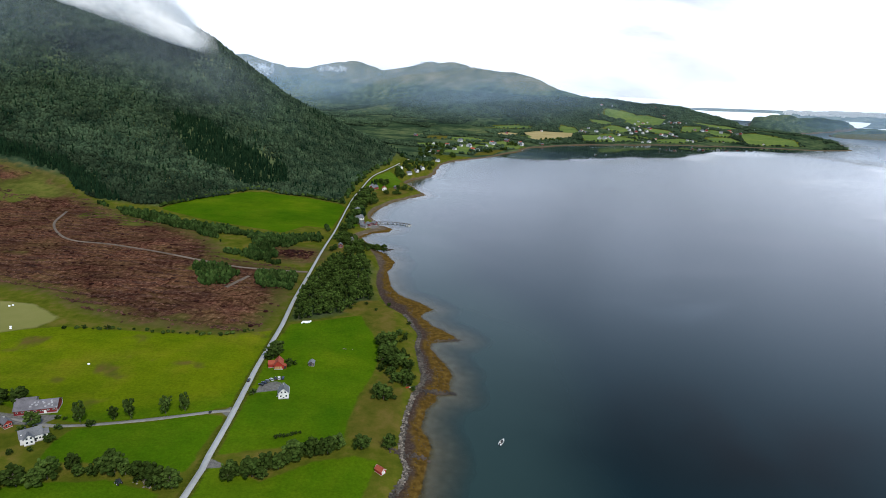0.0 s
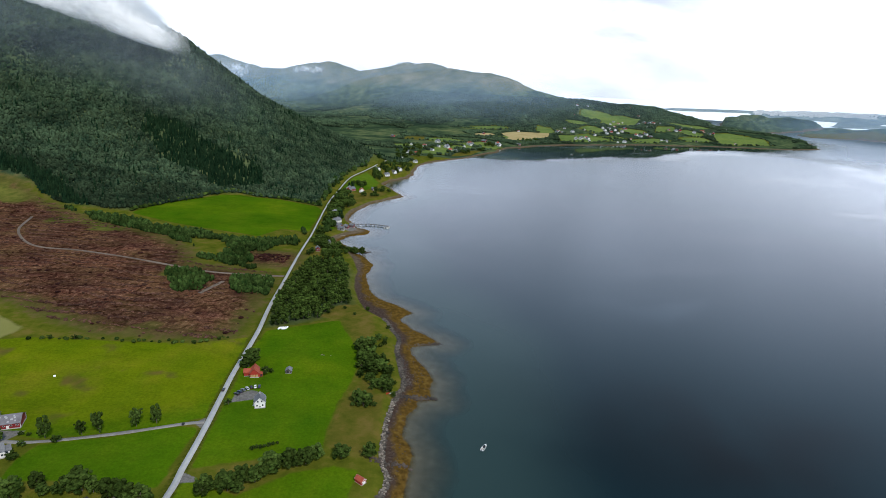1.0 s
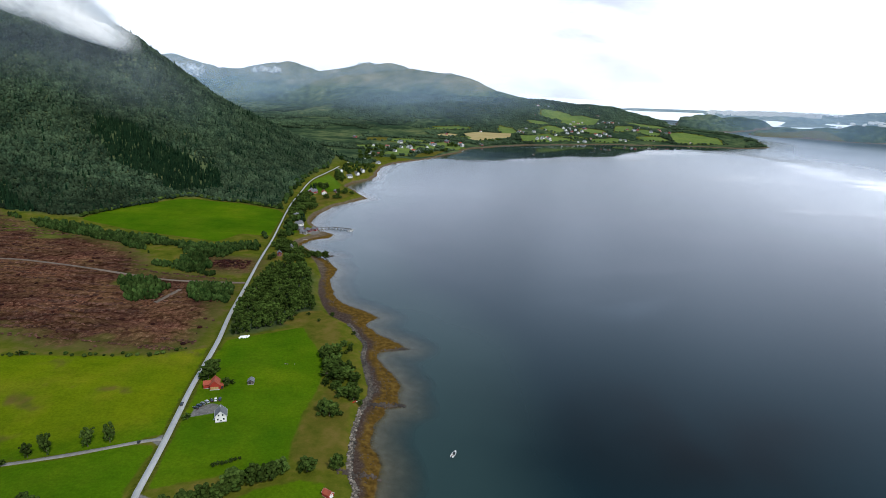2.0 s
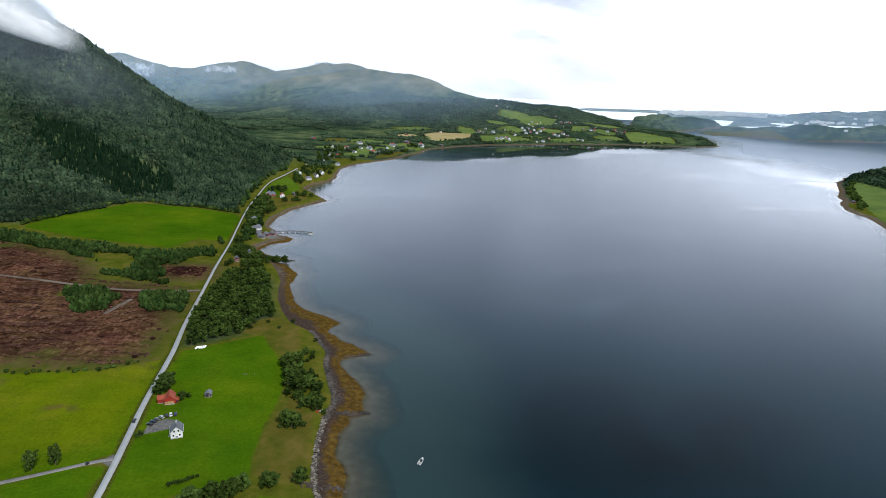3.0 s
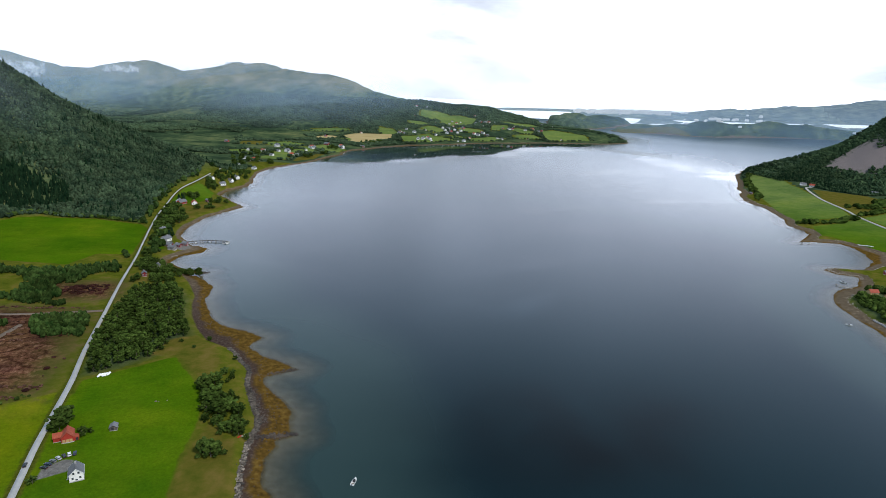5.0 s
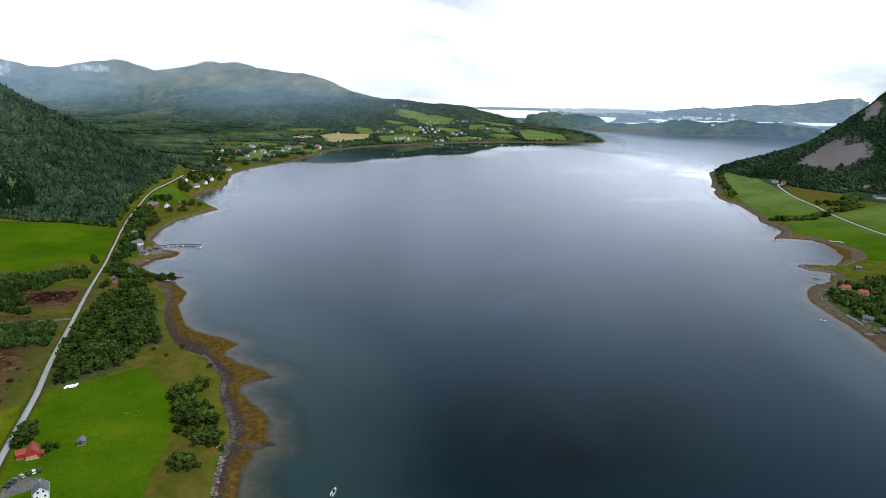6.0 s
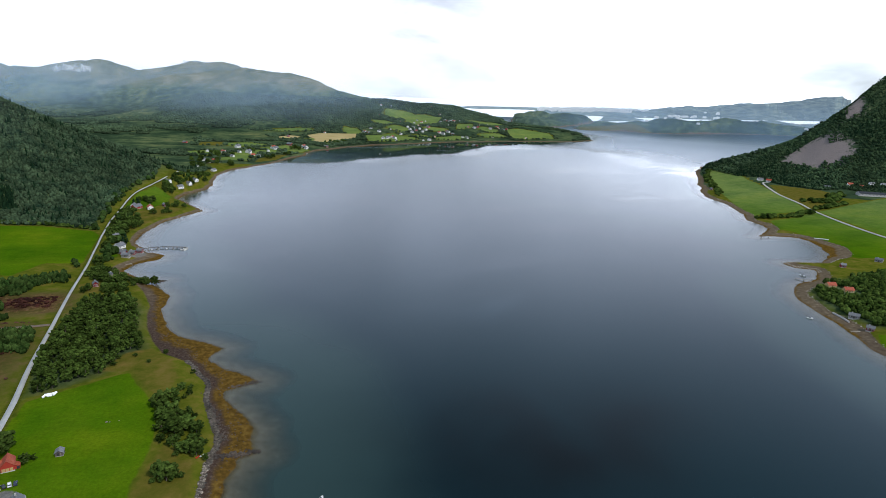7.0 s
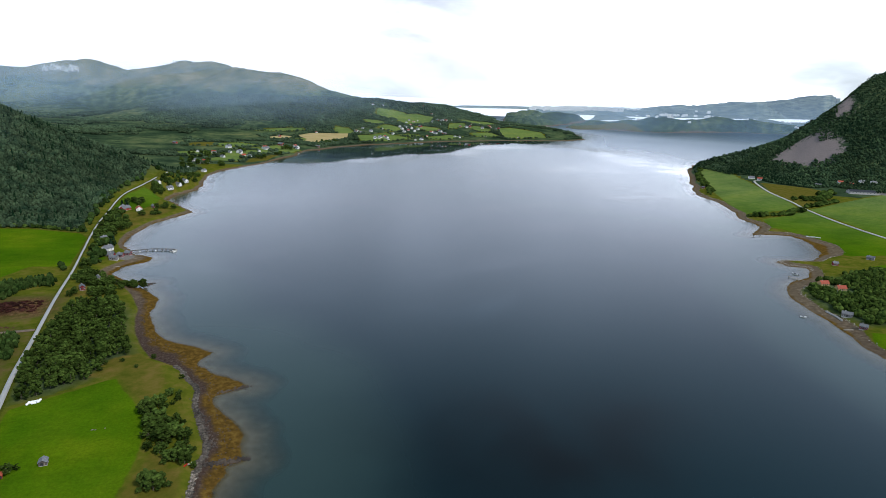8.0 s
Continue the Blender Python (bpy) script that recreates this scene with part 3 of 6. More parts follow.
    stone = tones(noise_of(0.5, 8, 0.7), (0.3, (0.10, 0.085, 0.085)), (0.7, (0.24, 0.20, 0.19)))
    col = over(col, stone, mask("scree", -6, 6, 60, mid))
    gravel = tones(fine, (0.3, (0.10, 0.093, 0.088)), (0.7, (0.19, 0.178, 0.165)))
    col = over(col, gravel, mask("gravel", -0.4, 0.5, 0.8, fine))
    # tidal belt
    weed = tones(noise_of(0.35, 8, 0.7), (0.3, (0.034, 0.020, 0.007)), (0.5, (0.092, 0.053, 0.012)), (0.68, (0.155, 0.094, 0.022)))
    pebble = tones(noise_of(0.8, 8, 0.75), (0.3, (0.022, 0.013, 0.010)), (0.55, (0.062, 0.042, 0.033)), (0.72, (0.15, 0.115, 0.09)))
    shingle = tones(noise_of(0.3, 8, 0.75), (0.3, (0.060, 0.042, 0.027)), (0.55, (0.125, 0.095, 0.064)), (0.72, (0.24, 0.19, 0.14)))
    pebble = over(pebble, shingle, mask("distant", 380, 560))
    belt = over(pebble, weed, mask("weedy", -1.5, 2.5, 9, mid))
    col = over(belt, col, mask("bank", -0.6, 0.8, 2.5, fine))
    bed = tones(noise_of(0.15, 7, 0.7), (0.3, (0.13, 0.096, 0.070)), (0.55, (0.19, 0.143, 0.107)), (0.7, (0.24, 0.185, 0.14)))
    col = over(bed, col, mask("shore", -3.0, 0.5, 3, mid))
    relief = add("ShaderNodeMath", operation="ADD")
    link(fine, relief.inputs[0])
    link(mid, relief.inputs[1])
    shade_out(m, add, link, col, 1.0, relief.outputs[0], 0.6, 0.6, spec=0.0)
    return m


def water_material():
    m, add, link = material("water")
    at = add("ShaderNodeTexCoord")
    depth = add("ShaderNodeAttribute", attribute_name="depth")
    tone = add("ShaderNodeMapRange", interpolation_type="SMOOTHSTEP")
    tone.inputs["From Max"].default_value = 38.0
    link(depth.outputs["Fac"], tone.inputs["Value"])
    mix = add("ShaderNodeMix", data_type="RGBA")
    mix.inputs["A"].default_value, mix.inputs["B"].default_value = (0.020, 0.040, 0.038, 1), (0.0016, 0.0128, 0.0175, 1)
    link(tone.outputs[0], mix.inputs["Factor"])
    dark_water = add("ShaderNodeAttribute", attribute_name="dark_water")
    darkened = add("ShaderNodeMix", data_type="RGBA")
    darkened.inputs["B"].default_value = (0.0002, 0.0012, 0.0018, 1)
    link(mix.outputs["Result"], darkened.inputs["A"])
    link(dark_water.outputs["Fac"], darkened.inputs["Factor"])
    # still water mirrors, ruffled water scatters
    lane_at = add("ShaderNodeMapping")
    lane_at.inputs["Scale"].default_value = (0.0040, 0.0078, 1)
    lane_at.inputs["Rotation"].default_value = (0, 0, 0.45)
    link(at.outputs["Object"], lane_at.inputs[0])
    lane = add("ShaderNodeTexNoise", Scale=1.0, Detail=6.0, Roughness=0.58, Distortion=0.9)
    link(lane_at.outputs[0], lane.inputs["Vector"])
    still = add("ShaderNodeAttribute", attribute_name="still")
    sheltered = add("ShaderNodeMath", operation="ADD")
    link(lane.outputs["Fac"], sheltered.inputs[0])
    link(still.outputs["Fac"], sheltered.inputs[1])
    calm = add("ShaderNodeMapRange", interpolation_type="SMOOTHSTEP")
    calm.inputs["From Min"].default_value, calm.inputs["From Max"].default_value = 0.34, 0.66
    calm.inputs["To Min"].default_value, calm.inputs["To Max"].default_value = 0.20, 0.03
    link(sheltered.outputs[0], calm.inputs["Value"])
    swell = add("ShaderNodeAttribute", attribute_name="swell")
    stirred = add("ShaderNodeMath", operation="MULTIPLY_ADD")
    link(swell.outputs["Fac"], stirred.inputs[0])
    stirred.inputs[1].default_value = 0.30
    link(calm.outputs[0], stirred.inputs[2])
    clear = add("ShaderNodeBsdfTransparent", Color=(0.86, 0.95, 0.93, 1))
    murk = add("ShaderNodeBsdfDiffuse")
    link(darkened.outputs["Result"], murk.inputs["Color"])
    solid = add("ShaderNodeMapRange")
    solid.inputs["From Min"].default_value, solid.inputs["From Max"].default_value = 0.0, 2.6
    solid.inputs["To Min"].default_value, solid.inputs["To Max"].default_value = 0.05, 1.0
    link(depth.outputs["Fac"], solid.inputs["Value"])
    body = add("ShaderNodeMixShader")
    link(solid.outputs[0], body.inputs["Fac"])
    link(clear.outputs[0], body.inputs[1])
    link(murk.outputs[0], body.inputs[2])
    mirror = add("ShaderNodeBsdfGlossy")
    link(stirred.outputs[0], mirror.inputs["Roughness"])
    sheen = add("ShaderNodeFresnel", IOR=1.31)
    both = add("ShaderNodeMixShader")
    link(sheen.outputs[0], both.inputs["Fac"])
    link(body.outputs[0], both.inputs[1])
    link(mirror.outputs[0], both.inputs[2])
    link(both.outputs[0], add("ShaderNodeOutputMaterial").inputs["Surface"])
    return m


def far_sea_material():
    m, add, link = material("far_sea_glow")
    # Pale base and glow stand in for the sky mirrored in far water.
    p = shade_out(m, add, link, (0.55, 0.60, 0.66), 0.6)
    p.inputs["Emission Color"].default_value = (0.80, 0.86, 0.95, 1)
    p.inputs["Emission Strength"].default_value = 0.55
    return m


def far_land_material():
    m, add, link = material("far_land_hazed")
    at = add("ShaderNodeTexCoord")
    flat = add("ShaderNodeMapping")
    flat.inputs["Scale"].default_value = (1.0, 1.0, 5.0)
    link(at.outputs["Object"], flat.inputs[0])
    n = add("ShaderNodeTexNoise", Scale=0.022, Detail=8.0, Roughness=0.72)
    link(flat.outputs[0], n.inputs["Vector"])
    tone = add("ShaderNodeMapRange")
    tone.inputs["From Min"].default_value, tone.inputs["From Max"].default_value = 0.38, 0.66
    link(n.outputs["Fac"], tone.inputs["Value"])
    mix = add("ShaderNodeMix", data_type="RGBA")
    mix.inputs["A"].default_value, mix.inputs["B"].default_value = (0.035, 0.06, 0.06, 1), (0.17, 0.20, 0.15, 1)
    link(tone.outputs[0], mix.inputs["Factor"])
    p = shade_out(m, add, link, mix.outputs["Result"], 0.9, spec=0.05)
    # Bluish glow stands in for the haze over the far hills.
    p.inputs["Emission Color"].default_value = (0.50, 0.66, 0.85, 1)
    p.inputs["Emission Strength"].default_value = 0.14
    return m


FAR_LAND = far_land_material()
FAR_SEA = far_sea_material()
GROUND, WATER = ground_material(), water_material()
ASPHALT = grainy("asphalt", (0.30, 0.30, 0.295), (0.40, 0.395, 0.385), 0.5, 0.85, bump=0.2)
LEAF = grainy("foliage", (0.004, 0.013, 0.002), (0.064, 0.096, 0.020), 0.9, 0.9, bump=0.7, distance=0.3, vary=0.55, spec=0.0)
# Birch green greyed and lifted to take in the haze before the slope.
LEAF_HILL = grainy("birch_foliage", (0.007, 0.017, 0.010), (0.041, 0.062, 0.032), 0.5, 0.9, bump=0.6, distance=0.4, vary=0.42, spec=0.0, patch=0.012)
# Paler copy of the foliage, with the haze of distance in its colour.
LEAF_FAR = grainy("hazed_valley_foliage", (0.028, 0.052, 0.030), (0.080, 0.118, 0.060), 0.3, 0.9, bump=0.5, distance=0.4, vary=0.4, spec=0.0, patch=0.004)
LEAF_EAST = grainy("hillside_foliage", (0.020, 0.040, 0.022), (0.058, 0.092, 0.040), 0.5, 0.9, bump=0.5, distance=0.4, vary=0.45, spec=0.0, patch=0.012)
LEAF_SCRUB = grainy("scrub_foliage", (0.006, 0.018, 0.004), (0.040, 0.064, 0.016), 0.9, 0.9, bump=0.6, distance=0.3, vary=0.6, spec=0.0, patch=0.03)
LEAF_DARK = grainy("spruce_foliage", (0.003, 0.012, 0.006), (0.015, 0.032, 0.014), 0.8, 0.9, bump=0.5, distance=0.3, vary=0.4, spec=0.0)
BARK = grainy("bark", (0.05, 0.04, 0.03), (0.14, 0.12, 0.10), 5, 0.9)


# ---------------------------------------------------------------- the large structure
def surface(name, points, faces, mat, extra=(), smooth=True):
    """A mesh object from arrays; extra: (attribute, values) at its points."""
    me = bpy.data.meshes.new(name)
    points, faces = np.asarray(points, np.float32), np.asarray(faces, np.int32)
    k = faces.shape[1]
    me.vertices.add(len(points))
    me.vertices.foreach_set("co", points.ravel())
    me.loops.add(faces.size)
    me.loops.foreach_set("vertex_index", faces.ravel())
    me.polygons.add(len(faces))
    me.polygons.foreach_set("loop_start", np.arange(len(faces), dtype=np.int32) * k)
    me.polygons.foreach_set("use_smooth", np.full(len(faces), smooth))
    for key, values in extra:
        me.attributes.new(key, "FLOAT", "POINT").data.foreach_set("value", np.asarray(values, np.float32))
    me.materials.append(mat)
    me.update()
    me.validate()
    return new(name, me)


def ring_grid(angles, radii):
    """A sheet of rings about the valley's middle: fine ahead, coarse behind."""
    a, r = np.meshgrid(np.radians(angles), radii)
    x, y = HUB[0] + r * np.sin(a), HUB[1] + r * np.cos(a)
    n, k = len(radii), len(angles)
    i, j = np.meshgrid(np.arange(n - 1), np.arange(k), indexing="ij")
    q = np.stack([i * k + j, i * k + (j + 1) % k, (i + 1) * k + (j + 1) % k, (i + 1) * k + j], -1).reshape(-1, 4)
    return x.ravel(), y.ravel(), q


def build_ground():
    ahead = np.arange(-64, 68, 0.30)
    angles = np.concatenate([ahead, np.arange(70, 294, 6.0)])
    radii = np.concatenate([[0.02, 60, 110], np.geomspace(140, 1500, 330), np.geomspace(1500, 19500, 270)[1:]])
    x, y, q = ring_grid(angles, radii)
    d = shore(x, y)
    b = terrace(x, y, d)
    z = height(x, y, d, b)

    def union(polys):
        best = np.full(x.shape, -400.0)
        for poly in polys:
            best = np.maximum(best, inside(poly, x, y))
        return best

    field = union(FIELDS.values())
    # small farm fields on the slopes round the bay
    rng = random.Random(5)
    for cx, cy, w, h in FARM_SPOTS:
        turn = rng.uniform(-0.4, 0.8)
        c, s = math.cos(turn), math.sin(turn)
        field = np.maximum(field, inside([(cx + c * u * w - s * v * h, cy + s * u * w + c * v * h) for u, v in ((-1, -1), (1, -0.8), (0.9, 1), (-0.8, 0.9))], x, y))
    pale = union([v for k, v in PALE.items() if "barley" not in k])
    ripe = union([v for k, v in PALE.items() if "barley" in k])
    clearing = np.maximum(inside(CLEARED, x, y), inside(BROKEN, x, y) + 12)
    rise = np.maximum.reduce([crest_height(c, x, y) for c in (LEFT_CREST, FAR_CREST, HEAD_CREST, EAST_CREST, FAR_HILLS, ISLE_CREST, NECK_CREST, ISLET_CREST)])
    wild = np.maximum.reduce([inside(FOREST, x, y), inside(EAST_FOREST, x, y), inside(WOOD, x, y), inside(EAST_WOOD, x, y), np.where(np.hypot(x, y) > 1250, 12.0, -400), rise - 30])
    gravel = np.maximum.reduce([inside([(-97.2, 222.6), (-94.6, 226), (-93, 216.5), (-95, 218.8), (-97.2, 220.2)], x, y), inside([(-90.6, 187), (-88.6, 189), (-83, 186.5), (-83, 184.5), (-88.6, 183), (-90.6, 180)], x, y), inside([(-94, 240), (-89, 241), (-89, 246), (-83, 251), (-79, 250), (-79, 243), (-89, 239)], x, y), inside([(-200, 196), (-164, 200), (-160, 208), (-182, 206), (-200, 208)], x, y),
                                inside([(-93, 590), (-82, 596), (-66, 588), (-68, 580), (-88, 578)], x, y), inside([(1090, 745), (1130, 700), (1180, 720), (1140, 770)], x, y)])
    moor = np.where(np.hypot(x, y) > 2600, z - 150 + 55 * fbm(x, y, 260, 4), -200.0)
    regrow = np.maximum(np.maximum(fbm(x, y, 60, 4) - 0.26, inside([(-214, 504), (-195, 508), (-168, 480), (-176, 450), (-196, 470)], x, y) / 40 + fbm(x, y, 18, 3) * 0.3), inside(GRAZED, x, y) / 60 + fbm(x, y, 25, 3) * 0.4)
    weedy = (d - b) * 0.60 - d - 1.6 * np.clip((y - 500) / 60, 0, 1) * (x < 200) - 4.5 * (x > 200)
    extra = [("shore", d), ("bank", b), ("field", field), ("pale", pale), ("ripe", ripe), ("cleared", clearing), ("forest", np.where(field > -2, -50, wild)), ("gravel", gravel),
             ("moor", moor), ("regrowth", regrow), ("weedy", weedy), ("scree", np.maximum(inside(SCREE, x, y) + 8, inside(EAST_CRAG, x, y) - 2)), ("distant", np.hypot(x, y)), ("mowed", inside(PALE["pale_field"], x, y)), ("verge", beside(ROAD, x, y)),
             ("scuffed", np.where(inside(FIELDS["west_field"], x, y) > 0, fbm(x, y, 13, 4) * 1.3 + 0.02 - np.hypot((x + 195) / 260, (y - 262) / 130) * 0.8, -1.0)), ("sere", np.maximum(inside([(-310, 262), (-215, 296), (-100, 314), (-97, 284), (-96, 236), (-128, 216), (-165, 210), (-310, 214)], x, y), inside(PALE["pale_field"], x, y), inside([(-94, 262), (-78, 280), (-66, 276), (-64, 264), (-74, 256), (-84, 252), (-92, 246)], x, y)))]
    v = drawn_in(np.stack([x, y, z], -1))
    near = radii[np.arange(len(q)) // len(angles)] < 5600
    tagged(surface("backdrop_coast", v, q[~near], FAR_LAND), "blue-green hills of the distant coast, haze put in as a bluish glow", "hills", kind="structure")
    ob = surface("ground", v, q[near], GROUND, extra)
    return tagged(ob, "green farm fields, brown felled land and wooded hills round a fjord", "ground", kind="structure")


def build_water():
    angles = np.concatenate([np.arange(-64, 68, 0.6), np.arange(70, 294, 6.0)])
    radii = np.concatenate([[0.02, 60, 110], np.geomspace(140, 1500, 170), np.geomspace(1500, 60000, 120)[1:]])
    x, y, q = ring_grid(angles, radii)
    d = shore(x, y)
    v = drawn_in(np.stack([x, y, np.zeros(x.shape)], -1))
    depth = -height(x, y, d)
    # a darker patch of water off the shore
    dark_water = np.clip(1.0 * np.exp(-((x - 134) / 74) ** 2 - ((y - 234) / 46) ** 2) * (1 + 0.8 * fbm(x, y, 40, 3)), 0, 1)
    # still water under the far shores and on the strait towards the neck, a light wind elsewhere
    strait = inside([(1030, 1830), (1120, 1600), (1010, 1380), (1000, 1180), (1000, 1060), (1500, 1150), (9000, 2000), (9000, 12000), (2500, 12000), (1500, 2500)], x, y)
    lee = inside([(-200, 1150), (60, 1300), (170, 1230), (360, 1330), (600, 1500), (900, 1690), (1150, 1800), (1500, 2100), (1300, 2400), (-200, 2400)], x, y)
    still = np.maximum(np.clip(strait / 420, -0.18, 0.30), np.clip(lee / 300, -0.18, 0.16))
    rings = np.arange(len(q)) // len(angles)
    near = radii[rings] < 5400
    tagged(surface("water", v, q[near], WATER, [("depth", depth), ("still", still), ("swell", np.clip(strait / 300, 0, 1)), ("dark_water", dark_water)]), "calm dark blue fjord water that mirrors the cloudy sky", "water", kind="structure")
    tagged(surface("backdrop_sea", v, q[~near], FAR_SEA), "distant sea, painted pale and glowing for the bright sky it mirrors", "sea", kind="structure")


def smooth_line(line, step):
    """Points every so many metres along a softly curved line."""
    p = np.array(line, float)
    p = np.vstack([2 * p[0] - p[1], p, 2 * p[-1] - p[-2]])
    out = []
    for a, b, c, e in zip(p[:-3], p[1:-2], p[2:-1], p[3:]):
        n = max(2, int(np.hypot(*(c - b)) / step))
        for u in np.arange(n)[:, None] / n:
            out.append(0.5 * (2 * b + (c - a) * u + (2 * a - 5 * b + 4 * c - e) * u * u + (3 * b - a - 3 * c + e) * u ** 3))
    out.append(p[-2])
    return np.array([np.ravel(o) for o in out])


def ribbon(name, line, width, lift, mat, label, category, step=6.0, narrows=False):
    """A road bed with a crown and sloping shoulders, laid over the ground."""
    p = smooth_line(line, step)
    t = np.gradient(p, axis=0)
    t /= np.linalg.norm(t, axis=1)[:, None]
    n = np.stack([t[:, 1], -t[:, 0]], -1)
    z = height(p[:, 0], p[:, 1])
    for _ in range(3):
        z = np.convolve(np.pad(z, 2, mode="edge"), np.ones(5) / 5, "valid")
    offs = [(-width / 2 - 0.12, -0.6), (-width / 2, 0.0), (0, 0.06), (width / 2, 0.0), (width / 2 + 0.12, -0.6)]
    slim = np.interp(p[:, 1], [330, 560], [0.97, 0.60]) if narrows else np.ones(len(p))
    v = np.concatenate([np.column_stack([p + n * (o * slim)[:, None], z + lift + h]) for o, h in offs])
    k = len(p)
    q = [(j * k + i, (j + 1) * k + i, (j + 1) * k + i + 1, j * k + i + 1) for j in range(4) for i in range(k - 1)]
    ob = surface(name, v, [f[::-1] for f in q], mat)
    return tagged(ob, label, category, kind="structure")


ground = build_ground()
build_water()
GRAVEL = grainy("gravel", (0.15, 0.14, 0.13), (0.27, 0.255, 0.235), 0.6, 0.95, bump=0.4)
PALE_GRAVEL = grainy("pale_gravel", (0.30, 0.285, 0.26), (0.42, 0.40, 0.37), 0.5, 0.95, bump=0.3)
DIRT = grainy("dirt_track", (0.085, 0.062, 0.045), (0.19, 0.145, 0.112), 0.4, 0.95, bump=0.4)
ribbon("farm_drive", DRIVE, 1.75, 0.22, GRAVEL, "narrow grey gravel drive to the farm", "drive")
ribbon("forest_track", TRACK, 1.9, 0.5, DIRT, "pale dirt track across the felled land", "track")
ribbon("forest_track_spur", TRACK_SPUR, 2.4, 0.5, DIRT, "short pale dirt track into felled land", "track")
ribbon("east_lane", EAST_ROAD, 3.8, 0.6, PALE_GRAVEL, "pale gravel lane between the eastern fields", "lane")
road = ribbon("road", ROAD, 2.45, 0.35, ASPHALT, "long straight grey asphalt country road beside the fjord", "road", narrows=True)


# ---------------------------------------------------------------- woods
def ball(rng, detail, rough=0.25):
    """Points and triangles of an uneven round clump of unit size."""
    bm = bmesh.new()
    bmesh.ops.create_icosphere(bm, subdivisions=detail, radius=1)
    v = np.array([p.co[:] for p in bm.verts]) * (1 + rough * (2 * rng.rand(len(bm.verts), 1) - 1))
    f = np.array([[p.index for p in t.verts] for t in bm.faces])
    bm.free()
    return v, f


def broad_crown(rng, detail=2):
    v, f = ball(rng, detail, 0.32)
    v[:, 2] = v[:, 2] * 0.45 + 0.55
    v[:, :2] *= (0.5 * (1.1 - 0.35 * np.clip(v[:, 2:] - 0.5, 0, 1)))
    return v, f


def spire_crown(rng, detail=0):
    """Three ragged skirts of spruce boughs."""
    v, f = [], []
    for low, high, r in ((0.05, 0.5, 0.5), (0.32, 0.75, 0.36), (0.58, 1.02, 0.22)):
        k = len(v)
        a = np.arange(7) * 2 * math.pi / 7 + rng.rand()
        v += [(r * (0.75 + 0.5 * q) * math.cos(t), r * (0.75 + 0.5 * q) * math.sin(t), low + 0.08 * q) for t, q in zip(a, rng.rand(7))] + [(0, 0, high)]
        f += [(k + i, k + (i + 1) % 7, k + 7) for i in range(7)]
    return np.array(v), np.array(f)


def thicket(name, spots, crown, mat, label, category, detail=2, seed=1):
    """Very many small trees in one object; spots: x, y, width, height."""
    rng = np.random.RandomState(seed)
    spots = np.asarray(spots, float)
    ground_z = height(spots[:, 0], spots[:, 1])
    shapes = [crown(rng, detail) for _ in range(10)]
    pick = rng.randint(0, 10, len(spots))
    verts, faces, count = [], [], 0
    for k, (v, f) in enumerate(shapes):
        mine = pick == k
        n = int(mine.sum())
        if not n:
            continue
        turn = rng.rand(n) * 6.283
        c, s_ = np.cos(turn)[:, None], np.sin(turn)[:, None]
        w, h = spots[mine, 2, None], spots[mine, 3, None]
        x = (v[None, :, 0] * c - v[None, :, 1] * s_) * w + spots[mine, 0, None]
        y = (v[None, :, 0] * s_ + v[None, :, 1] * c) * w + spots[mine, 1, None]
        z = v[None, :, 2] * h + ground_z[mine, None] - 0.06 * h
        verts.append(np.stack([x, y, z], -1).reshape(-1, 3))
        faces.append((f[None] + (np.arange(n) * len(v))[:, None, None] + count).reshape(-1, 3))
        count += n * len(v)
    ob = surface(name, drawn_in(np.concatenate(verts)), np.concatenate(faces), mat, smooth=False)
    return tagged(ob, label, category, kind="stuff")


def strewn(x0, x1, y0, y1, step, seed):
    """Jittered lattice over a stretch of the plan."""
    rng = np.random.RandomState(seed)
    x, y = np.meshgrid(np.arange(x0, x1, step), np.arange(y0, y1, step))
    x = x.ravel() + (rng.rand(x.size) - 0.5) * step * 1.1
    y = y.ravel() + (rng.rand(y.size) - 0.5) * step * 1.1
    return x, y, rng


def sized(x, y, rng, w, h, spread=0.3):
    k = 1 + spread * (2 * rng.rand(len(x)) - 1)
    return np.column_stack([x, y, w * k, h * k * (0.9 + 0.2 * rng.rand(len(x)))])


SPRUCE_STAND = [(-400, 815), (-353, 822), (-291, 802), (-238, 783), (-226, 736), (-263, 722), (-297, 727), (-342, 750), (-385, 780)]
SPRUCE_EDGE = [(-560, 695), (-496, 682), (-444, 673), (-398, 650), (-375, 606), (-389, 604), (-465, 655), (-546, 672)]



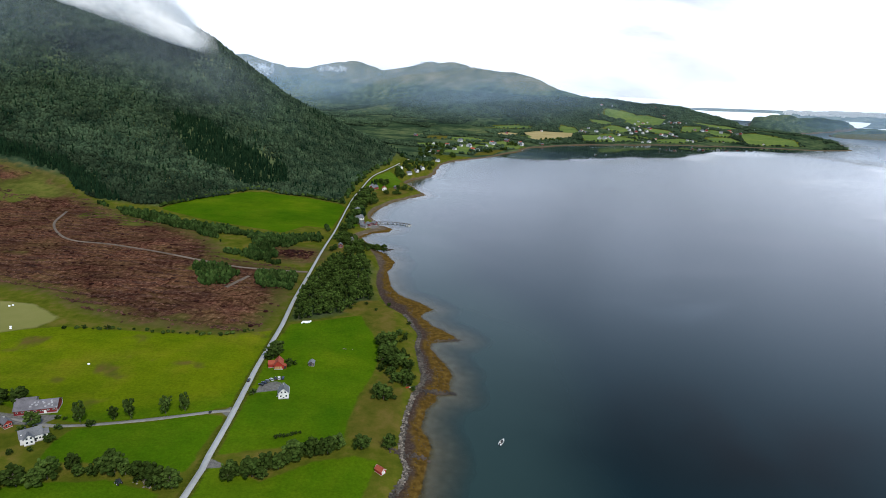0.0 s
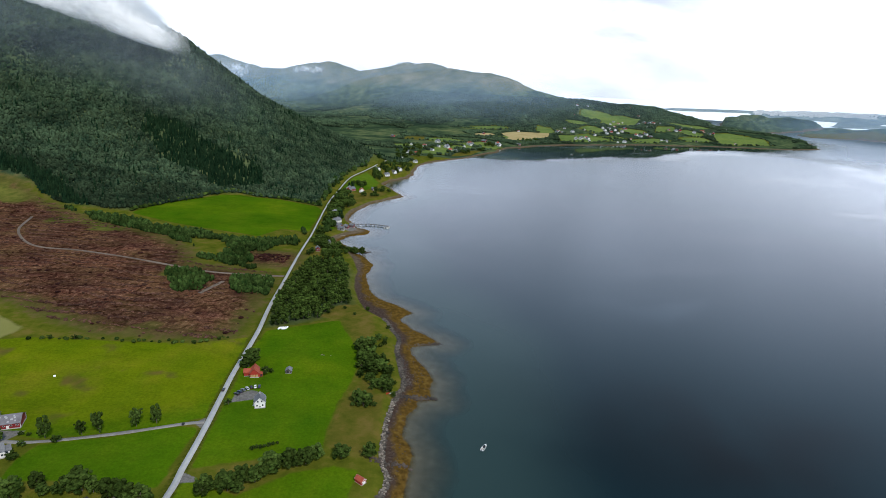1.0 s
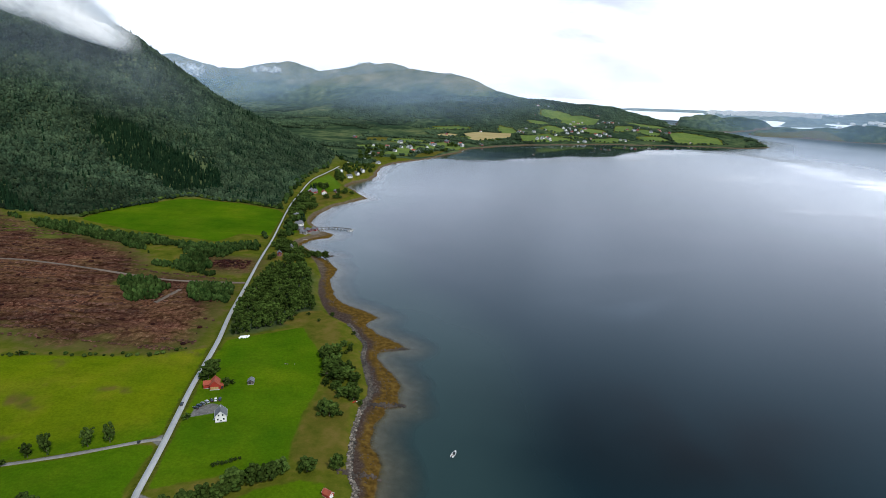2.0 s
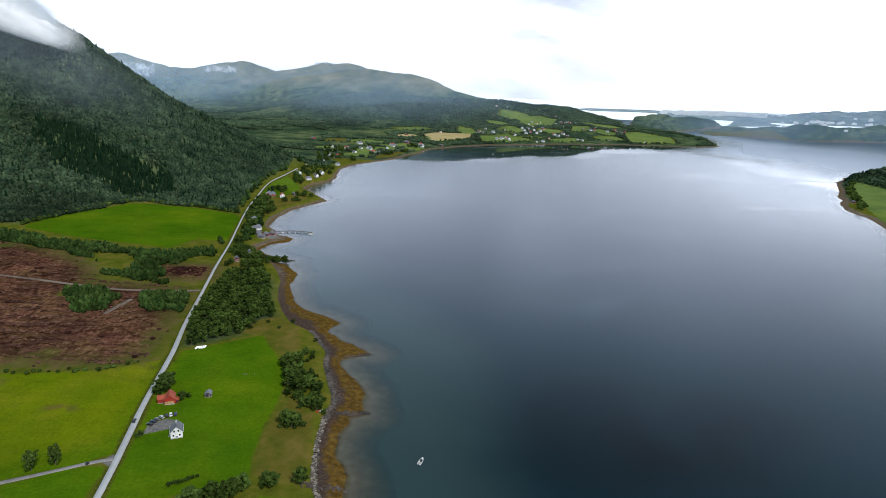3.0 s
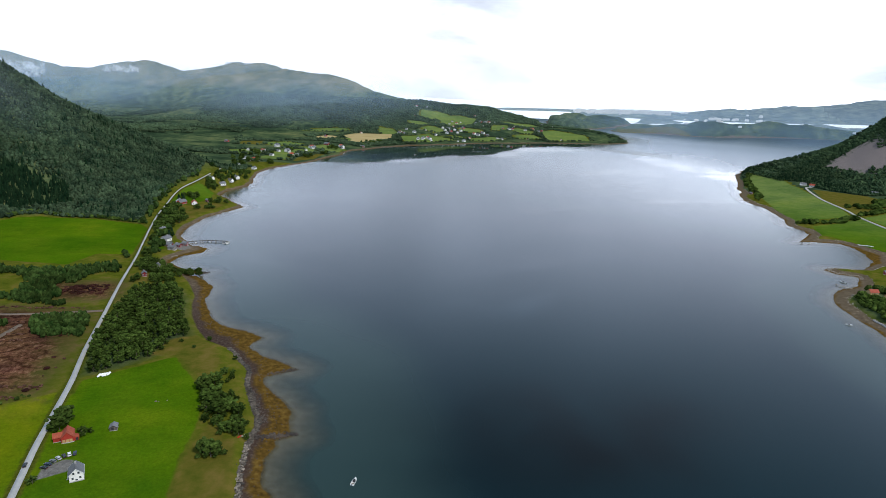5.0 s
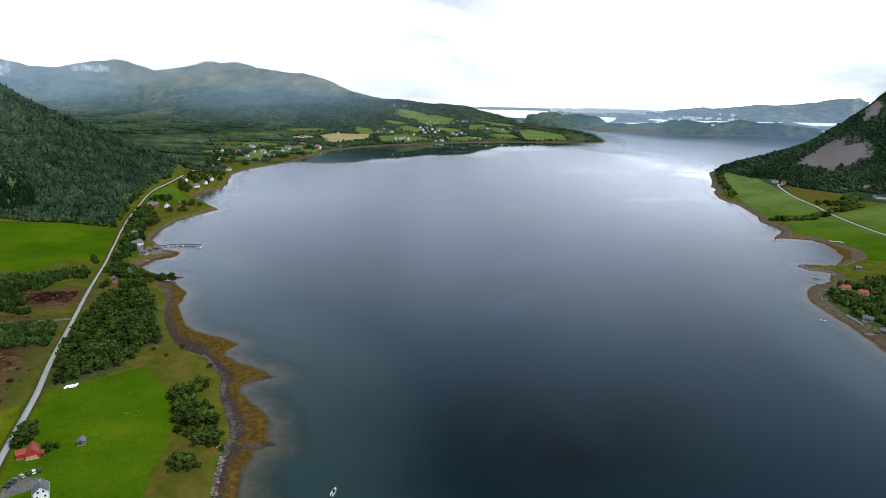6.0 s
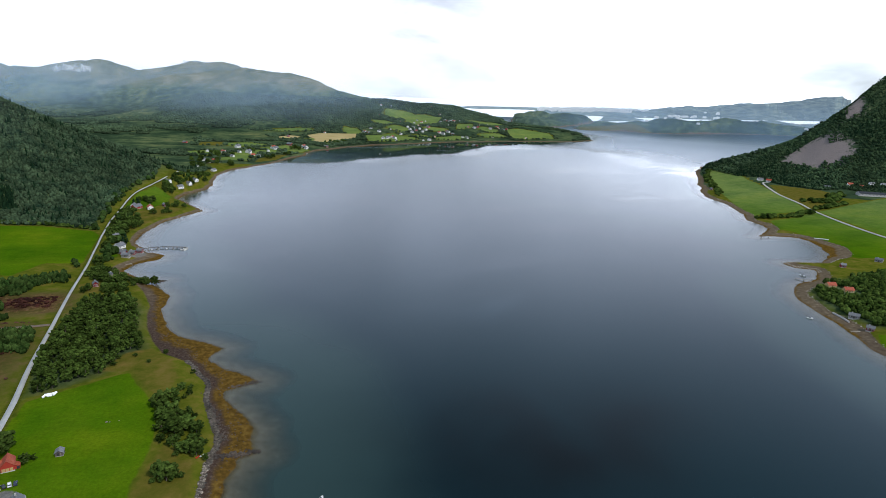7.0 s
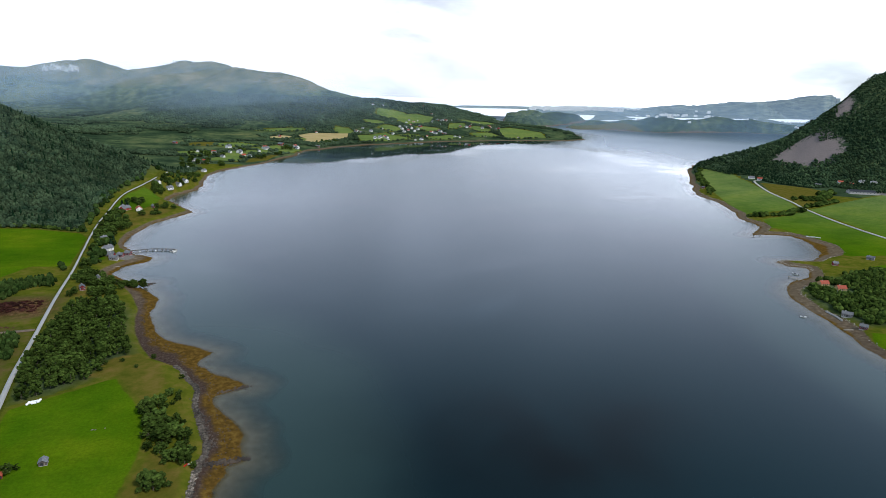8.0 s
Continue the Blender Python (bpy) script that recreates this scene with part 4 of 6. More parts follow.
def hill_woods():
    x, y, rng = strewn(-1000, -40, 595, 1180, 2.45, 3)
    crest = np.array(LEFT_CREST)[:, :2]
    front = y < np.interp(x, crest[:, 0], crest[:, 1]) + np.where(x > -120, 400, 22)
    seen = (np.abs(np.arctan2(x, y)) < radians(42)) & front & (inside(FOREST, x, y) + fbm(x, y, 20, 2) * 8 > 0) & ((np.maximum(inside(GLADE, x, y), inside(ALP, x, y)) + fbm(x, y, 25, 3) * 30 < 0) | (rng.rand(len(x)) < 0.4)) & ((inside(CRAG, x, y) + fbm(x, y, 12, 3) * 30 < 0) | (rng.rand(len(x)) < 0.75))
    x, y = x[seen], y[seen]
    stand = np.maximum(inside(SPRUCE_STAND, x, y), inside(SPRUCE_EDGE, x, y)) + fbm(x, y, 25, 2) * 22
    mixed = rng.rand(len(x)) < 0.025
    dark = (stand > 0) | mixed
    low, high = ~dark & (y < 700), ~dark & (y >= 700)
    thicket("birch_forest", sized(x[high], y[high], rng, 3.1, 4.0, 0.4), broad_crown, LEAF_HILL, "dense grey-green birch forest on the mountain slope", "forest", 1, 11)
    thicket("birch_forest", sized(x[low], y[low], rng, 3.1, 4.0, 0.4), broad_crown, LEAF_HILL, "dense green birch forest at the mountain's foot", "forest", 1, 13)
    spiky = dark & ((rng.rand(len(x)) < 0.62) | (stand < 0))
    thicket("spruce_plantation", sized(x[spiky], y[spiky], rng, 4.0, 8.4, 0.3), spire_crown, LEAF_DARK, "dark spruce plantation on the mountain slope", "forest", 0, 12)


def bay_woods():
    x, y, rng = strewn(-1100, 1500, 1040, 2750, 7.4, 8)
    d = shore(x, y)
    field = np.full(x.shape, -400.0)
    for poly in list(FIELDS.values()) + list(PALE.values()):
        field = np.maximum(field, inside(poly, x, y))
    for cx, cy, w, h in FARM_SPOTS:
        field = np.maximum(field, (1.05 - np.hypot((x - cx) / w, (y - cy) / h)) * 30)
    cover = fbm(x, y, 150, 4) + np.clip((height(x, y) - 26) / 60, -0.12, 0.5)
    keep = (d > 14) & (field < -4) & (cover > 0.06) & (height(x, y) < 130) & (inside(FOREST, x, y) < 0) & (d > 15)
    keep |= (field < -3) & (field > -13) & (d > 16) & (rng.rand(len(x)) < 0.55)
    x, y = x[keep], y[keep]
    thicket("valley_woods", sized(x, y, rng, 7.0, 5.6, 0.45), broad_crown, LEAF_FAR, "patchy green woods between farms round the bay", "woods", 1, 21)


def east_woods():
    x, y, rng = strewn(1040, 1650, 640, 1240, 3.3, 9)
    crest = np.array(EAST_CREST)[::-1, :2]
    front = (x < np.interp(y, crest[:, 1][::-1], crest[:, 0][::-1]) + 60) | (y < 900)
    keep = front & (inside(EAST_FOREST, x, y) > 0) & (inside(SCREE, x, y) + fbm(x, y, 30, 3) * 30 < -3) & (inside(EAST_CRAG, x, y) + fbm(x, y, 15, 2) * 20 < 0)
    x, y = x[keep], y[keep]
    dark = rng.rand(len(x)) < np.clip(0.12 + 1.4 * fbm(x, y, 90, 2), 0.05, 0.8)
    thicket("hillside_forest", sized(x[~dark], y[~dark], rng, 3.8, 4.2, 0.45), broad_crown, LEAF_EAST, "green birch forest below a scree slope", "forest", 1, 31)
    thicket("hillside_pines", sized(x[dark], y[dark], rng, 3.0, 5.8, 0.35), spire_crown, LEAF_DARK, "dark pines scattered on the rocky hill", "forest", 0, 32)
    x, y, rng = strewn(430, 610, 255, 392, 2.4, 10)
    keep = (inside(EAST_WOOD, x, y) + fbm(x, y, 25, 2) * 10 > 1) & (np.hypot(x - 494, y - 366) > 11) & (np.hypot(x - 496, y - 348) > 11) & (np.hypot(x - 436, y - 300) > 9) & (np.hypot(x - 428, y - 284) > 9)
    thicket("cottage_wood", sized(x[keep], y[keep], rng, 2.7, 3.6, 0.5), broad_crown, LEAF, "low green wood round the shore cottages", "woods", 1, 33)
    line = smooth_line([(704, 632), (755, 625), (813, 638)], 4.0)
    more = smooth_line([(850, 655), (900, 668), (944, 678)], 7.0)
    rough = smooth_line([(905, 720), (930, 700), (960, 705), (990, 730), (1030, 745)], 6.0)
    bank = smooth_line([(800, 812), (850, 862), (905, 935), (975, 1020), (1060, 1105)], 8.0)
    rng = np.random.RandomState(4)
    spots = np.concatenate([line, more, rough, rough + (8, 14), bank + (6, -4)]) + rng.randn(len(line) + len(more) + 2 * len(rough) + len(bank), 2) * 2.5
    thicket("hedge_shrubs", sized(spots[:, 0], spots[:, 1], rng, 7.5, 6.0, 0.4), broad_crown, LEAF, "dark green hedge shrubs between the eastern fields", "hedge", 2, 34)


def felled_land_scrub():
    x, y, rng = strewn(-400, -100, 355, 600, 1.7, 14)
    cover = np.maximum.reduce([inside(BRUSH, x, y), inside(THICKETS[0], x, y), inside(THICKETS[1], x, y)])
    keep = (cover + fbm(x, y, 22, 3) * 11 > -1) & (beside(TRACK, x, y) > 4) & (beside(TRACK_SPUR, x, y) > 3.5) & (beside(ROAD, x, y) > 6) & (inside(FIELDS["upper_field"], x, y) < -1) & (np.maximum(inside(BROKEN, x, y), inside(GREEN_GAP, x, y)) + fbm(x, y, 8, 2) * 6 < 0)
    thicket("scrub", sized(x[keep], y[keep], rng, 1.75, 3.2, 0.55), broad_crown, LEAF_SCRUB, "green birch scrub along the edge of the felled land", "scrub", 2, 41)
    edge = smooth_line([(-215, 288), (-185, 292), (-150, 294), (-128, 296), (-112, 306)], 2.2)
    foot = smooth_line([(-312, 596), (-292, 660), (-258, 708), (-238, 716), (-185, 708), (-140, 688)], 4.0)
    rng = np.random.RandomState(6)
    keep = rng.rand(len(edge)) < 0.8
    spots = np.concatenate([edge[keep], foot]) + rng.randn(int(keep.sum()) + len(foot), 2) * 1.2
    size = np.concatenate([rng.uniform(1.0, 2.4, int(keep.sum())), np.full(len(foot), 5.0)])
    thicket("edge_shrubs", np.column_stack([spots, size, size * 0.8]), broad_crown, LEAF, "low shrubs along the field edges", "shrubs", 2, 42)
    road_edge = smooth_line(ROAD[12:22], 5.0)
    spots = np.concatenate([road_edge + (10, 0), road_edge + (16, 4), road_edge + (-9, 0)]) + rng.randn(3 * len(road_edge), 2) * 3
    d = shore(spots[:, 0], spots[:, 1])
    keep = (d > 13) & (np.maximum(inside(FIELDS["upper_field"], spots[:, 0], spots[:, 1]), inside(FIELDS["point_field"], spots[:, 0], spots[:, 1])) < -3) & (beside(ROAD, spots[:, 0], spots[:, 1]) > 6) & (rng.rand(len(spots)) < 0.75)
    keep &= (np.hypot(spots[:, 0] + 107, spots[:, 1] - 642) > 13) & (np.hypot(spots[:, 0] + 100, spots[:, 1] - 606) > 9)
    thicket("roadside_trees", sized(spots[keep, 0], spots[keep, 1], rng, 4.4, 5.4, 0.4), broad_crown, LEAF_SCRUB, "dark green trees along the coast road", "trees", 2, 43)


hill_woods()
bay_woods()
east_woods()
felled_land_scrub()


# ---------------------------------------------------------------- builders of things
def part(name, bm, mat, parent, label=""):
    """One mesh object under a thing or a part."""
    me = bpy.data.meshes.new(name)
    bmesh.ops.recalc_face_normals(bm, faces=bm.faces)
    bm.to_mesh(me)
    bm.free()
    me.materials.append(mat)
    ob = new(name, me)
    ob.parent = parent
    return tagged(ob, label)


def thing(name, x, y, z, turn, label, category, group=""):
    """An Empty at the thing's base, which holds its parts."""
    ob = new(name)
    ob.empty_display_size = 0.5
    ob.matrix_world = pose(x, y, z, 0, 0, turn)
    return tagged(ob, label, category, group)


def block(bm, x0, x1, y0, y1, z0, z1, bevel=0.0):
    m = Matrix.Translation(((x0 + x1) / 2, (y0 + y1) / 2, (z0 + z1) / 2)) @ Matrix.Diagonal((x1 - x0, y1 - y0, z1 - z0, 1))
    made = bmesh.ops.create_cube(bm, size=1, matrix=m)["verts"]
    if bevel:
        bmesh.ops.bevel(bm, geom=list({e for v in made for e in v.link_edges}), offset=bevel, segments=1, affect="EDGES")
    return bm


def blocks(*boxes, bevel=0.0):
    bm = bmesh.new()
    for b in boxes:
        block(bm, *b, bevel=bevel)
    return bm


def rod(bm, a, b, r, sides=8, r2=None):
    a, b = Vector(a), Vector(b)
    m = Matrix.Translation((a + b) / 2) @ (b - a).to_track_quat("Z", "Y").to_matrix().to_4x4()
    bmesh.ops.create_cone(bm, cap_ends=True, segments=sides, radius1=r, radius2=r if r2 is None else r2, depth=(b - a).length, matrix=m)
    return bm


def prism(profile, y0, y1):
    """A solid with an outline in x and z, drawn out along y."""
    bm = bmesh.new()
    front = [bm.verts.new((x, y0, z)) for x, z in profile]
    back = [bm.verts.new((x, y1, z)) for x, z in profile]
    n = len(profile)
    bm.faces.new(front)
    bm.faces.new(back[::-1])
    for i in range(n):
        bm.faces.new((front[i], back[i], back[(i + 1) % n], front[(i + 1) % n]))
    return bm


def painted(name, colour, rough=0.6, wear=0.12, boards=0.0):
    dark = tuple(c * (1 - wear * 2) for c in colour)
    return grainy(name, dark, colour, 1.2, rough, bump=0.25, distance=0.03, wave=(boards, "X") if boards else None)


WHITE_WALL = painted("white_boards", (0.78, 0.77, 0.74), boards=3.0)
RED_WALL = painted("red_boards", (0.34, 0.035, 0.022), boards=3.0)
MAROON_WALL = painted("maroon_boards", (0.20, 0.018, 0.022), boards=3.0)
GREY_WALL = painted("weathered_boards", (0.24, 0.22, 0.20), 0.9, 0.2, boards=3.0)
OCHRE_WALL = painted("ochre_boards", (0.42, 0.28, 0.12), boards=3.0)
ORANGE_TILE = grainy("orange_tiles", (0.24, 0.042, 0.022), (0.38, 0.085, 0.042), 1.5, 0.7, wave=(2.5, "Y"), bump=0.5, distance=0.06)
SLATE = grainy("grey_slate", (0.085, 0.088, 0.098), (0.165, 0.168, 0.18), 1.2, 0.55, wave=(2.2, "Y"), bump=0.4, distance=0.05)
TIN = grainy("weathered_tin", (0.085, 0.078, 0.088), (0.21, 0.195, 0.21), 0.5, 0.55, wave=(3.0, "Y"), bump=0.4, distance=0.05)
CONCRETE = grainy("concrete", (0.30, 0.29, 0.27), (0.44, 0.42, 0.40), 2.0, 0.9)
PANE = painted("window_glass", (0.03, 0.04, 0.05), 0.08, 0.0)
TRIM = painted("white_trim", (0.80, 0.80, 0.78))
DARK = painted("dark_paint", (0.03, 0.03, 0.035), 0.5)
RUBBER = painted("rubber", (0.02, 0.02, 0.02), 0.9)
TIMBER = grainy("grey_timber", (0.16, 0.13, 0.10), (0.32, 0.28, 0.23), 3.0, 0.9)
STONE = grainy("shore_stone", (0.036, 0.029, 0.024), (0.230, 0.195, 0.160), 0.8, 0.9, bump=0.6, vary=0.75)
DARK_STONE = grainy("wet_stone", (0.020, 0.015, 0.012), (0.085, 0.062, 0.048), 0.8, 0.8, bump=0.6, vary=0.4)
FILM = grainy("white_bale_film", (0.70, 0.71, 0.72), (0.86, 0.87, 0.87), 1.5, 0.35)


def windows(house, spots, w=1.0, h=1.2):
    """Framed windows on walls; spots: x, y, z of the middle and which way the wall faces."""
    for x, y, z, way in spots:
        nx, ny = {"s": (0, -1), "n": (0, 1), "e": (1, 0), "w": (-1, 0)}[way]
        bm, glass = bmesh.new(), bmesh.new()
        sx, sy = (w / 2, .05) if ny else (.05, w / 2)
        block(bm, x - sx - .1 * abs(ny), x + sx + .1 * abs(ny), y - sy - .1 * abs(nx), y + sy + .1 * abs(nx), z - h / 2 - .1, z + h / 2 + .1)
        block(glass, x - sx - .02 * abs(nx), x + sx + .02 * abs(nx), y - sy - .02 * abs(ny), y + sy + .02 * abs(ny), z - h / 2, z + h / 2)
        frame_ob = part("window", bm, TRIM, house)
        part("pane", glass, PANE, frame_ob)


def gabled(house, w, l, eave, ridge, walls, roof, base=0.5, out=0.45, thick=0.22, cx=0.0, cy=0.0, across=False, boards=False):
    """Walls on a footing and two roof slopes; the ridge runs along y, or along x if across."""
    half = w / 2

    def placed(bm):
        m = Matrix.Translation((cx, cy, 0)) @ (Matrix.Rotation(radians(90), 4, "Z") if across else Matrix.Identity(4))
        bmesh.ops.transform(bm, matrix=m, verts=bm.verts)
        return bm

    part("footing", placed(blocks((-half - .08, half + .08, -l / 2 - .08, l / 2 + .08, -0.8, base))), CONCRETE, house)
    part("wall", placed(prism([(-half, base), (half, base), (half, eave), (0, ridge), (-half, eave)], -l / 2, l / 2)), walls, house)
    k = (ridge - eave) / half
    for side in (-1, 1):
        bm = prism([(0, ridge + .02), (side * (half + out), eave - k * out + .02), (side * (half + out), eave - k * out + thick), (0, ridge + thick + .03)], -l / 2 - out, l / 2 + out)
        part("roof", placed(bm), roof, house)
    for side in (-1, 1) if boards else ():
        for y in (-l / 2 - out - .03, l / 2 + out + .03):
            a, b = Vector((0, y, ridge + .1)), Vector((side * (half + out), y, eave - k * out + .1))
            part("bargeboard", placed(rod(bmesh.new(), a, b, 0.11, 4)), TRIM, house)


def chimney(house, x, y, top, mat=None):
    part("chimney", blocks((x - .4, x + .4, y - .4, y + .4, top - 2.2, top), (x - .48, x + .48, y - .48, y + .48, top - .15, top + .08)), mat or CONCRETE, house)


def door(house, x, y, z, way, w=1.1, h=2.1, mat=None):
    d = .06
    if way in "sn":
        bm = blocks((x - w / 2, x + w / 2, y - d, y + d, z, z + h), bevel=0.02)
    else:
        bm = blocks((x - d, x + d, y - w / 2, y + w / 2, z, z + h), bevel=0.02)
    part("door", bm, mat or DARK, house)


# ---------------------------------------------------------------- farms by the road
def white_house():
    x, y = -75.0, 238.6
    h = thing("white_house", x, y, at_ground(x, y), 15, "white wooden house with grey slate roof and brick chimney", "house")
    gabled(h, 6.8, 8.2, 4.4, 7.6, WHITE_WALL, SLATE, boards=True)
    h.scale = (0.68, 0.68, 0.70)
    south, north = -4.13, 4.13
    windows(h, [(-1.2, south, 5.0, "s"), (1.2, south, 5.0, "s"), (-1.8, south, 2.2, "s"), (1.8, south, 2.2, "s"), (-1.2, north, 5.0, "n"), (1.2, north, 5.0, "n"),
                (3.43, -2, 2.4, "e"), (3.43, 2, 2.4, "e"), (-3.43, -2, 2.4, "w"), (-3.43, 2.2, 2.4, "w")])
    windows(h, [(0, south, 1.1, "s")], 1.2, 0.7)
    door(h, -3.44, 0.2, 0.5, "w")
    chimney(h, 0.0, 1.6, 8.6)
    part("step", blocks((-4.6, -3.5, -0.7, 1.1, -0.3, 0.4), (-5.0, -4.6, -0.7, 1.1, -0.3, 0.15), bevel=0.03), CONCRETE, h)
    for gx in (-3.9, 3.9):
        part("gutter", rod(bmesh.new(), (gx, -4.4, 4.0), (gx, 4.4, 4.0), .07), TRIM, h)


def red_barn():
    x, y = -86.4, 265.0
    h = thing("red_barn", x, y, at_ground(x, y), 12, "red wooden barn with orange tiled roof and side wing", "barn")
    gabled(h, 7.2, 9.0, 4.2, 7.6, RED_WALL, ORANGE_TILE, cx=1.6)
    h.scale = (0.60, 0.64, 0.62)
    gabled(h, 5.6, 5.2, 3.6, 5.6, RED_WALL, ORANGE_TILE, cx=-4.4, cy=1.2, across=True)
    part("lean_to", prism([(5.2, 0), (8.0, 0), (8.0, 2.3), (5.2, 3.2)], -3.4, 0.4), RED_WALL, h)
    part("lean_to_roof", prism([(5.2, 3.25), (8.3, 2.25), (8.3, 2.45), (5.2, 3.45)], -3.7, 0.7), ORANGE_TILE, h)
    for k in range(3):
        part("barn_door", blocks((-1.5 + 2.1 * k, 0.3 + 2.1 * k, -4.58, -4.5, 0.5, 2.6), bevel=0.02), OCHRE_WALL, h, "pale wooden barn door")
    door(h, 7.0, -3.44, 0.2, "s", 1.6, 1.9)
    part("ridge_tiles", rod(bmesh.new(), (1.6, -4.9, 7.85), (1.6, 4.9, 7.85), .16, 6), ORANGE_TILE, h)


OLD_BOARDS = grainy("old_boards", (0.045, 0.038, 0.034), (0.12, 0.10, 0.09), 2.5, 0.9, wave=(3.0, "X"))
OLD_TIN = grainy("old_tin", (0.10, 0.10, 0.115), (0.24, 0.24, 0.26), 0.8, 0.6, wave=(3.0, "Y"), bump=0.4)


def grey_shed():
    x, y = -69.7, 270.5
    h = thing("grey_shed", x, y, at_ground(x, y), 4, "small weathered grey wooden shed in the field", "shed")
    gabled(h, 4.6, 4.8, 2.5, 3.9, OLD_BOARDS, OLD_TIN, base=0.2)
    h.scale = (0.62, 0.62, 0.66)
    # Thin dark panel on the wall paints the shade inside a doorway.
    part("opening", blocks((-1.2, 0.2, -2.45, -2.38, 0.2, 2.2)), DARK, h, "dark panel painted as the shade of an open doorway")
    part("post", blocks((0.9, 1.1, -2.5, -2.38, 0.2, 2.4)), TIMBER, h)


def boathouse():
    x, y = -22.4, 189.6
    h = thing("boathouse", x, y, at_ground(x, y), 52, "small red boathouse with orange roof and white doors", "boathouse")
    gabled(h, 3.6, 5.4, 2.1, 3.5, RED_WALL, ORANGE_TILE, base=0.2, out=0.3, boards=True)
    h.scale = (0.68, 0.68, 0.68)
    for k in (-1, 1):
        part("door", blocks((0.05 * k if k > 0 else -1.1, 1.1 if k > 0 else -0.05, -2.78, -2.72, 0.2, 2.0), bevel=0.02), TRIM, h, "white plank door")


PALE_TIN = grainy("pale_tin", (0.24, 0.23, 0.245), (0.40, 0.39, 0.40), 1.0, 0.5)


def great_barn():
    x, y = -172.0, 210.5
    h = thing("great_barn", x, y, at_ground(x, y), 20, "long maroon barn with patched grey tin roof", "barn")
    gabled(h, 9.0, 19.0, 4.4, 8.0, MAROON_WALL, TIN, across=True)
    h.scale = (0.82, 0.82, 0.58)
    gabled(h, 6.0, 9.0, 3.6, 6.0, GREY_WALL, TIN, cx=-7.0, cy=6.5, across=True)
    windows(h, [(k, -4.53, 2.6, "s") for k in (-8.2, -5.8, -3.0, -0.2, 2.6, 5.6, 8.2)], 0.9, 0.8)
    part("barn_door", blocks((3.6, 4.8, -4.62, -4.5, 0.2, 2.8), bevel=0.02), TRIM, h, "white barn door")
    part("barn_door", blocks((-1.8, -0.9, -4.62, -4.5, 0.2, 2.6), bevel=0.02), DARK, h)
    for cy in (-4.62, 4.4):
        part("corner_board", blocks((9.45, 9.62, cy, cy + .22, 0.4, 4.6)), TRIM, h)
    rng = random.Random(3)
    for k in range(14):
        u, w = rng.uniform(-3, 8.5), rng.uniform(0.5, 1.1)
        yy = rng.uniform(-4.0, -0.9)
        z = 8.0 + 0.8 * yy + 0.27
        bm = blocks((u, u + w, yy - .5, yy + .5, -.03, .03))
        bmesh.ops.transform(bm, matrix=Matrix.Translation((0, 0, z)) @ Matrix.Translation((0, yy, 0)) @ Matrix.Rotation(math.atan(0.8), 4, "X") @ Matrix.Translation((0, -yy, 0)), verts=bm.verts)
        part("roof_sheet", bm, PALE_TIN, h, "pale replaced roof sheet")


def farmhouse():
    x, y = -160.5, 190.5
    h = thing("farmhouse", x, y, at_ground(x, y), 40, "large white farmhouse with grey slate cross-gabled roof", "house")
    gabled(h, 7.4, 12.0, 4.6, 8.0, WHITE_WALL, SLATE, across=True)
    h.scale = (0.62, 0.66, 0.66)
    gabled(h, 5.4, 6.4, 4.4, 7.0, WHITE_WALL, SLATE, cx=-1.4, cy=-2.6)
    gabled(h, 4.6, 5.0, 3.2, 5.2, WHITE_WALL, SLATE, cx=6.6, cy=0.6, across=True)
    windows(h, [(-2.5, -5.83, 4.6, "s"), (-0.3, -5.83, 4.6, "s"), (-2.6, -5.83, 2.0, "s"), (-0.2, -5.83, 2.0, "s"), (2.6, -3.73, 2.2, "s"), (4.4, -3.73, 2.2, "s"), (7.0, -1.73, 1.9, "s"),
                (9.13, 0.6, 1.9, "e"), (-6.03, -1.2, 2.2, "w"), (-6.03, 1.2, 2.2, "w"), (-6.03, 0, 5.2, "w")], 1.1, 1.2)
    chimney(h, 2.0, 0.3, 9.0, DARK)
    chimney(h, -2.4, 0.4, 8.9, DARK)
    part("skylight", blocks((-5.2, -4.4, -2.6, -1.6, 5.9, 6.3)), TRIM, h)
    door(h, 1.9, -3.75, 0.5, "s")


white_house()
red_barn()
grey_shed()
boathouse()
great_barn()
farmhouse()


# ---------------------------------------------------------------- cottages and hamlets
def cottage(walls, roof, w, l, label, name="cottage"):
    """A small house, kept as a pattern for its copies."""
    h = thing(name, 0, 0, 0, 0, label, "house")
    gabled(h, w, l, 3.6, 3.6 + w * 0.42, walls, roof)
    windows(h, [(-w / 4, -l / 2 - .03, 2.1, "s"), (w / 4, -l / 2 - .03, 2.1, "s"), (w / 2 + .03, -l / 4, 2.1, "e"), (w / 2 + .03, l / 4, 2.1, "e"), (-w / 2 - .03, -l / 4, 2.1, "w"), (-w / 2 - .03, l / 4, 2.1, "w")], 1.2, 1.2)
    door(h, -w / 2 - .04, 0, 0.5, "w")
    chimney(h, 0, l / 5, 3.6 + w * 0.42 + 0.8)
    return h


def settle(pattern, spots, group, size=0.8):
    """Copies of a house at places on the ground, the first one moved there itself."""
    for k, (x, y, turn) in enumerate(spots):
        m = pose(*drawn_in((x, y, at_ground(x, y) - 0.1)), 0, 0, turn) @ Matrix.Diagonal((size, size, size, 1))
        if k:
            ob = copy_thing(pattern, m)
            ob.matrix_basis = m
        else:
            ob = pattern
            ob.matrix_basis = m
        tagged(ob, group=group)


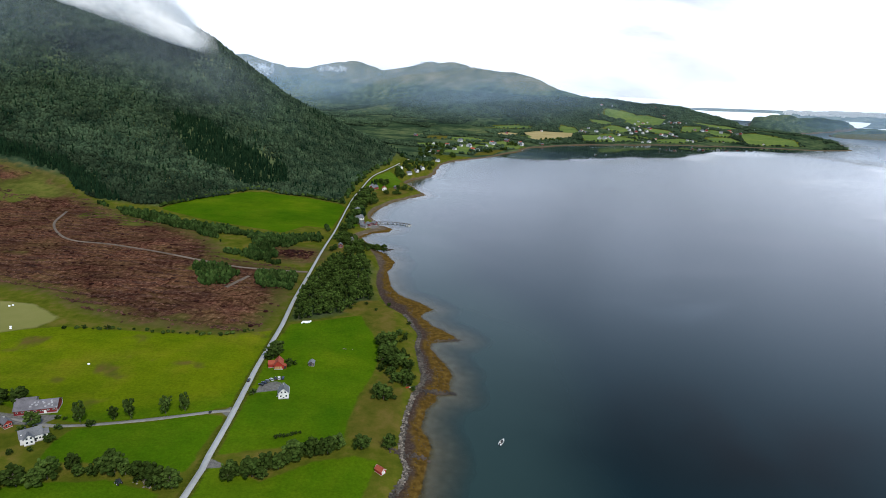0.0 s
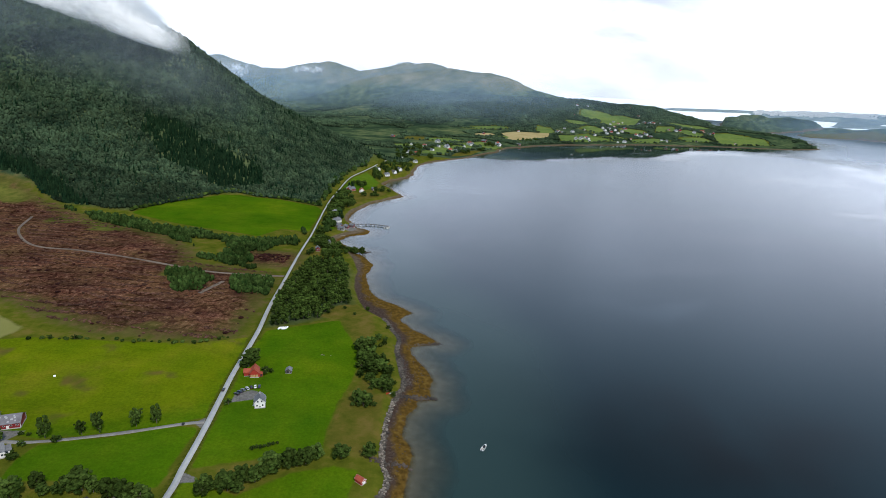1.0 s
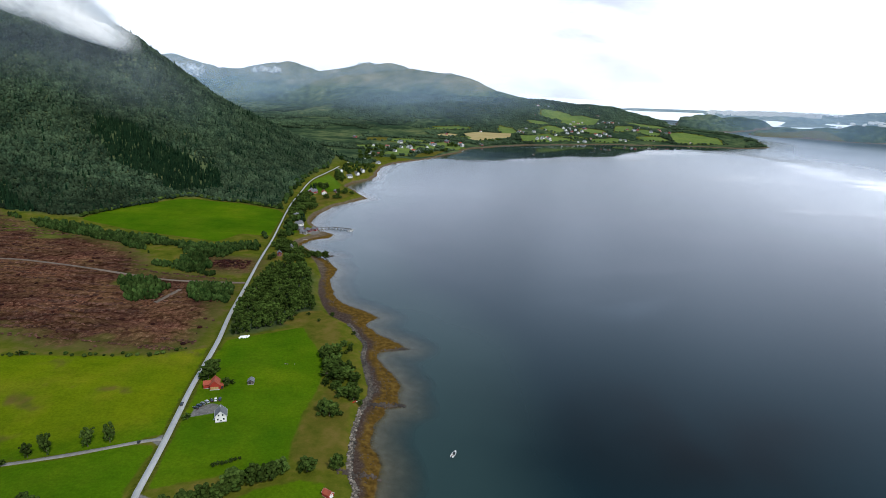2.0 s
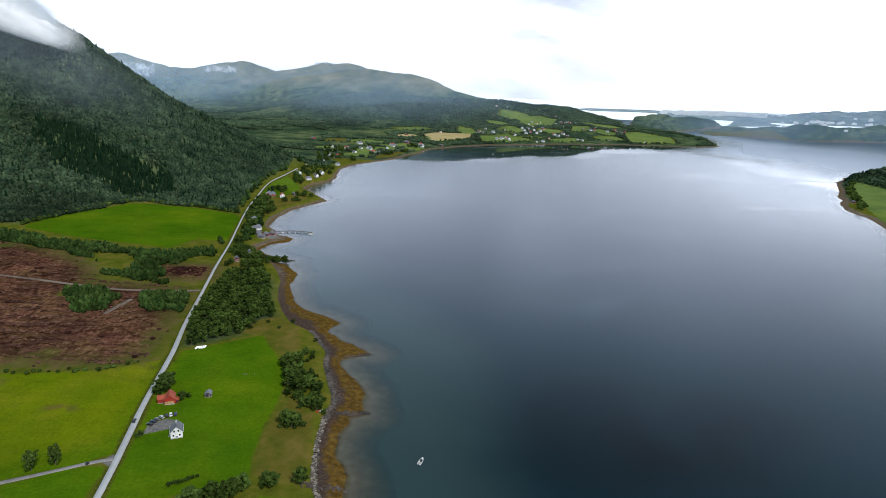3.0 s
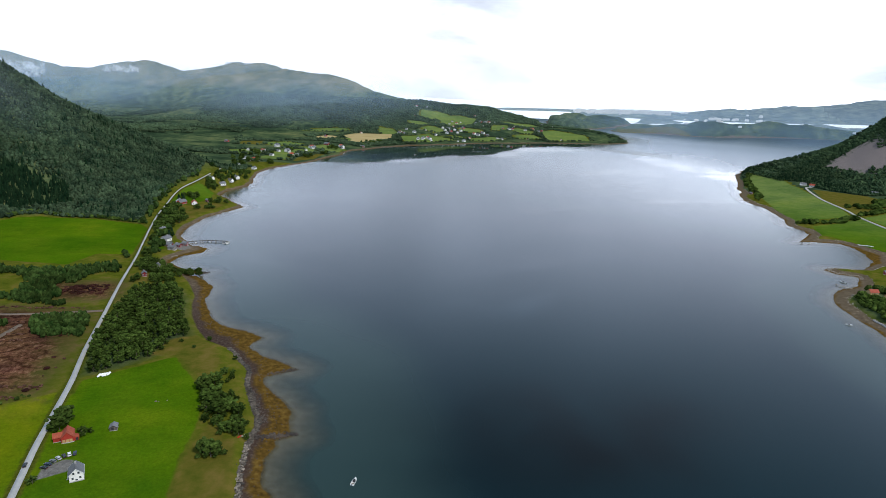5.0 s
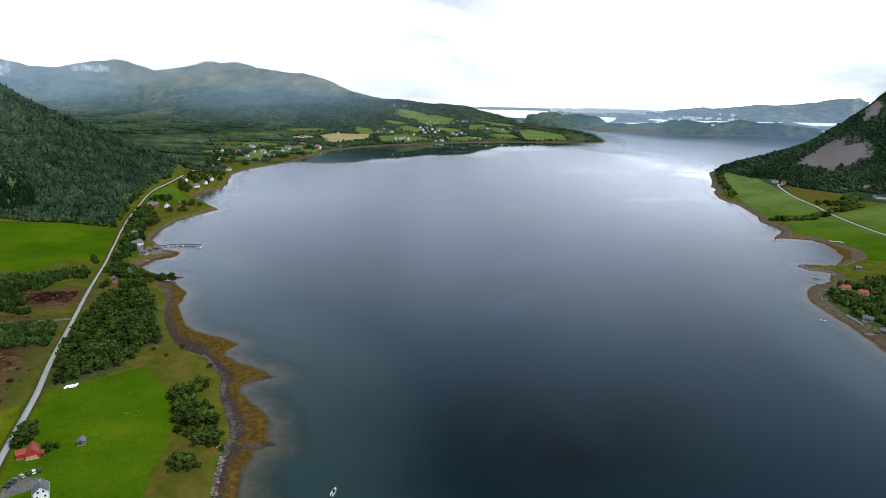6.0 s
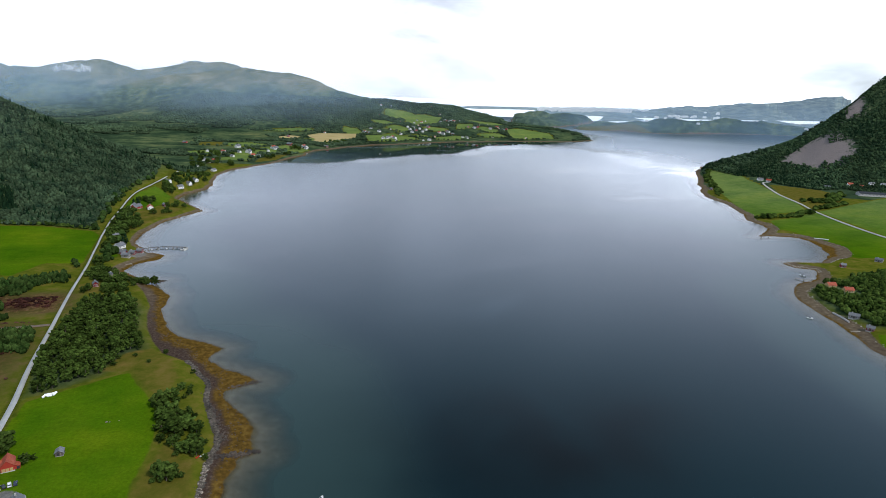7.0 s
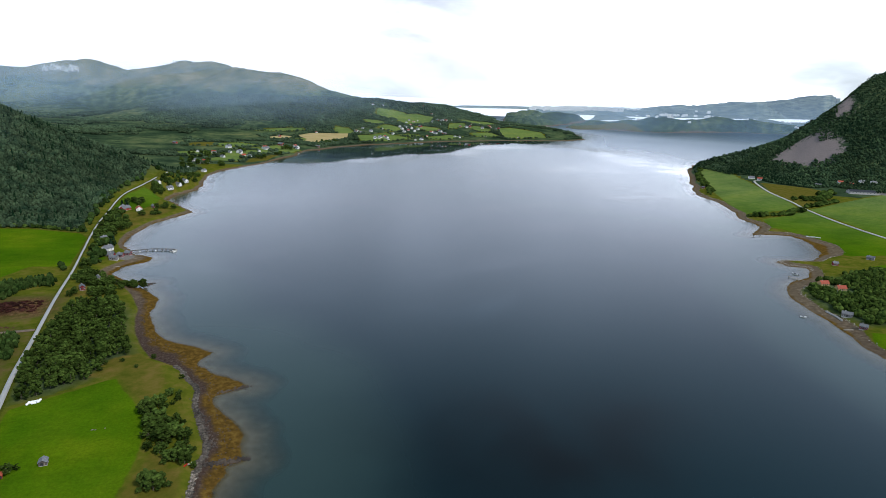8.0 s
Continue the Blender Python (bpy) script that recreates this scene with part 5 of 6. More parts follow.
def ringed(spots, seed):
    rng = random.Random(seed)
    return [(x, y, rng.uniform(-70, 70)) for x, y in spots]


GROUP = "houses round the bay"
settle(cottage(WHITE_WALL, SLATE, 7.5, 11, "white wooden house with grey roof by the bay"),
       ringed([(-75, 928), (-65, 947), (-57, 968), (-36, 1147), (-48, 1262), (-32, 1272), (35, 1438), (11, 1445), (51, 1380), (-22, 1423), (-90, 925), (-117, 800), (-66, 1179), (-58, 1289), (-57, 1443), (178, 1580), (177, 1610), (660, 2552), (486, 2176), (472, 1934), (490, 1945), (509, 1895), (740, 2416), (776, 2409), (701, 2326),
               (865, 2407), (897, 2402), (922, 2383), (1043, 2358), (851, 2330), (-102, 608), (-112, 645), (1233, 2443), (561, 2175), (610, 1915), (820, 2080), (-4, 1358), (78, 1490)], 1), GROUP)
settle(cottage(WHITE_WALL, ORANGE_TILE, 8, 12, "white wooden house with orange tiled roof by the bay"),
       ringed([(-38, 1281), (-23, 1442), (39, 1392), (616, 2556), (746, 2368), (880, 2524), (454, 2129), (982, 2306), (1061, 2278), (301, 2084), (-98, 792), (700, 2060), (960, 2110), (1100, 2100)], 2), GROUP)
settle(cottage(RED_WALL, SLATE, 8, 14, "red wooden barn with grey roof by the bay", "bay_barn"),
       ringed([(-113, 795), (574, 2426), (873, 2629), (919, 2275), (161, 1903), (166, 1822), (1229, 2551), (-116, 1624), (640, 2320), (800, 2210), (240, 1640)], 3), GROUP)
settle(cottage(MAROON_WALL, SLATE, 4.5, 6.5, "small dark red boathouse with grey roof on the shore", "shore_hut"),
       [(-100, 496, 15), (-84, 809, 40), (-88, 585, 70), (-83, 592, 72), (-95, 586, 65), (428, 284, 30), (854, 872, 20), (573, 410, 60)], "huts on the shore", 0.75)
settle(cottage(RED_WALL, TIN, 4.0, 6.0, "small red outbuilding with tin roof beside the farm yard", "outbuilding"), [(-176, 197.5, 60)], "", 0.7)
settle(cottage(GREY_WALL, SLATE, 5, 9, "grey boathouse with dark roof on the shore", "grey_boathouse"),
       [(-92, 577, 70), (-93, 517, 20), (-97, 590, 70), (635, 416, 20), (439, 304, 35), (-45, 1100, 30)], "huts on the shore", 0.75)
settle(cottage(WHITE_WALL, ORANGE_TILE, 8, 11, "white farmhouse with orange roof beside the eastern lane", "east_farmhouse"), [(1066, 931, 30), (1142, 812, 60)], "eastern farms", 0.85)
settle(cottage(OCHRE_WALL, ORANGE_TILE, 8.5, 13, "ochre cottage with orange tiled roof in the shore wood", "ochre_cottage"), [(497, 366, 75), (498, 351, 70), (1150, 795, 60)], "eastern farms", 0.6)
settle(cottage(WHITE_WALL, SLATE, 9, 15, "white farm building with grey roof under the hill", "farm_building"), [(1063, 950, 60), (1170, 790, 75), (1182, 775, 70), (1102, 828, 40)], "eastern farms", 0.75)


def long_shed():
    x, y = 1095.0, 738.0
    h = thing("long_shed", x, y, at_ground(x, y), 62, "long low farm shed with dark roof and pale walls", "shed")
    gabled(h, 16, 44, 4.0, 6.6, CONCRETE, DARK, out=0.6)
    part("yard_wall", blocks((-13, -12.4, -26, 26, -0.6, 1.6), (-12.4, -8, 25.4, 26, -0.6, 1.6)), CONCRETE, h)
    windows(h, [(-8.04, k, 2.4, "w") for k in range(-18, 19, 6)], 2.0, 1.0)


long_shed()
settle(cottage(WHITE_WALL, SLATE, 8, 11, "white wooden house with grey roof on the headland", "headland_house"),
       ringed([(642, 2219), (642, 2187), (664, 2216), (686, 2204), (685, 2163), (709, 2195), (639, 2148), (833, 2376), (880, 2386), (445, 2105), (506, 2130), (477, 1950), (499, 1967), (765, 2147), (800, 2187),
               (941, 2259), (1014, 2260), (1072, 2255), (519, 1953), (582, 2103), (638, 1935), (821, 2043), (181, 1598), (99, 1542), (9, 1556), (32, 1454)], 11), "houses on the headland", 1.15)
settle(cottage(RED_WALL, SLATE, 9, 14, "red wooden barn with grey roof on the headland", "headland_barn"),
       ringed([(663, 2176), (736, 2251), (861, 2391), (460, 2097), (803, 2149), (960, 2267), (1099, 2278), (144, 1660)], 12), "houses on the headland", 1.1)
settle(cottage(WHITE_WALL, ORANGE_TILE, 8, 11, "white house with orange roof on the headland", "orange_roofed_house"),
       ringed([(697, 2255), (896, 2380), (754, 2162), (1062, 2297), (522, 1994), (177, 1622), (95, 1565)], 13), "houses on the headland", 1.1)


def distant_town():
    """Pale houses strewn over the far coast, too small to tell apart."""
    rng = np.random.RandomState(61)
    x, y = rng.uniform(4000, 11000, 6000), rng.uniform(6400, 13000, 6000)
    keep = (inside(FAR_COAST, x, y) > 60) & (crest_height(FAR_HILLS, x, y) < 40) & (fbm(x, y, 900, 3) > 0.02)
    x, y = x[keep][:420], y[keep][:420]
    near = rng.uniform(2500, 6500, 500), rng.uniform(2900, 5600, 500)
    good = (inside(NECK, *near) > 60) & (fbm(*near, 500, 2) > 0.1)
    x, y = np.concatenate([x, near[0][good][:40]]), np.concatenate([y, near[1][good][:40]])
    z, n = height(x, y), len(x)
    k = np.hypot(x, y) / 1000 * rng.uniform(0.7, 1.5, n)
    box = np.array([(-2, -1, 0), (2, -1, 0), (2, 1, 0), (-2, 1, 0), (-2, -1, 1.6), (2, -1, 1.6), (2, 1, 1.6), (-2, 1, 1.6), (-2, 0, 2.5), (2, 0, 2.5)], float)
    tri = np.array([(0, 1, 5), (0, 5, 4), (2, 3, 7), (2, 7, 6), (1, 2, 6), (1, 6, 5), (3, 0, 4), (3, 4, 7), (4, 5, 9), (4, 9, 8), (6, 7, 8), (6, 8, 9), (5, 6, 9), (7, 4, 8)])
    v = box[None] * k[:, None, None] + np.column_stack([x, y, z])[:, None]
    tagged(surface("distant_town", drawn_in(v.reshape(-1, 3)), (tri[None] + 10 * np.arange(n)[:, None, None]).reshape(-1, 3), WHITE_WALL, smooth=False), "small white houses scattered over the distant coast", "houses", kind="stuff")


distant_town()


# ---------------------------------------------------------------- single trees and hedgerows
def tree_pattern(name, seed, w, h, lumps, label, category="tree", trunk=0.25, lean=1.0):
    """Trunk with limbs, and a crown of leafy clumps with gaps."""
    rng = np.random.RandomState(seed)
    t = thing(name, 0, 0, 0, 0, label, category)
    bm = bmesh.new()
    rod(bm, (0, 0, -0.4), (0.02 * h, 0, h * 0.62), trunk, 7, trunk * 0.35)
    middles = []
    for k in range(lumps):
        a, u = rng.rand() * 6.283, rng.rand()
        z = h * (0.26 + 0.62 * (k + 0.5) / lumps)
        reach = w * 0.36 * (math.sqrt(max(0.05, 1 - ((z / h - 0.5) / 0.52) ** 2)) if "spruce" not in name else 1.15 * (1.02 - z / h)) * (0.55 + 0.6 * u)
        middles.append((reach * math.cos(a), reach * math.sin(a), z))
        if k % 3 == 0:
            rod(bm, (0, 0, z * 0.6), middles[-1], trunk * 0.4, 5, trunk * 0.12)
    part("trunk", bm, BARK, t)
    verts, faces, count = [], [], 0
    for x, y, z in middles:
        for _ in range(4):
            v, f = ball(rng, 2 if w > 4 else 1, 0.16)
            off = rng.randn(3) * (w * 0.07, w * 0.07, h * 0.045)
            v = v * (w * rng.uniform(0.075, 0.135), w * rng.uniform(0.075, 0.135), h * rng.uniform(0.055, 0.095)) + (x, y, z) + off
            verts.append(v)
            faces.append(f + count)
            count += len(v)
    # loose sprays of leaves round the clumps
    n = lumps * 40
    at = np.array(middles)[rng.randint(0, lumps, n)]
    way = rng.randn(n, 3)
    way /= np.linalg.norm(way, axis=1)[:, None]
    tip = at + way * (w * 0.17, w * 0.17, h * 0.105) * (0.6 + 0.75 * rng.rand(n, 1))
    spread = rng.randn(n, 2, 3) * w * 0.022
    sprays = np.stack([tip, tip + spread[:, 0], tip + spread[:, 1]], 1)
    verts.append(sprays.reshape(-1, 3))
    faces.append(np.arange(3 * n).reshape(-1, 3) + count)
    crown = surface("crown", np.concatenate(verts), np.concatenate(faces), LEAF if "spruce" not in name else LEAF_DARK, smooth=False)
    crown.parent = t
    return t


def planted(patterns, spots, group, seed, scale=(0.8, 1.2)):
    """Trees at places on the ground, turned and sized at random, each from one of the patterns."""
    rng = random.Random(seed)
    used = set()
    for x, y, *size in spots:
        p = rng.choice(patterns)
        k = (size[0] if size else 1.0) * rng.uniform(*scale)
        m = pose(x, y, at_ground(x, y) - 0.1, 0, 0, rng.uniform(0, 360)) @ Matrix.Diagonal((k, k, k * rng.uniform(0.9, 1.1), 1))
        if p.name in used or p.get("set"):
            ob = copy_thing(p, m)
            ob.matrix_basis = m
        else:
            ob = p
            ob.matrix_basis = m
            used.add(p.name)
            p["set"] = 1
        tagged(ob, group=group)


def along(line, step, wobble, seed):
    rng = np.random.RandomState(seed)
    p = smooth_line(line, step)
    return [tuple(q) for q in p + rng.randn(len(p), 2) * wobble]


BROAD = [tree_pattern("broadleaf_tree", 20 + k, w, h, n, "round dark green broadleaf tree", trunk=0.22) for k, (w, h, n) in enumerate(((7.0, 7.6, 30), (6.2, 7.0, 26), (7.8, 7.4, 32), (6.6, 8.2, 30)))]
SLIM = [tree_pattern("young_birch", 40 + k, 3.4, 6.4, 22, "slim young birch beside the farm drive", trunk=0.14) for k in range(3)]
TALL = [tree_pattern("wood_tree", 80 + k, 5.2, 6.8, 16, "upright green broadleaf tree in a dense wood", trunk=0.18) for k in range(4)]
SPRUCE = [tree_pattern("spruce_tree", 90 + k, 4.2, 9.5, 24, "dark pointed spruce beside the houses", trunk=0.2) for k in range(2)]
BUSH = [tree_pattern("bush", 60 + k, 3.6, 2.8, 16, "low green bush in rough grass", "bush", 0.08) for k in range(3)]

planted(BROAD, along([(-79, 178), (-76, 183), (-70, 181), (-65, 185), (-57, 192), (-49, 197), (-41, 201)], 3.0, 1.0, 1), "hedgerow by the house field", 1, (0.6, 1.1))
planted(BROAD, along([(-152, 160), (-145, 166), (-135, 173), (-126, 175), (-118, 176), (-109, 175), (-101, 173), (-95, 168)], 4.0, 1.3, 2), "hedgerow by the farm field", 2, (0.65, 1.12))
planted(SLIM, [(-150, 204, 1.15), (-138, 208, 0.9), (-132, 210, 1.2), (-120, 216, 1.15), (-113, 219, 1.1)], "birches along the drive", 3, (1.2, 1.35))
planted(BROAD, [(-166, 199, 0.85), (-183, 214, 0.9), (-190, 212, 0.9), (-176, 186, 0.7), (-180, 190, 0.8), (-172, 182, 0.7), (-188, 186, 0.9), (-92, 277, 0.95), (-91, 273, 0.95), (-91, 281, 0.8), (-32, 203, 0.75), (-21, 205, 0.75)], "trees by the houses", 4, (1.05, 1.25))
planted(BUSH, [(-155, 198), (-144, 202, 1.1), (-168, 195, 0.9), (-153, 190, 1.2), (-156, 184, 0.9), (-162, 181), (-81, 267, 1.4), (-78, 269, 0.9), (-89, 237, 1.2), (-68.5, 205, 0.55), (-67, 205.8, 0.6), (-65.5, 206.5, 0.65), (-64, 207.3, 0.6), (-62.5, 208.2, 0.6), (-61, 209.2, 0.55), (-59.5, 210, 0.5),
               (-160, 205, 0.7), (-157, 205, 0.6), (-203, 289, 0.8), (-190, 290, 0.9), (-128, 295, 0.8), (-40, 366, 1.2), (-55, 362, 1.0), (-64, 352, 1.0), (-70, 350, 1.0), (-47, 352, .8), (-24, 335, .9)], "bushes in the fields", 5)
SHORE_TREES = [(-32, 306), (-36, 300), (-34, 294), (-30, 290), (-37, 304, 0.8), (-27, 283), (-31, 284), (-34, 288), (-24, 279), (-19, 275, 0.8), (-28, 276), (-33, 279, 0.9), (-28, 267, 0.75), (-33, 271, 0.6), (-24, 262, 0.7), (-18, 257, 0.9), (-21, 260, 0.8),
               (-17, 262, 0.6), (-28, 243), (-31, 246, 0.9), (-26, 246, 0.8), (-29, 249, 0.7), (-20, 268, 0.6), (-28, 316, 0.5), (-24, 310, 0.5), (-23, 290, 0.6)]
planted(BROAD, SHORE_TREES, "trees on the shore", 6, (0.85, 1.1))


def road_wood():
    x, y, rng = strewn(-108, -44, 320, 474, 4.6, 17)
    keep = (inside(WOOD, x, y) + fbm(x, y, 15, 2) * 5 > 0.5) & (beside(ROAD, x, y) > 4.5)
    return list(zip(x[keep], y[keep]))


planted(TALL, road_wood(), "wood between road and shore", 7, (0.75, 1.3))
planted(BROAD, along([(-104, 486), (-92, 478), (-80, 490), (-74, 497), (-64, 505)], 3.2, 2.0, 8) + along([(-106, 524), (-98, 508), (-84, 504), (-72, 507)], 3.4, 1.8, 9) + along([(-104, 536), (-94, 526), (-84, 514)], 4.0, 2.0, 19), "trees on the wooded point", 8, (0.6, 0.95))

planted(SPRUCE, [(-99, 626, 1.1), (-101, 622, 0.8), (-119, 815, 1.0), (-116, 822, 0.9), (-113, 811, 0.8)], "spruces by the bay houses", 13)
planted(BUSH, [(x + dx, y + dy, 0.9) for (x, y, *_), (dx, dy) in zip(SHORE_TREES, [(3, -2), (-3, 2), (2, 3), (4, 1), (-2, -3)] * 6)], "bushes under the shore trees", 14)

BAY_SPOTS = [(-123, 739), (-118, 689), (-108, 713), (-101, 628), (-105, 525), (-93, 502), (-85, 484), (-85, 893), (-115, 826), (-106, 835), (-74, 936), (-60, 958), (-50, 1000), (-78, 942), (-63, 1012), (-42, 1071),
             (-80, 769), (-93, 713), (-72, 802), (-117, 610), (-113, 551), (-117, 758), (-116, 662), (-88, 905), (-84, 918), (-52, 1030), (-56, 1050), (-48, 1090)]


def clustered(spots, each, spread, seed, inland=9.0):
    """A few trees round each place, none on the beach or the road."""
    rng = np.random.RandomState(seed)
    p = np.repeat(np.array(spots, float), each, 0) + rng.randn(len(spots) * each, 2) * spread
    keep = (shore(p[:, 0], p[:, 1]) > inland) & (beside(ROAD, p[:, 0], p[:, 1]) > 4)
    return [(x, y, z) for (x, y), z in zip(p[keep], rng.uniform(0.7, 1.15, int(keep.sum())))]


planted(BROAD, clustered(BAY_SPOTS + [(-113, 690), (-108, 725), (-114, 668), (-107, 702), (-111, 742), (-116, 712), (-113, 634), (-96, 536)], 5, 5.0, 10), "trees along the bay road", 11, (0.8, 1.1))
planted(BROAD, clustered([(-10, 1240), (-75, 1275), (-40, 1340), (86, 1368), (120, 1437), (255, 1695), (280, 1740), (312, 1792), (-60, 1190), (-45, 1250), (-20, 1390), (40, 1480), (150, 1560), (-62, 1400)], 4, 9.0, 12, 12.0), "trees by the bay houses", 12, (1.1, 1.5))

for spare in BROAD + SLIM + TALL + SPRUCE + BUSH:
    if not spare.get("set"):
        for ob in (*spare.children_recursive, spare):
            bpy.data.objects.remove(ob)


# ---------------------------------------------------------------- shore stones
def stone_mesh(name, seed, mat):
    rng = np.random.RandomState(seed)
    v, f = ball(rng, 2, 0.16)
    v = v * (rng.uniform(0.8, 1.2), rng.uniform(0.6, 0.9), rng.uniform(0.45, 0.7))
    ob = surface(name, v, f, mat, smooth=False)
    me = ob.data
    bpy.data.objects.remove(ob)
    return me


def stone_bank():
    """Rubble wall along the top of the beach: its nearest stones one by one, the rest joined."""
    bank = tagged(new("stone_bank"), "long rubble bank of grey stones above the seaweed beach", "stone bank", kind="structure")
    kinds = [stone_mesh("boulder", 70 + k, STONE) for k in range(5)]
    rng = np.random.RandomState(9)
    line = smooth_line([q for q in BANK if 150 < q[1] < 356], 0.8)
    near = [i for i, p in enumerate(line) if 186 < p[1] < 252]
    for k in range(280):
        x, y = line[near[int(k * len(near) / 280)]] + (rng.uniform(-0.5, 1.5), rng.uniform(-0.5, 0.5))
        ob = new("boulder", kinds[k % 5])
        ob.parent = bank
        size = rng.uniform(0.30, 0.78)
        ob.matrix_basis = pose(x, y, at_ground(x, y) + 0.15, rng.uniform(-25, 25), rng.uniform(-25, 25), rng.uniform(0, 360)) @ Matrix.Diagonal((size, size, size, 1))
    k = rng.randint(0, len(line), 1900)
    spots = line[k] + np.column_stack([rng.uniform(-0.5, 1.9, len(k)), rng.uniform(-1, 1, len(k))])
    keep = (spots[:, 1] < 186) | (spots[:, 1] > 252) | (rng.rand(len(k)) < 0.35)
    spots = spots[keep]
    rubble("rubble", spots, rng.uniform(0.25, 0.85, len(spots)), STONE, bank, 15)
    spit = [((-13, 257), (6, 258), 150), ((-6, 318), (9, 322), 60), ((-14, 300), (-8, 268), 110), ((-20, 204.5), (-4, 204), 60), ((-62, 505), (-54, 513), 60)]
    pts = np.concatenate([np.array(a) + rng.rand(n, 1) * (np.array(b) - a) + rng.randn(n, 2) * 0.9 for a, b, n in spit])
    rubble("wet_rubble", pts, rng.uniform(0.35, 0.9, len(pts)), DARK_STONE, bank, 16)


def rubble(name, spots, size, mat, parent, seed):
    rng = np.random.RandomState(seed)
    v, f = ball(rng, 1, 0.2)
    n = len(spots)
    z = height(spots[:, 0], spots[:, 1])
    shape = size[:, None] * np.stack([rng.uniform(0.7, 1.3, n), rng.uniform(0.7, 1.2, n), rng.uniform(0.4, 0.8, n)], -1)
    verts = v[None] * shape[:, None] + np.column_stack([spots, np.maximum(z, -0.2) + 0.1])[:, None]
    ob = surface(name, verts.reshape(-1, 3), (f[None] + (np.arange(n) * len(v))[:, None, None]).reshape(-1, 3), mat, smooth=False)
    ob.parent = parent
    return tagged(ob, "loose grey shore stones", kind="stuff")


stone_bank()
BEACH_STONES = smooth_line([(-11, 160), (-8, 200), (-12, 235), (-4, 262), (-4, 285), (-10, 310), (-12, 335), (-28, 365), (-44, 395), (-53, 430), (-55, 470)], 0.25)
rng_b = np.random.RandomState(12)
pick_b = BEACH_STONES[rng_b.randint(0, len(BEACH_STONES), 320)] + rng_b.randn(320, 2) * (3.0, 2.0)
tagged(rubble("beach_stones", pick_b[shore(pick_b[:, 0], pick_b[:, 1]) > 0.5], np.full(320, 0.35)[: int((shore(pick_b[:, 0], pick_b[:, 1]) > 0.5).sum())], DARK_STONE, None, 18), "small dark stones strewn over seaweed", "stones")


def east_shore_stones():
    """Pale rocks along the eastern bank and its spit."""
    rng = np.random.RandomState(23)
    x, y = rng.uniform(395, 900, 320000), rng.uniform(250, 960, 320000)
    d = shore(x, y)
    b = terrace(x, y, d)
    keep = (np.abs(b - 0.1) < 1.0) & (d > 1) & (rng.rand(len(x)) < 0.3 + fbm(x, y, 40, 2))
    keep |= (d > 0.5) & (d < 5) & (np.hypot(x - 535, y - 440) < 32) & (x < 575) & (rng.rand(len(x)) < 0.7)
    ob = rubble("shore_rocks", np.column_stack([x[keep], y[keep]]), rng.uniform(0.2, 0.6, int(keep.sum())), PALE_STONE, None, 24)
    tagged(ob, "pale rocks along the eastern shore", "rocks")


PALE_STONE = grainy("pale_stone", (0.18, 0.155, 0.13), (0.42, 0.37, 0.31), 0.5, 0.9, bump=0.6, vary=0.4)
east_shore_stones()


def sea_wall():
    w = thing("sea_wall", 438, 316, 1.6, 0, "low white concrete wall along the eastern shore", "wall")
    line = [(-1, 3), (-3.5, -6), (-7.5, -15)]
    for (ax, ay), (bx, by) in zip(line[:-1], line[1:]):
        bm = blocks((0, math.hypot(bx - ax, by - ay), -.35, .35, -1.2, 0.9), bevel=0.05)
        bmesh.ops.transform(bm, matrix=Matrix.Translation((ax, ay, 0)) @ Matrix.Rotation(math.atan2(by - ay, bx - ax), 4, "Z"), verts=bm.verts)
        part("wall_length", bm, CONCRETE, w)


sea_wall()


def jetty(x, y, turn, l, label):
    j = thing("jetty", x, y, 0, turn, label, "jetty", "small jetties")
    for k in range(int(l / 1.0)):
        part("plank", blocks((k + .02, k + .96, -.8, .8, .85, .97)), TIMBER, j)
    for k in (0.5, l * .5, l - .5):
        for side in (-.7, .7):
            part("post", rod(bmesh.new(), (k, side, -2.0), (k, side, 1.3), .12), TIMBER, j)


jetty(500, 386, 106, 14, "short grey timber jetty on the eastern shore")
jetty(427, 286, 165, 12, "short grey timber jetty on the eastern shore")
jetty(800, 830, 150, 14, "short grey timber jetty on the eastern shore")
jetty(-95, 560, 20, 10, "short grey timber jetty by the hamlet")


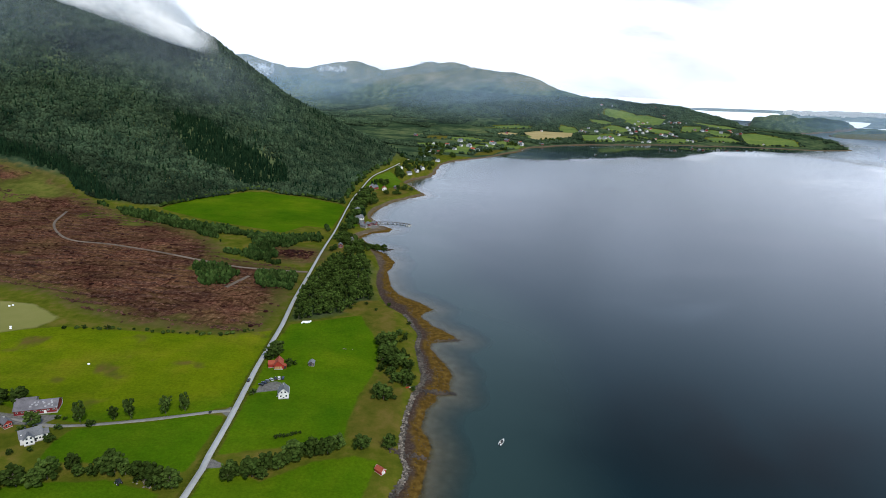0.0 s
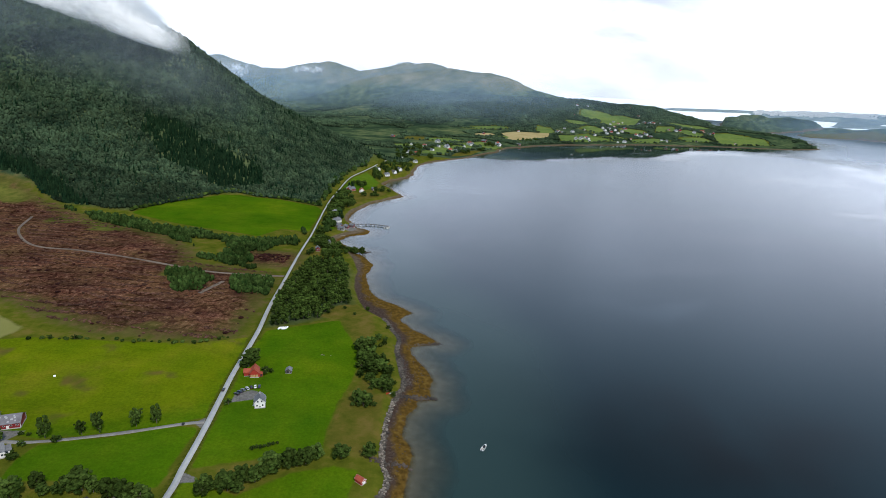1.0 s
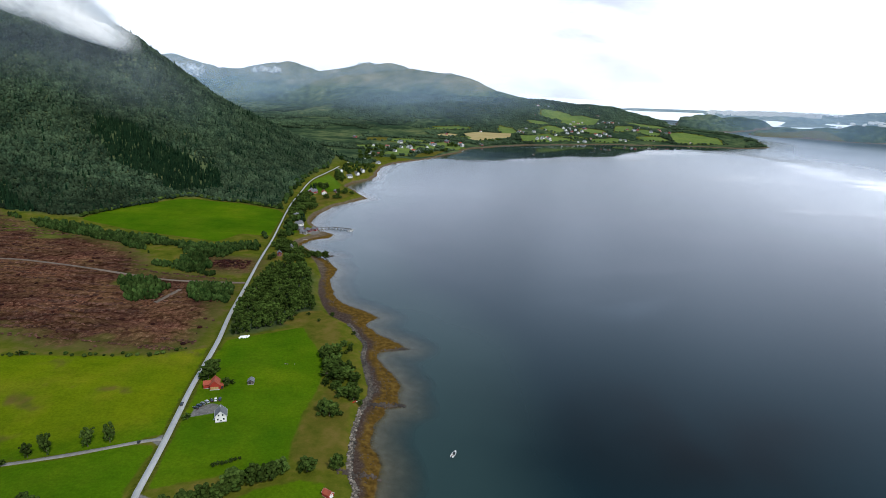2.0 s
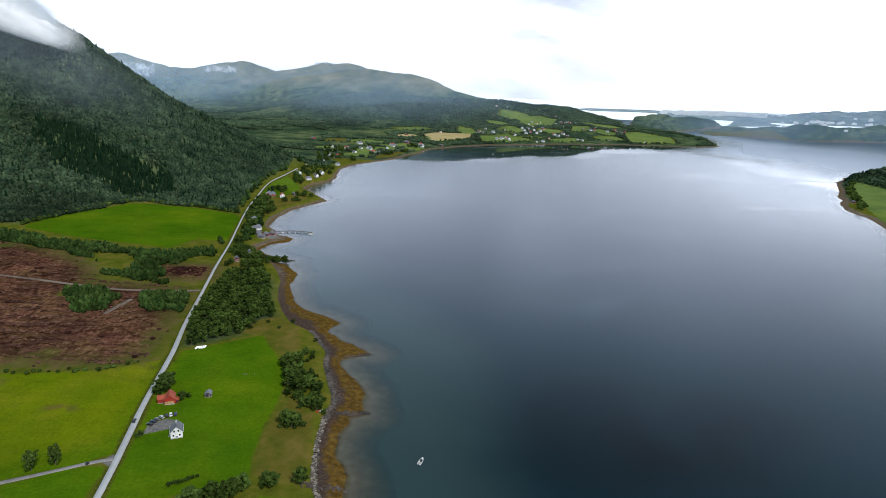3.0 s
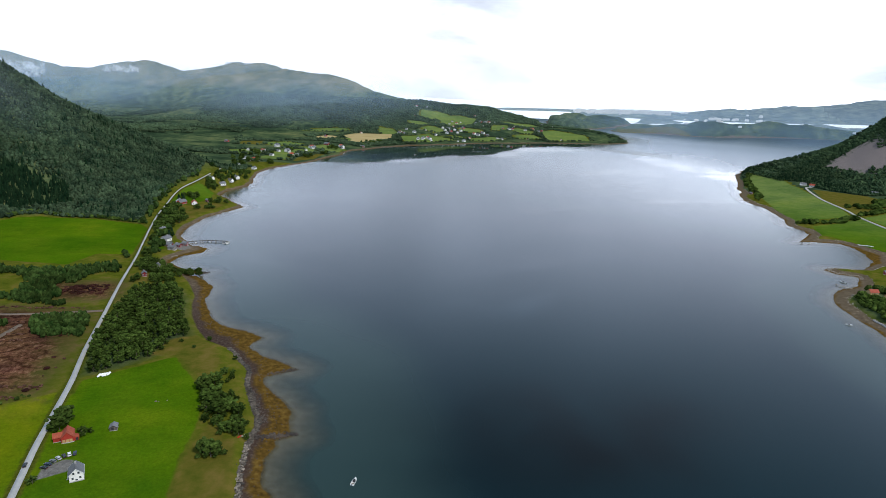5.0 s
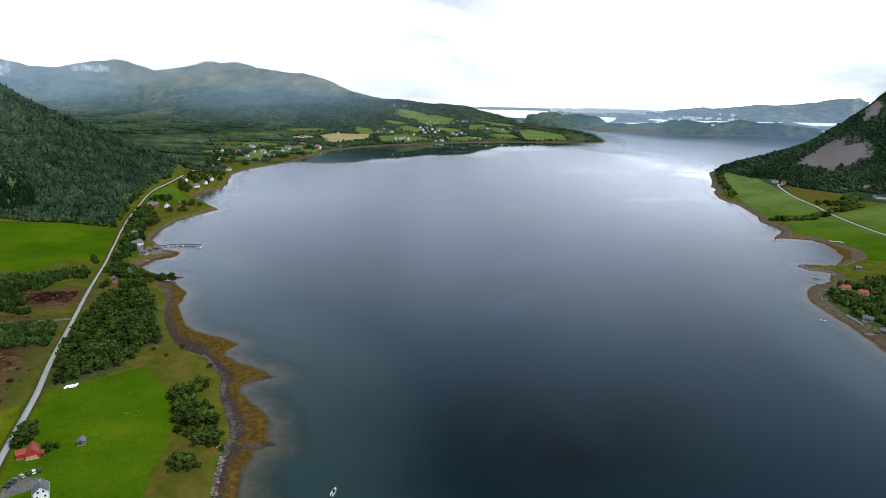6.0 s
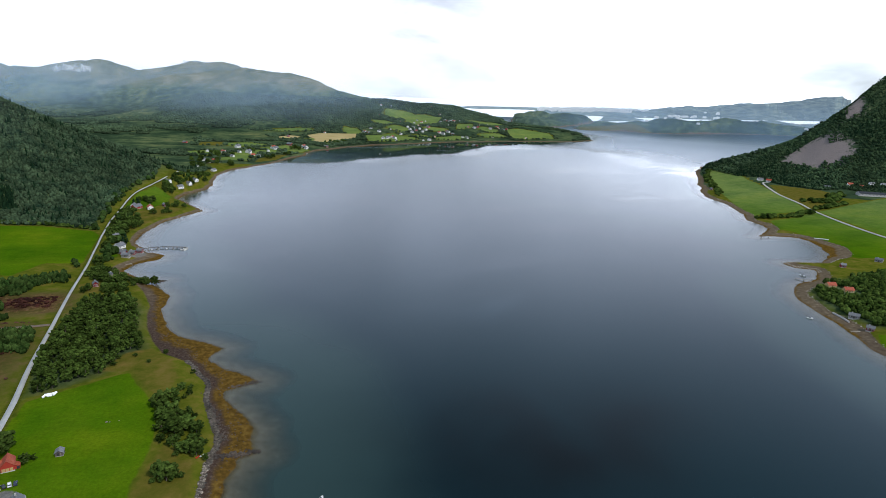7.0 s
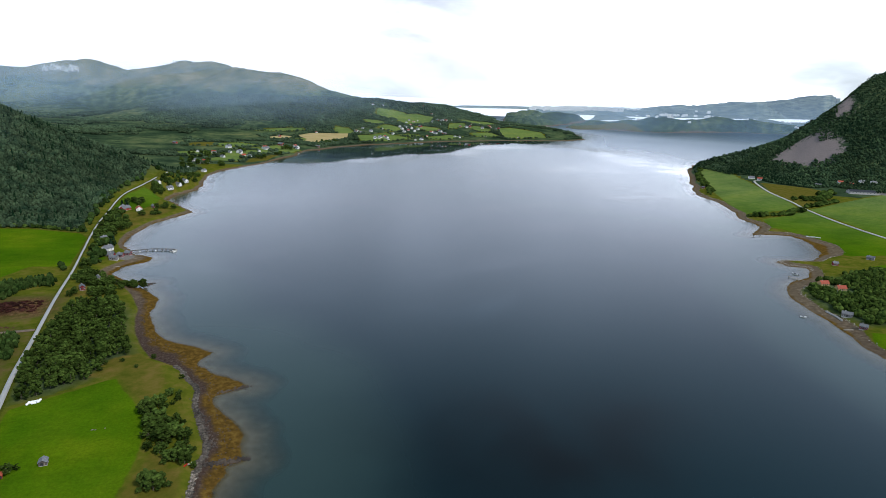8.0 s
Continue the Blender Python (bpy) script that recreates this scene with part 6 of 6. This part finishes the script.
# ---------------------------------------------------------------- felled land
def felled_debris():
    """Windrows of branches, stumps and bark left by the felling."""
    brown = grainy("felled_branches", (0.022, 0.010, 0.007), (0.13, 0.066, 0.044), 0.7, 0.95, bump=0.5, vary=0.6, spec=0.05)
    rng = np.random.RandomState(33)
    x, y = rng.uniform(-540, -108, 60000), rng.uniform(298, 665, 60000)
    row = np.sin((y + 0.12 * x + 9 * fbm(x, y, 40, 3)) * 2 * math.pi / 11.0)
    heap = fbm(x, y, 9, 2) + 0.5 * fbm(x, y, 60, 2)
    keep = (inside(CLEARED, x, y) > 3) & ((row + 1.2 * fbm(x, y, 30, 3) > 0.82) | (heap > 0.52)) & (beside(TRACK, x, y) > 3) & (inside(BRUSH, x, y) < 0) & (inside(GRAZED, x, y) < 0)
    x, y = x[keep], y[keep]
    px, py = rng.uniform(-520, -112, 260), rng.uniform(300, 640, 260)
    good = (inside(CLEARED, px, py) > 8) & (beside(TRACK, px, py) > 4) & (inside(BRUSH, px, py) < -3) & (inside(GRAZED, px, py) < 0)
    dark = grainy("root_heaps", (0.007, 0.003, 0.003), (0.055, 0.020, 0.014), 0.9, 0.95, bump=0.6, vary=0.4, spec=0.04)
    thicket("root_heaps", np.concatenate([np.column_stack([px, py, rng.uniform(1.4, 3.4, 260), rng.uniform(0.7, 1.4, 260)])[good], np.column_stack([rng.uniform(-148, -118, 110), rng.uniform(452, 476, 110), rng.uniform(1, 2.8, 110), rng.uniform(0.5, 1.4, 110)])]), broad_crown, dark, "dark heaps of roots and stumps on felled land", "debris", 2, 52)
    thicket("felling_debris", np.column_stack([x, y, rng.uniform(0.7, 2.2, len(x)), rng.uniform(0.35, 1.0, len(x))]), broad_crown, brown, "brown windrows of branches and stumps on felled land", "debris", 1, 51)


felled_debris()


# ---------------------------------------------------------------- vehicles
def car(x, y, turn, paint, label, group="cars by the white house", estate=True):
    c = thing("car", x, y, at_ground(x, y) + (0.38 if group == "" else 0.02), turn, label, "car", group)
    c.scale = (0.70, 0.70, 0.72)
    body = prism([(-2.15, .35), (2.15, .35), (2.2, .62), (2.05, .85), (0.95, .98), (-2.1, 1.0), (-2.2, .7)], -.87, .87)
    bmesh.ops.bevel(body, geom=list(body.edges), offset=0.07, segments=2, affect="EDGES")
    part("body", body, paint, c)
    back = -1.95 if estate else -1.3
    cabin = prism([(1.0, .95), (0.25, 1.45), (back + .45, 1.47), (back, .95)], -.76, .76)
    bmesh.ops.bevel(cabin, geom=list(cabin.edges), offset=0.05, segments=1, affect="EDGES")
    part("glasshouse", cabin, PANE, c, "dark car windows")
    part("roof", blocks((back + .5, 0.22, -.7, .7, 1.45, 1.5), bevel=0.02), paint, c)
    for wx in (-1.35, 1.35):
        for wy in (-.84, .84):
            tyre = part("wheel", rod(bmesh.new(), (wx, wy - .1, .33), (wx, wy + .1, .33), .33, 14), RUBBER, c)
            part("rim", rod(bmesh.new(), (wx, wy - .11, .33), (wx, wy + .11, .33), .19, 10), TIN, tyre)
    for ly in (-.6, .6):
        part("headlight", blocks((2.1, 2.2, ly - .16, ly + .16, .64, .78)), TRIM, c)
        part("tail_light", blocks((-2.22, -2.12, ly - .14, ly + .14, .68, .84)), RED_WALL, c)


def paint(name, c):
    return grainy(name, tuple(k * 0.92 for k in c), c, 2.0, 0.25, bump=0.0, spec=0.5)


BLACK, SILVER, WHITE, NAVY, GREY = paint("black_lacquer", (0.015, 0.015, 0.017)), paint("silver_lacquer", (0.45, 0.46, 0.48)), paint("white_lacquer", (0.75, 0.75, 0.74)), paint("navy_lacquer", (0.02, 0.03, 0.06)), paint("grey_lacquer", (0.14, 0.145, 0.15))
for cx, cy, turn, lacquer, tone in ((-88.3, 246.2, 153, BLACK, "black"), (-87.5, 248.2, 150, NAVY, "navy blue"), (-86.4, 250.0, 141, GREY, "dark grey"), (-85.0, 251.6, 131, SILVER, "silver"),
                                    (-83.4, 252.8, 120, BLACK, "black"), (-81.8, 253.6, 109, WHITE, "white"), (-80.0, 254.0, 102, NAVY, "dark blue")):
    car(cx, cy, turn, lacquer, tone + " car parked on gravel by the white house")
car(-95.3, 248.5, 96, BLACK, "dark car on the asphalt country road", "")


def mailbox(x, y):
    m = thing("mailbox_stand", x, y, at_ground(x, y), 70, "dark mailbox stand at the edge of the farm drive", "mailbox")
    part("roof", prism([(-.75, 1.05), (.75, 1.05), (0, 1.4)], -.45, .45), DARK, m)
    part("box", blocks((-.6, .6, -.3, .3, .55, 1.05), bevel=0.04), DARK, m)
    for px in (-.5, .5):
        part("post", rod(bmesh.new(), (px, 0, -.3), (px, 0, .6), .06), TIMBER, m)


mailbox(-101.6, 218.6)



def tractor(x, y, turn):
    t = thing("tractor", x, y, at_ground(x, y), turn, "dark green tractor parked beside the hedgerow", "tractor")
    t.scale = (0.77, 0.77, 0.77)
    green = paint("tractor_green", (0.02, 0.05, 0.025))
    part("bonnet", blocks((0.2, 2.0, -.45, .45, .8, 1.6), bevel=0.1), green, t)
    part("cab", prism([(-1.3, 1.0), (0.2, 1.0), (0.1, 2.5), (-1.2, 2.5)], -.75, .75), PANE, t)
    part("cab_roof", blocks((-1.4, .3, -.85, .85, 2.5, 2.65), bevel=0.05), DARK, t)
    for wx, wy, r in ((-.9, -.95, .85), (-.9, .95, .85), (1.5, -.8, .5), (1.5, .8, .5)):
        tyre = part("wheel", rod(bmesh.new(), (wx, wy - .22, r), (wx, wy + .22, r), r, 18), RUBBER, t)
        part("rim", rod(bmesh.new(), (wx, wy - .24, r), (wx, wy + .24, r), r * .5, 12), TRIM, tyre)
    part("exhaust", rod(bmesh.new(), (1.2, .3, 1.6), (1.2, .3, 2.5), .05), DARK, t)


tractor(-114.5, 170.5, 150)


# ---------------------------------------------------------------- boats and pier
def hull(l, w, h):
    """An open hull with a pointed bow, a floor and a rim."""
    bm = bmesh.new()
    rows = []
    for u in np.linspace(0, 1, 9):
        x = (u - 0.5) * l
        b = w / 2 * (1 - max(0, (u - 0.45) / 0.55) ** 2.2) * (0.88 + 0.12 * min(1, u * 4))
        lift = 0.35 * h * max(0, u - 0.5) * 2
        b = max(b, 0.03)
        prof = [(-b, h + lift), (-b * .8, 0.25 * h), (0, -0.1 * h + lift * .4), (b * .8, 0.25 * h), (b, h + lift), (b * .86, h + lift), (b * .66, 0.35 * h), (-b * .66, 0.35 * h), (-b * .86, h + lift)]
        rows.append([bm.verts.new((x, yy, zz)) for yy, zz in prof])
    for a, b in zip(rows[:-1], rows[1:]):
        for i in range(9):
            bm.faces.new((a[i], a[(i + 1) % 9], b[(i + 1) % 9], b[i]))
    bm.faces.new(rows[0])
    bm.faces.new(rows[-1][::-1])
    return bm


def boat(name, x, y, turn, l, label, cabin=True, mat=None, group=""):
    b = thing(name, x, y, -0.12, turn, label, "boat", group)
    w, h = l * 0.38, l * 0.15
    part("hull", hull(l, w, h), mat or WHITE, b)
    part("deck", blocks((l * .18, l * .40, -w * .22, w * .22, h * .75, h * 1.1), bevel=0.03), mat or WHITE, b)
    if cabin:
        part("console", blocks((-l * .08, l * .1, -w * .22, w * .22, h * .3, h * 1.7), bevel=0.05), DARK, b, "dark steering console")
        part("windscreen", prism([(l * .1, h * 1.6), (l * .14, h * 1.6), (l * .08, h * 2.1), (l * .05, h * 2.1)], -w * .22, w * .22), PANE, b)
    part("thwart", blocks((-l * .3, -l * .22, -w * .36, w * .36, h * .5, h * .68)), TIMBER, b)
    part("outboard", blocks((-l * .56, -l * .49, -.16, .16, -.1, h * 1.5), bevel=0.04), DARK, b, "dark outboard motor")


boat("motorboat", 27.6, 219.0, 62, 4.7, "white motorboat with dark console moored on the fjord")
boat("motorboat", 411.5, 317.9, -40, 4.4, "white motorboat moored off the eastern shore")


TARRED = grainy("tarred_timber", (0.030, 0.026, 0.022), (0.085, 0.075, 0.065), 3.0, 0.9)


def pier():
    p = thing("pier", -68, 613, 0, 0, "long timber pier with a bent head on posts", "pier")
    line = [(-22, -2), (0, 3.5), (12, 1), (22, -2.5)]
    for (ax, ay), (bx, by) in zip(line[:-1], line[1:]):
        a, b = Vector((ax, ay, 0)), Vector((bx, by, 0))
        along_ = (b - a).normalized()
        n = int((b - a).length / 1.5)
        for k in range(n):
            m = Matrix.Translation(a + along_ * (k + .5) * (b - a).length / n + Vector((0, 0, 1.25))) @ Matrix.Rotation(math.atan2(along_.y, along_.x), 4, "Z")
            bm = blocks((-.7, .7, -1.2, 1.2, -.08, .08))
            bmesh.ops.transform(bm, matrix=m, verts=bm.verts)
            part("plank", bm, TARRED, p)
        for k in range(3):
            for side in (-1, 1):
                q = a + (b - a) * (k + .5) / 3 + Vector((-along_.y, along_.x, 0)) * side
                part("post", rod(bmesh.new(), q + Vector((0, 0, -2.5)), q + Vector((0, 0, 1.9)), .16), TIMBER, p)
    part("pontoon", blocks((20, 23.5, -7, 0, -.3, .5), bevel=0.05), CONCRETE, p)


pier()
for bx, by, turn, size in ((-76, 611.5, 100, 5.2), (-70, 613.5, 95, 6.0), (-63, 612.5, 105, 5.0), (-57, 611.0, 110, 5.6), (-49, 607.0, 60, 6.4), (-46.5, 604.5, 50, 5.0)):
    boat("pier_boat", bx, by, turn, size * 0.72, "small white boat moored at the timber pier", size > 5.3, None, "boats at the pier")
for bx, by, turn, size in ((612, 541, 20, 6.0), (622, 540, 10, 5.0), (790, 812, 40, 6.0), (512, 405, 100, 6.0)):
    boat("shore_boat", bx, by, turn, size, "small white boat moored by the eastern shore", True, None, "boats by the eastern shore")


def kayak(x, y, turn, mat, label):
    k = thing("canoe", x, y, at_ground(x, y) + 0.12, turn, label, "canoe", "canoes on the bank")
    k.scale = (0.7, 0.77, 0.77)
    part("hull", hull(4.2, 0.85, 0.42), mat, k)
    part("thwart", blocks((-.6, -.45, -.3, .3, .3, .36)), TIMBER, k)
    part("thwart", blocks((.5, .65, -.3, .3, .3, .36)), TIMBER, k)


kayak(-17.2, 256.0, 50, paint("red_lacquer", (0.45, 0.03, 0.02)), "red canoe lying on the grass bank")
kayak(-15.8, 257.0, 42, WHITE, "white canoe lying on the grass bank")


# ---------------------------------------------------------------- bales, stacks, small things
def bale(x, y, z, turn, group="wrapped bales by the wood", stand=False):
    b = thing("silage_bale", x, y, z, turn, "round silage bale wrapped in white film", "bale", group)
    b.scale = (0.82, 0.82, 0.82)
    bm = rod(bmesh.new(), (-.62, 0, .62), (.62, 0, .62), .62, 16) if not stand else rod(bmesh.new(), (0, 0, 0), (0, 0, 1.2), .62, 16)
    bmesh.ops.bevel(bm, geom=[e for e in bm.edges if len(e.link_faces) == 2 and e.calc_face_angle(0) > 1], offset=0.14, segments=2, affect="EDGES")
    part("wrap", bm, FILM, b)


rng_bale = random.Random(8)
for k in range(5):
    for r in range(3):
        if rng_bale.random() < 0.86:
            bx, by = -88.6 + 1.0 * k + 0.2 * r, 321.8 + 0.25 * k + 1.0 * r + (0.5 if k > 3 else 0)
            bale(bx, by, at_ground(bx, by), rng_bale.uniform(-8, 8) + 20)
for bx, by in ((-261, 310), (-260, 311.6), (-238, 281), (-239.5, 283), (-176, 251)):
    bale(bx, by, at_ground(bx, by), 30, "single bales in the western fields")


def poly_tunnel(x, y, turn, l):
    """A long low wall of white wrapped bales by the eastern field."""
    for k in range(int(l / 1.4)):
        bx, by = x + 1.4 * k * math.cos(radians(turn)), y + 1.4 * k * math.sin(radians(turn))
        bale(bx, by, at_ground(bx, by), turn, "row of bales by the eastern field")


poly_tunnel(677, 521, -78, 18)


def field_stone_heap(x, y, n, seed, label):
    heap = thing("stone_heap", x, y, at_ground(x, y), 0, label, "stones")
    rng = random.Random(seed)
    kinds = [stone_mesh("heap_stone", 90 + k, STONE) for k in range(3)]
    for k in range(n):
        ob = new("stone", kinds[k % 3])
        ob.parent = heap
        s_ = rng.uniform(0.3, 0.6)
        ob.matrix_basis = pose(rng.gauss(0, 1.3), rng.gauss(0, 0.6), 0.1, rng.uniform(-20, 20), 0, rng.uniform(0, 360)) @ Matrix.Diagonal((s_, s_, s_, 1))


field_stone_heap(-107, 172.3, 7, 1, "low heap of grey field stones by the hedge")
field_stone_heap(-104.5, 170.5, 5, 2, "low heap of grey field stones by the hedge")
field_stone_heap(-54.5, 292, 3, 3, "small heap of dark stones in the grass field")


# ---------------------------------------------------------------- low cloud and mist
def cloud_material(name, tone, size, low, high, strength, soft=0.45):
    m, add, link = material(name)
    at = add("ShaderNodeTexCoord")
    n = add("ShaderNodeTexNoise", Scale=size, Detail=7.0, Roughness=0.55, Distortion=0.4)
    link(at.outputs["Object"], n.inputs["Vector"])
    body = add("ShaderNodeAttribute", attribute_name="body")
    both = add("ShaderNodeMath", operation="MULTIPLY_ADD")
    link(n.outputs["Fac"], both.inputs[0])
    both.inputs[1].default_value = 2.2
    link(body.outputs["Fac"], both.inputs[2])
    r = add("ShaderNodeMapRange", interpolation_type="SMOOTHSTEP")
    r.inputs["From Min"].default_value, r.inputs["From Max"].default_value = low, high
    r.inputs["To Max"].default_value = strength
    link(both.outputs[0], r.inputs["Value"])
    white = add("ShaderNodeBsdfDiffuse", Color=(*tone, 1))
    thin = add("ShaderNodeBsdfTranslucent", Color=(*tone, 1))
    lit = add("ShaderNodeMixShader", Fac=0.5)
    link(white.outputs[0], lit.inputs[1])
    link(thin.outputs[0], lit.inputs[2])
    clear = add("ShaderNodeBsdfTransparent")
    rim = add("ShaderNodeMapRange")
    rim.inputs["From Max"].default_value = soft
    link(body.outputs["Fac"], rim.inputs["Value"])
    faded = add("ShaderNodeMath", operation="MULTIPLY")
    link(r.outputs[0], faded.inputs[0])
    link(rim.outputs[0], faded.inputs[1])
    mix = add("ShaderNodeMixShader")
    link(faded.outputs[0], mix.inputs["Fac"])
    link(clear.outputs[0], mix.inputs[1])
    link(lit.outputs[0], mix.inputs[2])
    link(mix.outputs[0], add("ShaderNodeOutputMaterial").inputs["Surface"])
    return m


def cloud_bank(name, line, low, high, layers, gap, mat, label, seed, lean=1.0):
    """Layers of vapour along a line, thin at their rims; low and high: heights at each point of the line."""
    p = smooth_line(line, 14.0)
    n = len(p)
    u = np.linspace(0, 1, n)
    lo, hi = np.interp(u, np.linspace(0, 1, len(low)), low), np.interp(u, np.linspace(0, 1, len(high)), high)
    t = np.gradient(p, axis=0)
    t /= np.linalg.norm(t, axis=1)[:, None]
    out = np.stack([t[:, 1], -t[:, 0]], -1)
    rows, verts, faces, body = 16, [], [], []
    for k in range(layers):
        base = k * n * rows
        for r in range(rows):
            v = r / (rows - 1)
            sway = fbm(p[:, 0] + 90 * k, p[:, 1] + 300 * v, 110, 3) * 30
            verts.append(np.column_stack([p + out * (k * gap + sway)[:, None], lo + (hi - lo) * v]))
            body.append(1.25 * np.clip(np.sin(math.pi * v ** lean) - 0.12, 0, 1) * np.clip(np.sin(math.pi * u) * 1.5 - 0.1, 0, 1))
        faces += [(base + r * n + i, base + r * n + i + 1, base + (r + 1) * n + i + 1, base + (r + 1) * n + i) for r in range(1, rows - 2) for i in range(1, n - 2)]
    ob = surface(name, drawn_in(np.concatenate(verts)), faces, mat, [("body", np.concatenate(body))])
    return tagged(ob, label, "cloud", kind="stuff")


VAPOUR = cloud_material("vapour", (1.0, 1.0, 1.0), 0.016, 1.05, 2.35, 0.95, 0.9)
MIST = cloud_material("mist", (0.80, 0.88, 1.0), 0.008, 0.9, 2.6, 0.36, 1.0)
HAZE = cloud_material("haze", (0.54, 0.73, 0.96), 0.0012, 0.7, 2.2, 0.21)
VEIL = cloud_material("veil", (0.72, 0.86, 1.0), 0.008, 0.9, 2.6, 0.15, 1.3)
WISP = cloud_material("wisps", (0.95, 0.96, 0.98), 0.030, 1.65, 2.75, 0.9)
cloud_bank("hill_cloud", [(-600, 770), (-545, 800), (-499, 838), (-458, 868), (-413, 905), (-366, 940)], [236, 226, 212, 192, 178, 162], [400, 370, 340, 308, 275, 235], 3, -12, VAPOUR, "white low cloud lying on the mountain top", 1, 0.66)
cloud_bank("hanging_mist", [(-760, 640), (-660, 720), (-580, 790)], [120, 130, 150], [330, 320, 300], 1, -16, MIST, "thin grey mist hanging before the steep slope", 2)
cloud_bank("hanging_mist", [(-620, 520), (-540, 620), (-455, 705), (-385, 785), (-292, 842), (-195, 862)], [90, 110, 110, 90, 60, 30], [330, 320, 300, 270, 210, 140], 1, -16, VEIL, "thin grey mist hanging before the steep slope", 6)
cloud_bank("mountain_mist", [(-1650, 4150), (-1380, 4080), (-1180, 4060)], [110, 90, 150], [320, 290, 255], 2, 60, WISP, "wisps of white mist on the far mountain", 3)
cloud_bank("mountain_mist", [(-1020, 4150), (-900, 4120), (-740, 4150)], [170, 175, 180], [272, 270, 262], 2, 60, WISP, "wisps of white mist on the far mountain", 4)
cloud_bank("mountain_mist", [(-420, 4250), (-200, 4100), (-20, 3700)], [205, 210, 200], [330, 330, 300], 2, 60, WISP, "thin mist along the crest of the far mountain", 5)


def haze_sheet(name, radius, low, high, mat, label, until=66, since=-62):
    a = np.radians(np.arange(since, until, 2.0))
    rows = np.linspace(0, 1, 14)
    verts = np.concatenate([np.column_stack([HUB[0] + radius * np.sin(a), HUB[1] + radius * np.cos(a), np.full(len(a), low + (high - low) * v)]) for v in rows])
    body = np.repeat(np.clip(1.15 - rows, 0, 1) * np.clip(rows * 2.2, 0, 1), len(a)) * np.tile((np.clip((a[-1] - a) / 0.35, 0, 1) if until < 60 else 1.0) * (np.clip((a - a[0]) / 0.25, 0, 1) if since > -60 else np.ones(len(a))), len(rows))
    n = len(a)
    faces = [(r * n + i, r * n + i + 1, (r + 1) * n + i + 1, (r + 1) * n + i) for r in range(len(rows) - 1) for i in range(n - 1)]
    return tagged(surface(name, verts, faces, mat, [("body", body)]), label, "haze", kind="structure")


# Tinted see-through sheets, added to stand in for haze in the air.
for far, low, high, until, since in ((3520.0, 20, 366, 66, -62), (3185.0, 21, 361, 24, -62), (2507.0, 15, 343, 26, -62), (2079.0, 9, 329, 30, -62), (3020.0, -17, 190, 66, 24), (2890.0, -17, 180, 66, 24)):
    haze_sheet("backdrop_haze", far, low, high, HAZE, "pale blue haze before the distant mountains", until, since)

# ---------------------------------------------------------------- the plan in metres
for ob in list(scene.objects):
    if ob.parent is None and ob.type in ("MESH", "EMPTY"):
        ob.matrix_basis = Matrix.Scale(UNIT, 4) @ ob.matrix_basis
